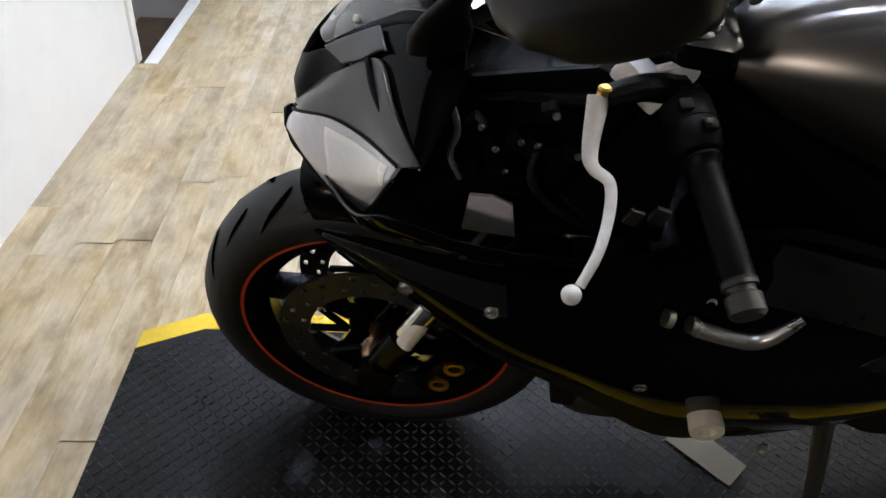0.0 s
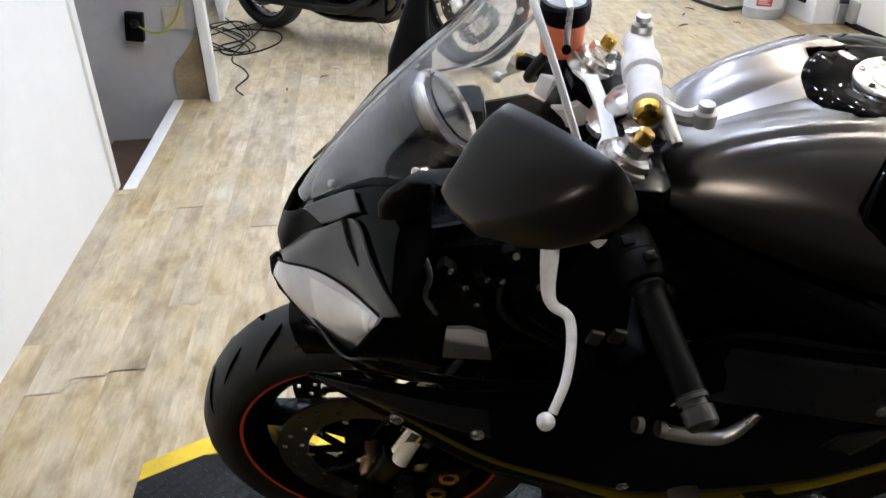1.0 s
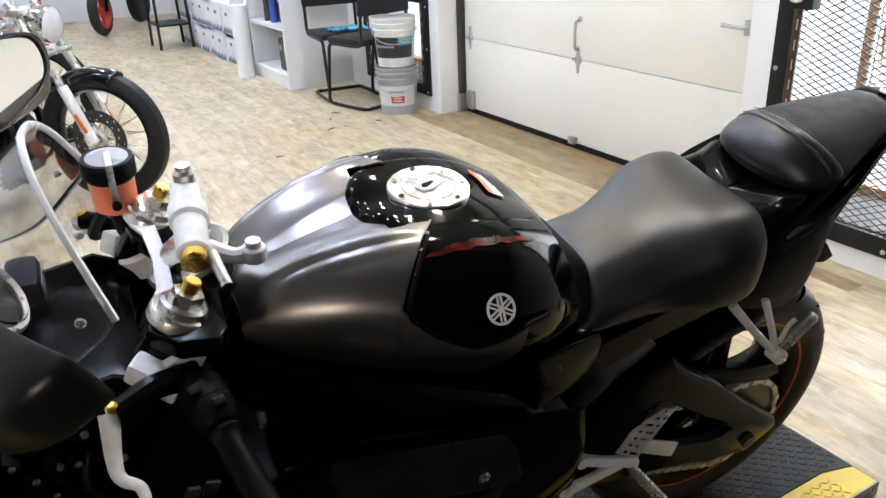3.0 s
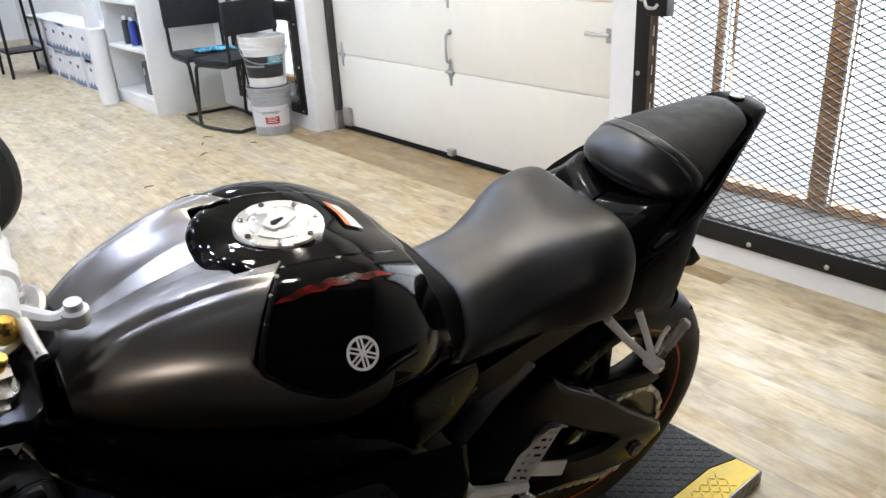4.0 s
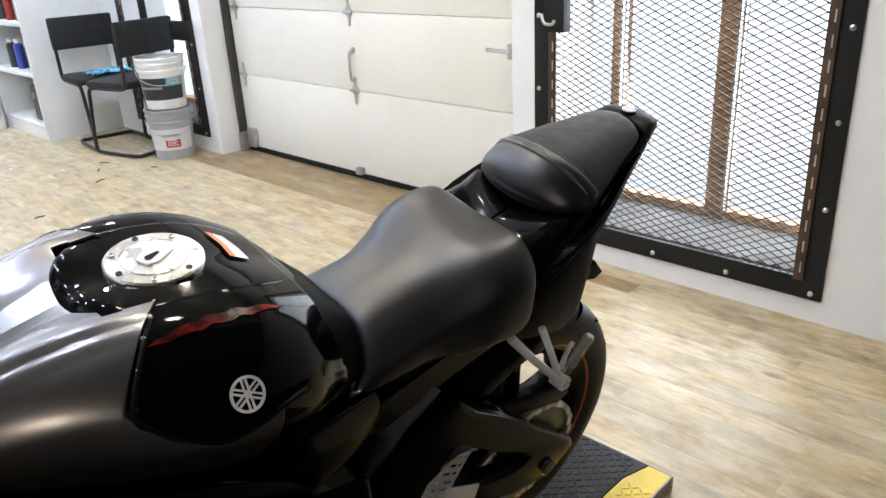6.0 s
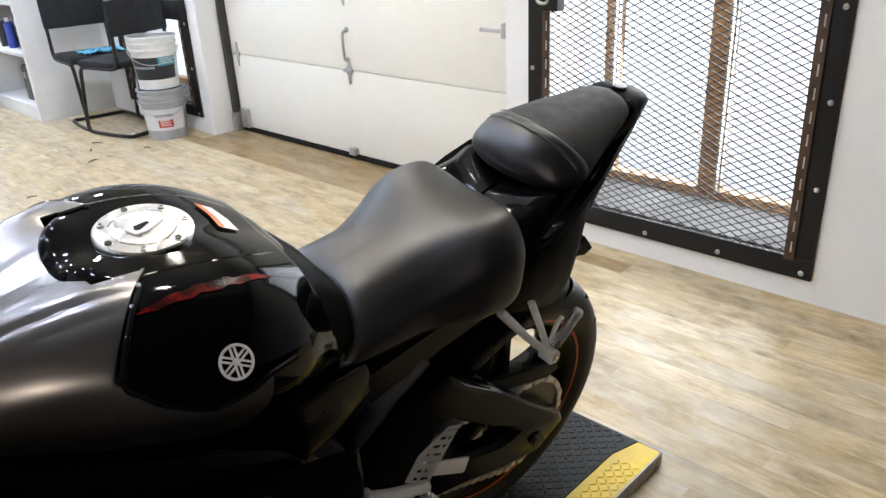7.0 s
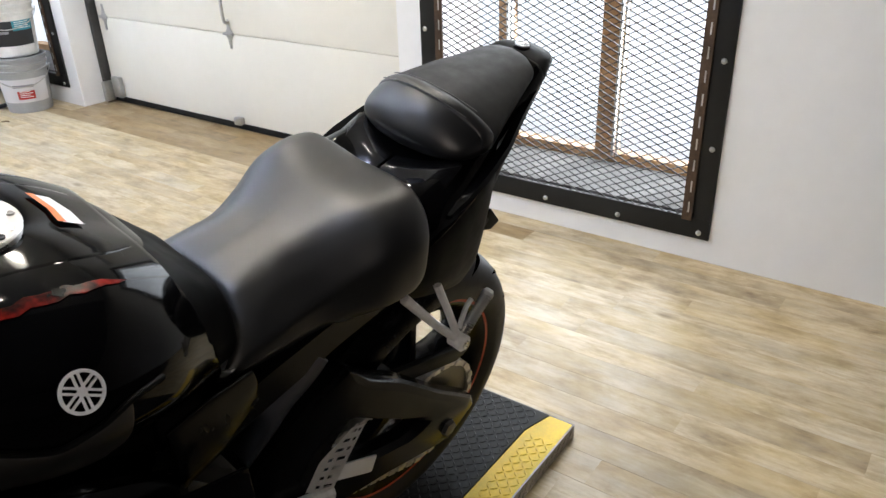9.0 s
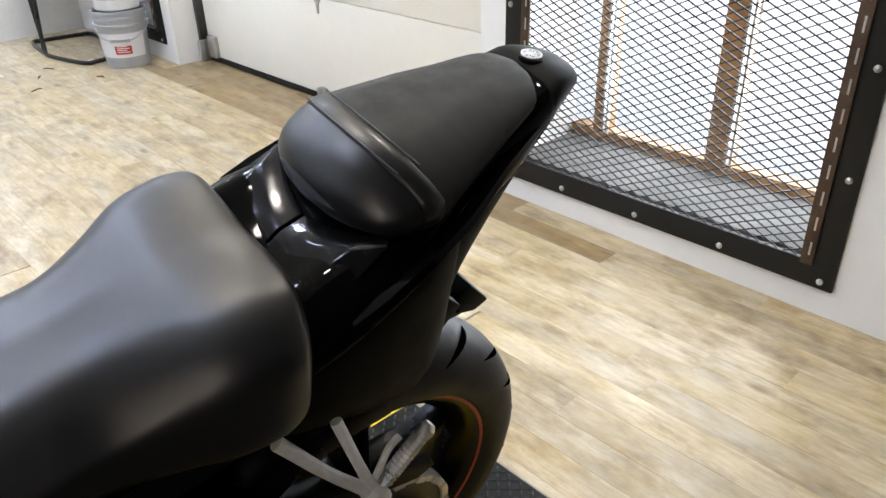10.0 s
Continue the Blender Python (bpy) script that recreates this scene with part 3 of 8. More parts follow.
turned(bm, a + Vector((0.066, 0.002, -0.022)), (0, 0, 1), [(0, 0.014), (0.016, 0.014), (0.018, 0.009), (0.026, 0.009)], 14)
part("arm", bm, ALU_CAST, damper)
bm = bmesh.new()
turned(bm, b + Vector((0.0, -0.012, 0.005)), (0, 0, 1), [(0, 0.013), (0.018, 0.013), (0.022, 0.009), (0.028, 0.009)], 12)
part("bolt", bm, ALU, damper)


def clip_on(s):
    """Handlebar half with grip, lever and perch; s: -1 left, 1 right."""
    h = new("handlebar")
    h.parent = bike
    h["label"] = "black clip-on handlebar with rubber grip"
    root = Vector((0.322, s * 0.118, 0.862))
    end = Vector((0.372, s * 0.330, 0.787))
    d = (end - root)
    bm = bmesh.new()
    rod(bm, root, root + d, 0.0112, 0.0112, 14)
    part("bar", bm, FRAME, h)
    bm = bmesh.new()
    turned(bm, root + Vector((0.0, -s * 0.013, -0.02)), Vector((-0.43, 0, 0.90)), [(0, 0.032), (0.003, 0.035), (0.033, 0.035), (0.036, 0.032)], 28)
    box(bm, (-0.030, -0.014, -0.015), (0.030, 0.014, 0.015), Matrix.Translation(root + Vector((-0.030, s * 0.020, -0.004))) @ pose(0, 0, 0, 0, 25, s * 35), 0.006)
    part("clamp", bm, ALU_CAST, h, "cream silver cast clamp")
    bm = bmesh.new()
    p = root + d * 0.44
    prof = [(0.0, 0.0175), (0.004, 0.0195), (0.008, 0.0165)]
    L = (d * 0.54).length
    for k in range(1, 19):
        prof += [(0.008 + (L - 0.012) * (k - 0.45) / 18, 0.0162), (0.008 + (L - 0.012) * k / 18, 0.0150)]
    prof += [(L, 0.0168), (L + 0.002, 0.012)]
    turned(bm, p, d, prof, 20)
    part("grip", bm, GRIPR, h, "ribbed black rubber grip", 50)
    bm = bmesh.new()
    turned(bm, end - d.normalized() * 0.006, d, [(0, 0.0165), (0.006, 0.0165), (0.006, 0.013), (0.012, 0.013), (0.014, 0.0165), (0.030, 0.0165), (0.034, 0.013), (0.034, 0.0)], 20)
    part("bar_end", bm, IRON, h)
    bm = bmesh.new()
    m = root + d * 0.30
    turned(bm, m - d.normalized() * 0.032, d, [(0, 0.014), (0.002, 0.0215), (0.006, 0.0245), (0.030, 0.0255), (0.031, 0.0245), (0.033, 0.0255), (0.054, 0.024), (0.060, 0.020), (0.062, 0.014)], 24)
    part("switch_block", bm, PLASTIC, h)
    for k, (mat, off) in enumerate(((PLASTIC, (0.012, -0.012, 0.022)), (FRAME, (-0.004, 0.012, 0.024)))):
        bm = bmesh.new()
        box(bm, (-0.007, -0.006, -0.003), (0.007, 0.006, 0.005), Matrix.Translation(m) @ d.to_track_quat("Y", "Z").to_matrix().to_4x4() @ Matrix.Translation(off), 0.002)
        part("switch", bm, mat, h)
    # lever and perch
    pv = Vector((0.246, s * 0.190, 0.872))
    bm = bmesh.new()
    pipe(bm, [root + d * 0.12, Vector((0.290, s * 0.162, 0.868)), Vector((0.262, s * 0.180, 0.872)), pv], [0.016, 0.014, 0.012, 0.013], 10)
    turned(bm, root + d * 0.14, d, [(0, 0.021), (0.02, 0.021)], 18)
    part("perch", bm, FRAME, h)
    bm = bmesh.new()
    turned(bm, pv - Vector((0, 0, 0.012)), (0, 0, 1), [(0, 0.0065), (0.024, 0.0065), (0.026, 0.004)], 10)
    part("pivot_bolt", bm, BRASS, h, "gold pivot bolt")
    bm = bmesh.new()
    pts = [pv + Vector((-0.004, 0, 0.002)), Vector((0.238, s * 0.225, 0.842)), Vector((0.242, s * 0.240, 0.832)), Vector((0.257, s * 0.252, 0.826)), Vector((0.258, s * 0.275, 0.810)), Vector((0.250, s * 0.305, 0.790)), Vector((0.236, s * 0.328, 0.769))]
    pipe(bm, pts, [0.0105, 0.0076, 0.0062, 0.0056, 0.0054, 0.0050, 0.0048], 12, 6, True, 0.75)
    b2 = bmesh.new()
    bmesh.ops.create_uvsphere(b2, u_segments=18, v_segments=12, radius=0.0095)
    join(bm, b2, Matrix.Translation((0.229, s * 0.334, 0.764)))
    part("lever", bm, ALU_CAST, h, "silver ball-end lever")
    return h


clip_on(-1)
clip_on(1)

# brake fluid reservoir on its bracket, right of the yoke
res = new("fluid_reservoir")
res.parent = bike
res["label"] = "orange fluid reservoir with black cap"
R0 = Vector((0.292, 0.135, 0.905))
res.matrix_basis = Matrix.Translation(R0 + Vector((0, 0, 0.010))) @ Matrix.Scale(1.20, 4) @ Matrix.Translation(-R0)
bm = bmesh.new()
turned(bm, R0, (0, 0, 1), [(0, 0.019), (0.003, 0.0225), (0.040, 0.0235), (0.042, 0.021)], 28)
part("cup", bm, FLUID, res)
bm = bmesh.new()
turned(bm, R0 + Vector((0, 0, 0.038)), (0, 0, 1), [(0, 0.0245)] + [(0.003 + 0.0009 * k, 0.0270 if k % 2 else 0.0262) for k in range(18)] + [(0.020, 0.0265), (0.022, 0.0255)], 36)
part("cap", bm, PLASTIC, res, "", 20)
bm = bmesh.new()
turned(bm, R0 + Vector((0, 0, 0.0595)), (0, 0, 1), [(0, 0.0215), (0.001, 0.021), (0.001, 0.0)], 28)
part("cap_plate", bm, plain("grey plastic", (0.35, 0.36, 0.37), 0.3), res)
bm = bmesh.new()
for lo, hi in (((-0.0035, -0.0285, 0.012), (0.0035, -0.0265, 0.064)), ((-0.0035, -0.0285, 0.0622), (0.0035, 0.004, 0.0642))):
    box(bm, lo, hi, Matrix.Translation(R0), 0.0008)
part("strap", bm, ALU, res, "metal retaining strap")
bm = bmesh.new()
turned(bm, R0 + Vector((0, -0.0285, 0.018)), (0, -1, 0), [(0, 0.005), (0.004, 0.005), (0.005, 0.003)], 10)
part("strap_screw", bm, PLASTIC, res)
bm = bmesh.new()
pipe(bm, [R0 + Vector((0, -0.005, 0.002)), R0 + Vector((0.004, -0.01, -0.03)), R0 + Vector((0.02, -0.02, -0.05))], [0.010, 0.008, 0.008], 8)
pipe(bm, [R0 + Vector((-0.012, 0.0, 0.002)), R0 + Vector((-0.03, 0.02, -0.04)), R0 + Vector((-0.02, 0.05, -0.06))], 0.0065, 8)
part("hose", bm, RUBBER, res)

# tank
tank_st = [
    sym(0.398, [(0, 0.866), (0.045, 0.868), (0.078, 0.856), (0.084, 0.830), (0.070, 0.790), (0.048, 0.760)]),
    sym(0.450, [(0, 0.892), (0.050, 0.903), (0.092, 0.893), (0.116, 0.856), (0.102, 0.800), (0.066, 0.745)]),
    sym(0.520, [(0, 0.914), (0.055, 0.928), (0.110, 0.919), (0.149, 0.878), (0.140, 0.815), (0.090, 0.740)]),
    sym(0.600, [(0, 0.932), (0.060, 0.940), (0.122, 0.933), (0.178, 0.888), (0.184, 0.826), (0.115, 0.735)]),
    sym(0.680, [(0, 0.937), (0.065, 0.939), (0.134, 0.932), (0.199, 0.887), (0.206, 0.826), (0.140, 0.730)]),
    sym(0.760, [(0, 0.918), (0.065, 0.920), (0.128, 0.912), (0.184, 0.868), (0.190, 0.800), (0.130, 0.715)]),
    sym(0.840, [(0, 0.878), (0.060, 0.879), (0.104, 0.866), (0.138, 0.826), (0.148, 0.764), (0.110, 0.695)]),
    sym(0.905, [(0, 0.822), (0.050, 0.822), (0.084, 0.812), (0.106, 0.780), (0.116, 0.726), (0.090, 0.675)]),
]
tank_rows = surface(tank_st, 80, 48)
tank = new("fuel_tank")
tank.parent = bike
tank["label"] = "black and satin graphite fuel tank"
skin("tank_shell", tank_rows, GLOSS, tank, keep=lambda p: p.x + 0.85 * abs(p.y) > 0.688 or p.z < 0.76, cuts=[(Vector((0.826, 0, 0.85)), Vector((1, 0, 0.25)))])
skin("tank_rear_trim", tank_rows, FLAT, tank, keep=lambda p: p.x > 0.70, lift=-0.013, label="matte black trim between tank and seat", cuts=[(Vector((0.820, 0, 0.85)), Vector((-1, 0, -0.25)))])


def ridge(p):
    """Two sharp raised creases on each side of a hollow central channel."""
    f = max(0.0, min(1.0, (p.x - 0.395) / 0.07)) * max(0.0, min(1.0, (0.632 - p.x) / 0.06))
    u = abs(p.y) - (0.056 + 0.040 * (p.x - 0.40) / 0.22)
    if u < -0.02:
        h = -0.0015 - 0.006 * min(1.0, (-0.02 - u) / 0.03)
    elif u < 0:
        h = 0.006 + u * 0.375
    elif u < 0.012:
        h = 0.006 - u * 0.42
    elif u < 0.018:
        h = 0.001 + (u - 0.012) * 0.25
    else:
        h = max(0.0, 0.0025 - (u - 0.018) * 0.2)
    return h * f


cover_rows = []
for r in surface(tank_st, 110, 120):
    cover_rows.append([p + Vector((0, 0, ridge(p) if p.z > 0.84 else 0)) for p in r])
skin("tank_cover", cover_rows, SATIN, tank, keep=lambda p: not (p.x > 0.586 and abs(p.y) < 0.080), lift=0.004, thick=0.004, label="satin graphite tank cover", cuts=[(Vector((0.706, 0, 0)), Vector((1, 0.85, 0))), (Vector((0.706, 0, 0)), Vector((1, -0.85, 0))), ((0, 0, 0.775), Vector((-0.25, 0, -1)))], smooth=32)

def tank_section(x):
    """One side of the tank's outline at x, from the centre line outwards."""
    xs = [s[0][0] for s in tank_st]
    t = 0
    for i in range(len(xs) - 1):
        if xs[i] <= x <= xs[i + 1]:
            t = i + (x - xs[i]) / (xs[i + 1] - xs[i])
    sec = [spline([Vector(s[k]) for s in tank_st], t) for k in range(6)]
    return [spline(sec, j / 100 * 4.999) for j in range(101)]


def sweep_edge(x):
    """Height at which the lower cover begins, under the black side panel."""
    keys = ((0.556, 0.905), (0.572, 0.881), (0.593, 0.862), (0.620, 0.845), (0.648, 0.835), (0.672, 0.842), (0.710, 0.854), (0.750, 0.852), (0.815, 0.832), (0.900, 0.760))
    for (a, za), (c, zc) in zip(keys, keys[1:]):
        if x <= c:
            return za + (zc - za) * (x - a) / (c - a)
    return keys[-1][1]


half_rows = []
for k in range(60):
    x = 0.560 + (0.712 - 0.560) * k / 59
    sec, z = tank_section(x), sweep_edge(x)
    n = max(i for i, p in enumerate(sec) if p.z > z)
    f = (sec[n].z - z) / max(1e-6, sec[n].z - sec[n + 1].z)
    out = []
    for i in range(17):
        t = (n + f) + (100 - n - f) * i / 16 * 0.999
        m = int(t)
        out.append(sec[m].lerp(sec[m + 1], t - m))
    half_rows.append(out)
for s in (-1, 1):
    skin("tank_lower_cover", [[Vector((p.x, s * p.y, p.z)) for p in q] for q in half_rows], SATIN, tank, lift=0.0035, thick=0.004, label="satin graphite lower tank cover")


for s in (-1, 1):
    pts = []
    for x, y in ((0.626, 0.098), (0.607, 0.124), (0.588, 0.149), (0.574, 0.167)):
        sec = tank_section(x)
        q = min(sec, key=lambda p: abs(p.y - y) + (0.2 if p.z < 0.87 else 0))
        pts.append(q)
    for x in (0.574, 0.584, 0.596, 0.612, 0.630, 0.648, 0.668, 0.690, 0.715, 0.750):
        sec = tank_section(x)
        pts.append(min(sec, key=lambda p: abs(p.z - sweep_edge(x)) + (0.2 if p.y < 0.14 else 0)))
    bm = bmesh.new()
    pipe(bm, [Vector((p.x, s * (p.y + 0.002), p.z + 0.001)) for p in pts], 0.0032, 8, 3)
    part("panel_seam", bm, PLASTIC, tank, "black seam round the side panel")


def tank_z(x, y):
    t = 0
    xs = [s[0][0] for s in tank_st]
    for i in range(len(xs) - 1):
        if xs[i] <= x <= xs[i + 1]:
            t = i + (x - xs[i]) / (xs[i + 1] - xs[i])
    sec = [spline([Vector(s[k]) for s in tank_st], t) for k in range(6)]
    pts = [spline(sec, j / 60 * 4.0) for j in range(61)]
    y = abs(y)
    for a, b in zip(pts, pts[1:]):
        if a.y <= y <= b.y:
            f = (y - a.y) / max(1e-6, b.y - a.y)
            return a.z + (b.z - a.z) * f
    return pts[-1].z


# raised black island round the filler
bm = bmesh.new()
rings = []
for r, h in ((1.05, -0.003), (1.0, 0.003), (0.95, 0.0065), (0.88, 0.0080), (0.7, 0.0085), (0.45, 0.0085), (0.2, 0.0085), (0.0, 0.0085)):
    ring = []
    for k in range(56):
        a = 2 * math.pi * k / 56
        c, s = math.cos(a), math.sin(a)
        ex, ey = (0.106 if c < 0 else 0.15), 0.089
        x = 0.675 + math.copysign(abs(c) ** 0.7, c) * ex * r
        y = -0.001 + math.copysign(abs(s) ** 0.7, s) * ey * r
        ring.append(Vector((x, y, tank_z(x, y) + (h if h < 0 else 0.0005 + (h - 0.0005) * max(0.0, min(1.0, (0.614 - x) / 0.02))))))
    rings.append(ring)
grid_faces(bm, rings, caps=False)
bmesh.ops.remove_doubles(bm, verts=bm.verts[:], dist=0.0003)
part("filler_panel", bm, GLOSS, tank, "gloss black filler surround", 60)

# filler cap
cap = new("filler_cap")
cap.parent = tank
CAP = Vector((0.671, 0.0, 0.9410))
cap.matrix_basis = Matrix.Translation(CAP) @ pose(0, 0, 0, 0, 0, 25) @ Matrix.Diagonal((0.91, 0.91, 0.91, 1))
bm = bmesh.new()
turned(bm, (0, 0, 0), (0, 0, 1), [(-0.006, 0.061), (0.001, 0.061), (0.0035, 0.059), (0.0035, 0.043), (0.0022, 0.0425), (0.0022, 0.0405), (0.0045, 0.040), (0.0052, 0.038), (0.0052, 0.020), (0.0058, 0.0195), (0.0058, 0.0)], 56)
part("cap_ring", bm, ALU, cap, "bright aluminium filler cap")
for k in range(7):
    a = 2 * math.pi * k / 7 + 0.3
    bm = bmesh.new()
    turned(bm, (math.cos(a) * 0.0515, math.sin(a) * 0.0515, 0.003), (0, 0, 1), [(0, 0.0042), (0.0025, 0.0042), (0.0028, 0.003), (0.0012, 0.0022), (0.0012, 0.0)], 12)
    part("cap_bolt", bm, IRON if k % 2 else ALU, cap)
bm = bmesh.new()
slab(bm, [(-0.022, -0.010), (-0.008, -0.016), (0.024, -0.012), (0.026, 0.010), (-0.006, 0.016), (-0.022, 0.010)], 0.003, "z", 0.0068, 0.001)
part("lock_cover", bm, ALU_CAST, cap)
bm = bmesh.new()
slab(bm, [(-0.017, -0.002), (-0.013, -0.007), (0.006, -0.004), (0.006, 0.000), (-0.012, 0.004)], 0.001, "z", 0.0089)
part("lock_slot", bm, PLASTIC, cap)

# decals on the tank


def on_tank(name, outline, material, lift=0.0022, sub=4):
    """A thin film over the tank's top, from an outline of (x, y)."""
    bm = bmesh.new()
    n = len(outline) // 2
    a, b = outline[:n], list(reversed(outline[n:]))
    rows = []
    for j in range(sub + 1):
        f = j / sub
        rows.append([Vector((p[0] * (1 - f) + q[0] * f, p[1] * (1 - f) + q[1] * f, 0)) for p, q in zip(a, b)])
    for r in rows:
        for p in r:
            p.z = tank_z(p.x, p.y) + lift
    grid_faces(bm, rows, closed=False, caps=False)
    return part(name, bm, material, tank, smooth=60)


on_tank("warning_label", [(0.758, 0.050), (0.763, 0.018), (0.761, -0.014), (0.779, -0.020), (0.781, 0.012), (0.774, 0.042)], DECAL_W, 0.0030)
on_tank("warning_label", [(0.755, 0.051), (0.760, 0.018), (0.757, -0.013), (0.764, -0.015), (0.767, 0.016), (0.762, 0.049)], DECAL_O, 0.0036)

# round emblem on the side of the tank: ring and crossed bars


def emblem(parent, m, r, name="emblem"):
    e = new(name)
    e.parent = parent
    e.matrix_basis = m
    e["label"] = "round white emblem"
    bm = bmesh.new()
    turned(bm, (0, 0, 0), (0, 0, 1), [(0, r), (0.0016, r), (0.0016, r * 0.84), (0, r * 0.84)], 40, False)
    part("ring", bm, DECAL_W, e)
    for k in range(3):
        m = pose(0, 0, 0, 0, 0, 60 * k + 30)
        for q in (-1, 1):
            bm = bmesh.new()
            box(bm, (-r * 0.87, q * r * 0.125 - r * 0.06, 0), (r * 0.87, q * r * 0.125 + r * 0.06, 0.0014 + 0.0001 * k), m)
            part("bar", bm, DECAL_W, e, "", 0)
    bm = bmesh.new()
    turned(bm, (0, 0, 0), (0, 0, 1), [(0, r * 0.12), (0.0018, r * 0.12), (0.0018, 0.0)], 12)
    part("hub", bm, DECAL_W, e, "", 0)
    return e


def side_frame(x, y):
    """A frame lying on the tank's left flank."""
    z = tank_z(x, -y)
    e = 0.006
    p = Vector((x, -y, z))
    n = (Vector((x + e, -y, tank_z(x + e, y))) - p).cross(Vector((x, -y + e, tank_z(x, y - e))) - p).normalized()
    u = Vector((1, 0, 0))
    u = (u - n * u.dot(n)).normalized()
    return Matrix.Translation(p + n * 0.003) @ Matrix((u, n.cross(u), n)).transposed().to_4x4()


emblem(tank, side_frame(0.675, 0.2010), 0.0192)
bm = bmesh.new()
rows = []
for j in range(4):
    rows.append([Vector((0.605 + 0.16 * k / 14, -(0.132 + 0.004 * k / 14 + 0.008 * math.sin(math.pi * k / 14) ** 0.6 * (j / 3 - 0.5) * 2 * (0.75 + 0.25 * math.sin(k * 2.3 + j)) - 0.012 * (k / 14) ** 2), 0)) for k in range(15)])
for r in rows:
    for p in r:
        p.z = tank_z(p.x, p.y) + 0.0016
grid_faces(bm, rows, closed=False, caps=False)
part("flame_decal", bm, DECAL_R, tank, "faded red flame decal", 60)
for x, y in ((0.5745, 0.168), (0.590, 0.147), (0.606, 0.124), (0.622, 0.103)):
    for s in (-1, 1):
        bm = bmesh.new()
        turned(bm, (x, s * y, tank_z(x, y) + 0.003), (0, s * 0.5, 0.8), [(0, 0.0026), (0.0015, 0.0026), (0.0022, 0.0016)], 10)
        part("cover_screw", bm, ALU, tank)

# seat
def seat_row(x, zc, hw, zb, front=0.0, dish=0.0, slope=0.0):
    """Half a seat section: crown, round shoulder, skirt; front pulls the skirt forward, dish lowers the middle, slope drops the shoulder."""
    return [(x, 0, zc - dish), (x, 0.42 * hw, zc - dish * 0.5 - 0.3 * slope), (x - 0.10 * front, 0.66 * hw, zc - 0.006 - 0.7 * slope), (x - 0.35 * front, 0.85 * hw, zc - 0.024 - 0.8 * slope), (x - 0.70 * front, 0.965 * hw, zc - 0.052 - 0.3 * slope), (x - front, hw, (zc - 0.052 + zb) / 2 - 0.004), (x - front, 0.985 * hw, zb + 0.012), (x - front, 0.93 * hw, zb)]


seat_st = [
    seat_row(0.912, 0.776, 0.112, 0.712, 0.050, 0, 0.014),
    seat_row(0.918, 0.788, 0.120, 0.706, 0.048, 0, 0.018),
    seat_row(0.935, 0.796, 0.126, 0.703, 0.040, 0, 0.020),
    seat_row(0.975, 0.805, 0.126, 0.702, 0.020, 0, 0.022),
    seat_row(1.020, 0.815, 0.126, 0.702, 0.006, 0, 0.022),
    seat_row(1.065, 0.830, 0.138, 0.704, 0, 0, 0.014),
    seat_row(1.110, 0.847, 0.154, 0.708, 0, 0.002, 0.003),
    seat_row(1.150, 0.856, 0.160, 0.714, 0, 0.004),
    seat_row(1.178, 0.859, 0.158, 0.722, 0.006, 0.006),
    seat_row(1.192, 0.857, 0.152, 0.728, 0.010, 0.007),
    seat_row(1.199, 0.845, 0.144, 0.734, 0.012, 0.007),
    seat_row(1.200, 0.822, 0.138, 0.742, 0.012, 0.006),
]
skin("seat", surface(seat_st, 84, 44), VINYL, bike, label="smooth black vinyl rider seat", thick=0.006)
# front piping; its grey paints in the highlight along the seat's rim
bm = bmesh.new()
front_edge = surface(seat_st, 84, 44)[2]
pipe(bm, [p + Vector((-0.006, 0, 0.002)) for p in front_edge[6:-6:4]], 0.0048, 8, 3)
part("seat_piping", bm, plain("vinyl piping, grey as its highlight", (0.20, 0.20, 0.21), 0.35), bike, "piped front edge of the seat, grey for its rim highlight")

# tail cowl and passenger pad
tail = new("tail_unit")
tail.parent = bike
tail["label"] = "gloss black tail cowl with passenger pad"
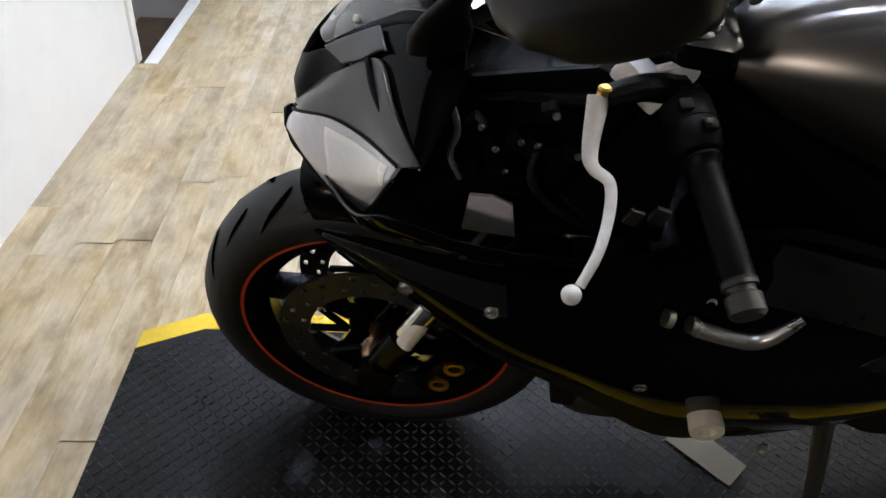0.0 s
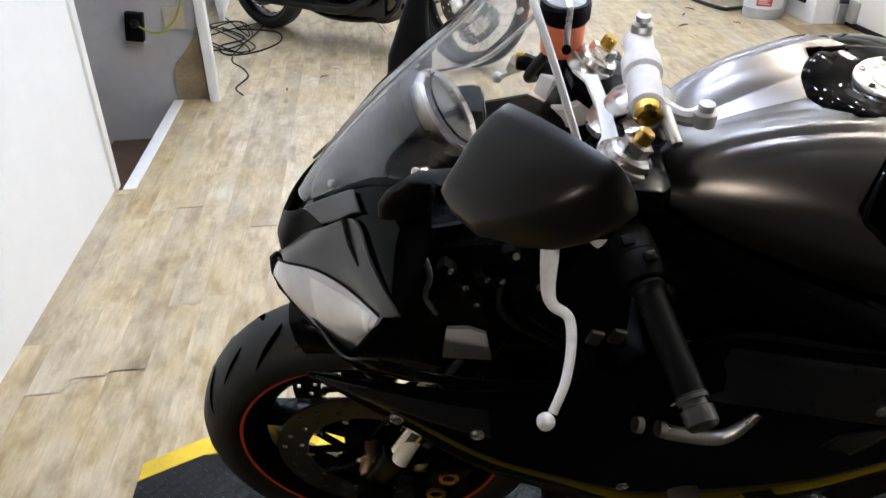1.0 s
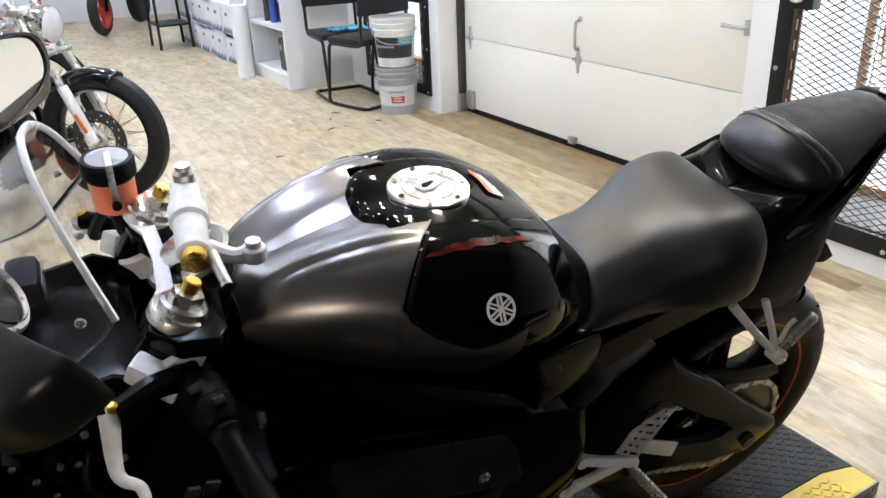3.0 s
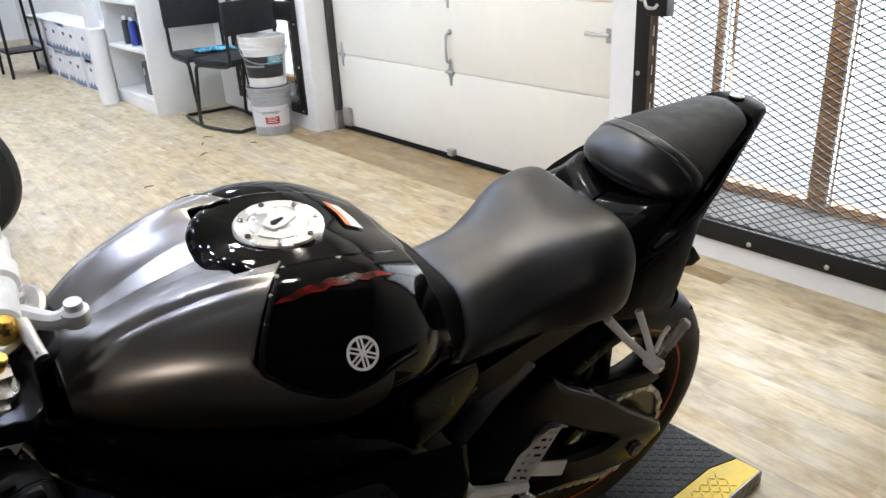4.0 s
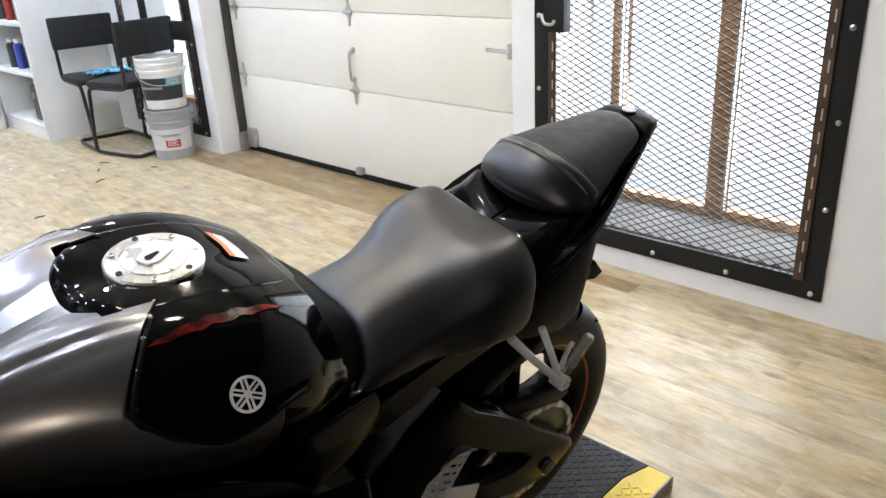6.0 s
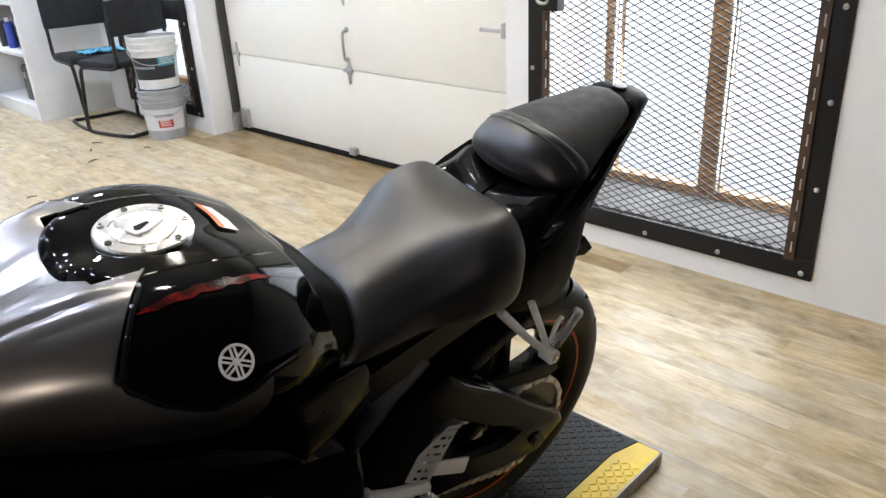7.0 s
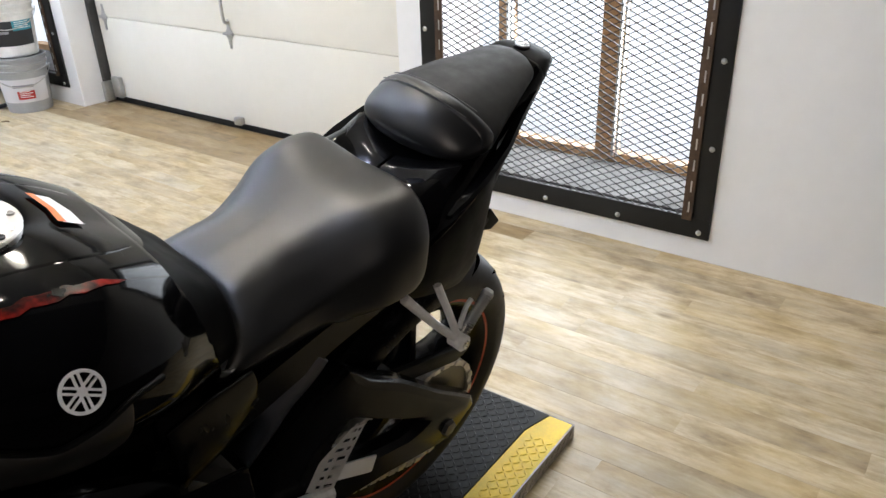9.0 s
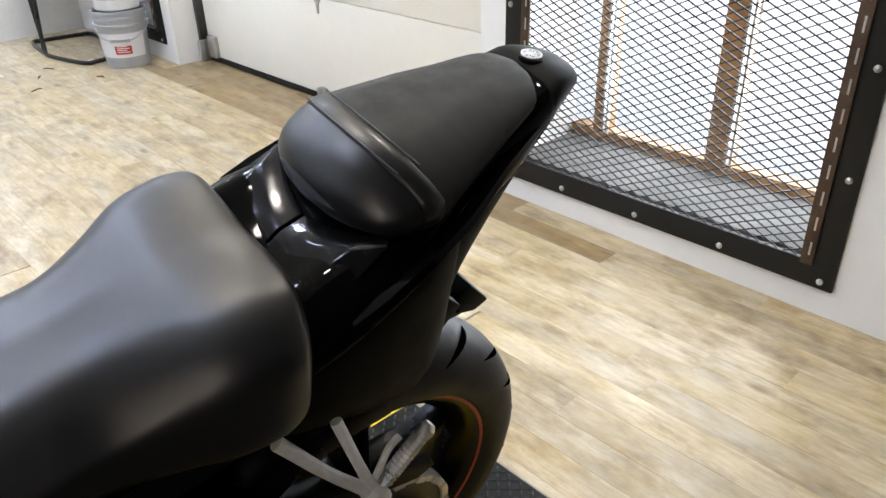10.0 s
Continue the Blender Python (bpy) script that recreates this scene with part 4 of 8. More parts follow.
tail_st = [
    sym(1.150, [(0, 0.790), (0.060, 0.796), (0.108, 0.800), (0.140, 0.772), (0.146, 0.730), (0.130, 0.690)]),
    sym(1.200, [(0, 0.812), (0.055, 0.818), (0.100, 0.822), (0.141, 0.786), (0.147, 0.715), (0.130, 0.672)]),
    sym(1.235, [(0, 0.820), (0.055, 0.832), (0.098, 0.836), (0.140, 0.798), (0.145, 0.704), (0.126, 0.658)]),
    sym(1.290, [(0, 0.846), (0.062, 0.850), (0.104, 0.846), (0.136, 0.804), (0.138, 0.690), (0.118, 0.636)]),
    sym(1.345, [(0, 0.879), (0.064, 0.876), (0.102, 0.858), (0.124, 0.812), (0.124, 0.680), (0.106, 0.620)]),
    sym(1.376, [(0, 0.892), (0.062, 0.888), (0.096, 0.868), (0.112, 0.822), (0.108, 0.684), (0.090, 0.624)]),
    sym(1.386, [(0, 0.896), (0.062, 0.892), (0.094, 0.871), (0.106, 0.826), (0.097, 0.724), (0.070, 0.676)]),
    sym(1.404, [(0, 0.903), (0.060, 0.898), (0.090, 0.876), (0.102, 0.830), (0.092, 0.768), (0.062, 0.724)]),
    sym(1.466, [(0, 0.922), (0.054, 0.918), (0.078, 0.900), (0.084, 0.864), (0.072, 0.828), (0.044, 0.808)]),
    sym(1.530, [(0, 0.946), (0.046, 0.940), (0.066, 0.926), (0.066, 0.900), (0.050, 0.876), (0.030, 0.866)]),
    sym(1.560, [(0, 0.954), (0.044, 0.949), (0.056, 0.936), (0.054, 0.914), (0.042, 0.894), (0.024, 0.884)]),
    sym(1.594, [(0, 0.950), (0.030, 0.946), (0.042, 0.936), (0.038, 0.922), (0.028, 0.908), (0.015, 0.902)]),
    sym(1.606, [(0, 0.943), (0.018, 0.941), (0.030, 0.933), (0.028, 0.922), (0.020, 0.910), (0.010, 0.906)]),
]
tail_rows = surface(tail_st, 60, 26)
cut_at = next(k for k, r in enumerate(tail_rows) if r[0].x > 1.535)
skin("tail_cowl", tail_rows[:cut_at + 1], GLOSS, tail, cuts=[(Vector((1.2, 0, 0.775)), Vector((0.1, 0, -0.3)))])
skin("tail_flank", tail_rows[:cut_at + 1], FLAT, tail, label="matte black lower tail panels", cuts=[(Vector((1.2, 0, 0.775)), Vector((-0.1, 0, 0.3)))])
skin("tail_tip", tail_rows[cut_at:], PLASTIC, tail, label="matte black tail tip")


def pad_ring(x, hw, z0, z1, arch=0.045, bow=0.028, n=36):
    """A closed section of the pad: arched top, square flanks, bowed back at the sides."""
    ring = []
    for k in range(n):
        a = 2 * math.pi * k / n
        c, q = math.cos(a), math.sin(a)
        y = math.copysign(abs(c) ** 0.55, c) * hw
        top = z1 - arch * (y / hw) ** 2
        low = min(z0, top - 0.006)
        f = 0.5 + 0.5 * math.copysign(abs(q) ** 0.55, q)
        ring.append(Vector((x + bow * (y / 0.10) ** 2, y, low + (top - low) * f)))
    return ring


bm = bmesh.new()
grid_faces(bm, [pad_ring(*r) for r in ((1.259, 0.060, 0.872, 0.884, 0.008), (1.2595, 0.085, 0.864, 0.894, 0.016), (1.264, 0.098, 0.858, 0.906, 0.022), (1.272, 0.106, 0.853, 0.918, 0.029), (1.284, 0.110, 0.851, 0.930, 0.034), (1.294, 0.111, 0.852, 0.9355, 0.036))])
part("pad_roll", bm, PADV, tail, "rounded black vinyl front roll", 60)
bm = bmesh.new()
grid_faces(bm, [pad_ring(*r) for r in ((1.2945, 0.1115, 0.852, 0.9365, 0.036), (1.298, 0.113, 0.852, 0.9395, 0.036), (1.308, 0.114, 0.853, 0.942, 0.036), (1.316, 0.113, 0.854, 0.942, 0.035), (1.319, 0.1115, 0.855, 0.9395, 0.034))])
part("pad_band", bm, PADV, tail, "stitched vinyl band", 60)
bm = bmesh.new()
grid_faces(bm, [pad_ring(*r) for r in ((1.3195, 0.1115, 0.855, 0.9395, 0.034, 0.028), (1.330, 0.111, 0.858, 0.9415, 0.034, 0.024), (1.37, 0.104, 0.868, 0.9445, 0.031, 0.010), (1.42, 0.092, 0.884, 0.949, 0.026, -0.004), (1.47, 0.079, 0.902, 0.953, 0.024, -0.022), (1.51, 0.069, 0.918, 0.9555, 0.019, -0.042), (1.527, 0.064, 0.926, 0.9555, 0.016, -0.052), (1.532, 0.060, 0.932, 0.9525, 0.012, -0.056))])
part("pad_top", bm, plain("matte black seat cloth", (0.011, 0.011, 0.0112), 0.62, grain=150, bump=0.15, spec=0.40), tail, "matte black passenger pad", 60)
bm = bmesh.new()
for x, z in ((1.2945, 0.9375), (1.319, 0.9405)):
    pipe(bm, [(x + 0.028 * (y / 0.10) ** 2, y, z + 0.0012 - 0.036 * (y / 0.112) ** 2) for y in [0.084 * (k / 8 - 1) for k in range(17)]], 0.0009, 6, 2)
part("stitching", bm, plain("grey thread", (0.10, 0.10, 0.10), 0.7), tail)
for s in (-1, 1):
    bm = bmesh.new()
    rows = []
    for x, y, z, h, w in ((1.235, 0.137, 0.806, 0.006, 0.006), (1.27, 0.137, 0.818, 0.013, 0.008), (1.32, 0.131, 0.838, 0.016, 0.009), (1.38, 0.118, 0.862, 0.016, 0.009), (1.45, 0.092, 0.892, 0.013, 0.008), (1.50, 0.074, 0.905, 0.010, 0.006), (1.54, 0.060, 0.912, 0.004, 0.003)):
        rows.append([Vector((x, s * (y + a * w), z + b * h)) for a, b in ((-1, -0.5), (0.3, -0.6), (1, -0.1), (0.6, 0.5), (-1, 0.4))])
    grid_faces(bm, rows)
    part("side_strake", bm, GLOSS, tail, "", 40)
    bm = bmesh.new()
    slab(bm, [(1.30, 0.655), (1.36, 0.640), (1.42, 0.705), (1.40, 0.725)], 0.02, "y", s * 0.08, 0.003)
    part("undertray_side", bm, PLASTIC, tail)
for q in (-1, 1):
    bm = bmesh.new()
    grid_faces(bm, [[Vector((1.212, q * 0.002, 0.812)), Vector((1.233, q * 0.002, 0.828)), Vector((1.262, q * 0.002, 0.838))], [Vector((1.217, q * 0.045, 0.820)), Vector((1.245, q * 0.050, 0.840)), Vector((1.270, q * 0.046, 0.846))], [Vector((1.224, q * 0.082, 0.830)), Vector((1.262, q * 0.088, 0.852)), Vector((1.282, q * 0.080, 0.856))], [Vector((1.250, q * 0.112, 0.832)), Vector((1.290, q * 0.108, 0.856)), Vector((1.300, q * 0.096, 0.862))]], closed=False, caps=False)
    br = part("tail_bridge", bm, BRIDGE, tail, "gloss black ridge in front of the pad", 40)
    md = br.modifiers.new("wall", "SOLIDIFY")
    md.thickness, md.offset = 0.003, -1
    bv = br.modifiers.new("edge", "BEVEL")
    bv.width, bv.segments, bv.limit_method, bv.angle_limit = 0.0025, 3, "ANGLE", radians(8)
emblem(tail, Matrix.Translation((1.556, 0.0, 0.9563)) @ pose(0, 0, 0, 0, 0, 0), 0.0125)
bm = bmesh.new()
turned(bm, (1.556, 0, 0.9505), (0, 0, 1), [(0, 0.0145), (0.004, 0.0145), (0.0045, 0.013), (0.0045, 0.0)], 24)
part("emblem_base", bm, PLASTIC, tail)
bm = bmesh.new()
box(bm, (1.395, -0.055, 0.640), (1.465, 0.055, 0.690), None, 0.008)
slab(bm, [(1.440, 0.690), (1.458, 0.700), (1.492, 0.662), (1.470, 0.652), (1.440, 0.660)], 0.108, "y", -0.012, 0.004)
part("plate_bracket", bm, PLASTIC, tail)

# upper cowl, lamps and screen
nose = new("front_cowl")
nose.parent = bike
nose["label"] = "dark grey front cowl with twin headlamps"
cowl_st = [
    [(-0.108, 0, 0.690), (-0.106, 0.012, 0.688), (-0.103, 0.022, 0.684), (-0.100, 0.030, 0.679)],
    [(-0.072, 0, 0.752), (-0.068, 0.030, 0.744), (-0.068, 0.046, 0.728), (-0.072, 0.055, 0.708)],
    [(-0.030, 0, 0.812), (-0.026, 0.045, 0.806), (-0.020, 0.080, 0.786), (-0.026, 0.098, 0.738)],
    [(0.030, 0, 0.868), (0.030, 0.060, 0.862), (0.030, 0.112, 0.836), (0.024, 0.153, 0.766)],
    [(0.090, 0, 0.908), (0.090, 0.085, 0.898), (0.090, 0.155, 0.866), (0.078, 0.222, 0.798)],
    [(0.160, 0, 0.915), (0.160, 0.105, 0.904), (0.160, 0.178, 0.862), (0.155, 0.240, 0.776)],
    [(0.230, 0, 0.900), (0.235, 0.120, 0.880), (0.240, 0.185, 0.850), (0.240, 0.240, 0.752)],
    [(0.290, 0, 0.890), (0.290, 0.130, 0.868), (0.300, 0.180, 0.838), (0.310, 0.228, 0.745)],
]
cowl_rows = surface(cowl_st, 150, 60)
def cowl_piece(name, material, side, lo, hi, x0, x1, label="", lift=0.0, cuts=()):
    """One flank of the cowl between two lines that run along it, from lo(x) to hi(x) of the half width."""
    rows = []
    for row in cowl_rows:
        n = len(row) // 2
        x = row[n].x
        if x0 <= x <= x1:
            out = []
            for k in range(25):
                t = n + side * n * (lo(x) + (hi(x) - lo(x)) * k / 24) * 0.9999
                m = int(t)
                out.append(row[m].lerp(row[m + 1], t - m))
            rows.append(out)
    return skin(name, rows, material, nose, lift=lift, label=label, cuts=cuts)


brim = lambda x: max(0.34, min(0.64, 0.40 + 2.2 * (x + 0.03)))
for s in (-1, 1):
    cowl_piece("cowl_centre", GLOSS, s, lambda x: 0.0, lambda x: 0.70, -0.034, 0.12)
    cowl_piece("cowl_shell", GLOSS, s, brim, lambda x: 1.0, 0.0, 0.3, "", 0.0, [(Vector((0.030, 0, 0.82)), Vector((-1, 0, 0.35))), (Vector((0.076, 0, 0.785)), Vector((0.115, 0, -0.066)))])
    side = lambda p: (p[0], s * p[1], p[2])
    brow = [((-0.086, 0.012, 0.703), (-0.084, 0.012, 0.712)), ((-0.074, 0.050, 0.721), (-0.042, 0.050, 0.770)), ((-0.045, 0.080, 0.743), (-0.011, 0.085, 0.809)), ((-0.015, 0.110, 0.760), (0.030, 0.115, 0.845)), ((0.022, 0.150, 0.770), (0.050, 0.166, 0.826)), ((0.062, 0.215, 0.791), (0.082, 0.226, 0.806))]
    skin("cowl_front", surface([[side(a), side(tuple(p * 0.5 + q * 0.5 + o for p, q, o in zip(a, b, (-0.002, 0.003, 0.002)))), side(b)] for a, b in brow], 40, 10, False), COWL, nose, lift=0.0, thick=0.005, label="dark grey satin lamp surround")
    skin("cowl_brow", surface([[side(p) for p in q] for q in (((-0.037, 0.050, 0.812), (-0.011, 0.085, 0.815)), ((-0.008, 0.062, 0.834), (0.012, 0.102, 0.834)), ((0.021, 0.076, 0.856), (0.031, 0.110, 0.851)), ((0.029, 0.082, 0.863), (0.040, 0.116, 0.856)))], 16, 8, False), COWL, nose, lift=0.002, thick=0.004, label="dark grey satin brow panel")
    skin("air_duct", surface([[side(p) for p in q] for q in (((-0.086, 0, 0.702), (-0.090, 0, 0.728), (-0.076, 0, 0.768)), ((-0.080, 0.025, 0.712), (-0.078, 0.026, 0.742), (-0.062, 0.026, 0.786)), ((-0.042, 0.050, 0.768), (-0.042, 0.048, 0.786), (-0.036, 0.050, 0.808)), ((-0.010, 0.084, 0.806), (-0.010, 0.082, 0.808), (-0.009, 0.080, 0.812)))], 16, 10, False), PLASTIC, nose, thick=0.003, label="matte black air duct mouth")
lower_st = [
    [(-0.100, 0.022, 0.656), (-0.085, 0.026, 0.648), (-0.06, 0.030, 0.640)],
    [(-0.050, 0.085, 0.664), (-0.040, 0.085, 0.648), (-0.02, 0.080, 0.635)],
    [(0.005, 0.190, 0.700), (0.015, 0.190, 0.680), (0.03, 0.180, 0.665)],
    [(0.055, 0.230, 0.735), (0.065, 0.232, 0.715), (0.08, 0.222, 0.690)],
    [(0.150, 0.242, 0.715), (0.160, 0.244, 0.700), (0.165, 0.235, 0.688)],
    [(0.250, 0.240, 0.705), (0.255, 0.242, 0.694), (0.26, 0.235, 0.686)],
]
for s in (-1, 1):
    rows = [[Vector((p.x, s * p.y, p.z)) for p in r] for r in surface(lower_st, 30, 6, False)]
    skin("cowl_lip", rows, GLOSS, nose)
    rows = []
    for a, b in (((-0.090, 0.020, 0.698), (-0.098, 0.026, 0.670)), ((-0.074, 0.050, 0.719), (-0.068, 0.066, 0.656)), ((-0.042, 0.082, 0.742), (-0.037, 0.100, 0.648)), ((-0.014, 0.111, 0.758), (0.004, 0.143, 0.648)), ((0.022, 0.150, 0.768), (0.026, 0.166, 0.684)), ((0.060, 0.212, 0.789), (0.054, 0.207, 0.766))):
        a, b = Vector(a), Vector(b)
        out = Vector((-0.5, 0.6, -0.25)).normalized() * 0.007
        rows.append([a, a * 0.75 + b * 0.25 + out * 0.8, (a + b) / 2 + out, a * 0.25 + b * 0.75 + out * 0.8, b])
    rows = surface(rows, 24, 10, False)
    rows = [[Vector((p.x, s * p.y, p.z)) for p in r] for r in rows]
    hl = skin("headlamp", rows, LAMPLENS, nose, thick=0.005, label="slanted pale headlamp lens")
    n0 = len(rows)
    out = Vector((-0.5, s * 0.6, -0.25)).normalized() * 0.0012
    patch = [[p + out for p in r[1:9]] for r in rows[int(n0 * 0.46):int(n0 * 0.97)]]
    skin("reflector", patch, LAMPRIB, hl, thick=0.0008, label="bright ribbed reflector")
    bm = bmesh.new()
    pipe(bm, [r[0] + Vector((0, 0, 0.001)) for r in rows[::3]], 0.0022, 6, 2)
    pipe(bm, [r[-1] for r in rows[::3]], 0.003, 6, 2)
    part("lamp_seal", bm, PLASTIC, nose)
    bm = bmesh.new()
    pipe(bm, [Vector((0.018, s * 0.106, 0.840)), Vector((0.028, s * 0.137, 0.822)), Vector((0.049, s * 0.172, 0.802)), Vector((0.070, s * 0.206, 0.797))], 0.0030, 6)
    part("panel_line", bm, PLASTIC, nose)
    bm = bmesh.new()
    slab(bm, [(0.045, 0.765), (0.08, 0.83), (0.25, 0.86), (0.36, 0.80), (0.37, 0.62), (0.10, 0.62), (0.05, 0.70)], 0.006, "y", s * 0.12)
    part("inner_panel", bm, PLASTIC, nose)
bm = bmesh.new()
rows = surface([[(-0.104, 0, 0.684), (-0.100, 0.020, 0.676), (-0.098, 0.024, 0.664)], [(-0.092, 0, 0.640), (-0.088, 0.022, 0.640), (-0.084, 0.032, 0.642)], [(-0.05, 0, 0.600), (-0.045, 0.03, 0.604), (-0.04, 0.05, 0.612)]], 10, 6)
skin("air_intake", rows, PLASTIC, nose)

screen_st = [
    [(-0.052, 0, 0.800), (-0.050, 0.010, 0.800), (-0.046, 0.020, 0.801), (-0.040, 0.028, 0.802)],
    [(-0.014, 0, 0.854), (-0.012, 0.022, 0.851), (-0.008, 0.040, 0.846), (-0.004, 0.055, 0.838)],
    [(0.026, 0, 0.900), (0.028, 0.035, 0.895), (0.032, 0.060, 0.886), (0.036, 0.080, 0.872)],
    [(0.066, 0, 0.944), (0.069, 0.046, 0.936), (0.073, 0.082, 0.920), (0.078, 0.108, 0.898)],
    [(0.148, 0, 1.022), (0.154, 0.064, 1.006), (0.168, 0.114, 0.957), (0.184, 0.146, 0.895)],
    [(0.200, 0, 1.070), (0.206, 0.064, 1.058), (0.224, 0.120, 1.012), (0.246, 0.160, 0.938)],
    [(0.218, 0, 1.086), (0.224, 0.062, 1.075), (0.242, 0.120, 1.034), (0.268, 0.163, 0.964)],
]
screen_rows = surface(screen_st, 40, 20)
sc = skin("windscreen", screen_rows, CLEAR, bike, thick=0.003, label="clear acrylic windscreen")
sc.visible_shadow = False
bm = bmesh.new()
edge = screen_rows[-1]
pipe(bm, edge[::4], 0.0040, 8, 3)
rim = part("edge_bead", bm, plain("frosted acrylic edge", (0.72, 0.74, 0.75), 0.25, amount=0.05), sc)
for s in (-1, 1):
    for i, j in ((8, 0.82), (22, 0.86), (33, 0.88)):
        r = screen_rows[i]
        p = r[int((len(r) - 1) * (0.5 + s * 0.5 * j))]
        bm = bmesh.new()
        turned(bm, p, (-0.4, s * 0.6, 0.6), [(-0.002, 0.005), (0.003, 0.005), (0.0045, 0.003)], 12)
        part("screen_screw", bm, ALU, sc)

# gauges behind the screen
dash = new("instrument_cluster")
dash.parent = bike
dash["label"] = "round gauge in a silver bezel"
bm = bmesh.new()
G = Vector((0.140, 0.012, 0.905))
gn = Vector((0.80, -0.08, 0.58))
turned(bm, G - gn * 0.02, gn, [(0, 0.040), (0.0, 0.052), (0.015, 0.055), (0.022, 0.056), (0.026, 0.053), (0.022, 0.047)], 40, False)
part("bezel", bm, ALU, dash)
bm = bmesh.new()
turned(bm, G - gn * 0.006, gn, [(0, 0.050), (0.001, 0.050), (0.001, 0.0)], 36)
part("dial", bm, DIAL, dash)
bm = bmesh.new()
turned(bm, G + gn * 0.010, gn, [(0, 0.048), (0.002, 0.046), (0.003, 0.0)], 36)
part("glass", bm, GLASS, dash).visible_shadow = False
bm = bmesh.new()
turned(bm, G - gn * 0.03, gn, [(-0.012, 0.03), (-0.01, 0.064), (0.012, 0.066), (0.016, 0.060)], 36)
box(bm, (0.15, 0.055, 0.83), (0.19, 0.125, 0.878), None, 0.012)
part("housing", bm, PLASTIC, dash)
bm = bmesh.new()
box(bm, (0.1902, 0.062, 0.838), (0.1915, 0.118, 0.870), None, 0.0005)
part("display", bm, plain("grey liquid crystal", (0.30, 0.31, 0.30), 0.2), dash)
bm = bmesh.new()
rows = surface([[(-0.04, 0, 0.745), (-0.04, 0.03, 0.743), (-0.04, 0.055, 0.738)], [(0.02, 0, 0.79), (0.02, 0.06, 0.785), (0.02, 0.10, 0.775)], [(0.10, 0, 0.835), (0.10, 0.07, 0.83), (0.10, 0.13, 0.812)], [(0.20, 0, 0.85), (0.20, 0.09, 0.84), (0.20, 0.14, 0.825)], [(0.285, 0, 0.845), (0.285, 0.09, 0.84), (0.285, 0.14, 0.825)]], 10, 8)
skin("cowl_inner", rows, FRAME, nose)


GLASS_EDGE = [(-0.078, 0.010), (-0.072, -0.020), (-0.050, -0.044), (-0.030, -0.043), (0.001, -0.037), (0.037, -0.027), (0.066, -0.010), (0.080, 0.014), (0.075, 0.034), (0.040, 0.046), (0.0, 0.049), (-0.035, 0.047), (-0.058, 0.038)]


HOUSE_EDGE = [(-0.074, 0.012), (-0.086, -0.028), (-0.074, -0.047), (-0.030, -0.049), (0.005, -0.048), (0.042, -0.044), (0.068, -0.034), (0.083, -0.006), (0.074, 0.022), (0.040, 0.038), (0.0, 0.047), (-0.035, 0.052), (-0.062, 0.050)]

HOUSE_LEFT = [(-0.034, 0.050), (-0.022, 0.062), (0.030, 0.068), (0.066, 0.068), (0.082, 0.064), (0.090, 0.048), (0.090, 0.020), (0.076, 0.004), (0.040, 0.002), (0.000, 0.008), (-0.026, 0.016), (-0.038, 0.030)]


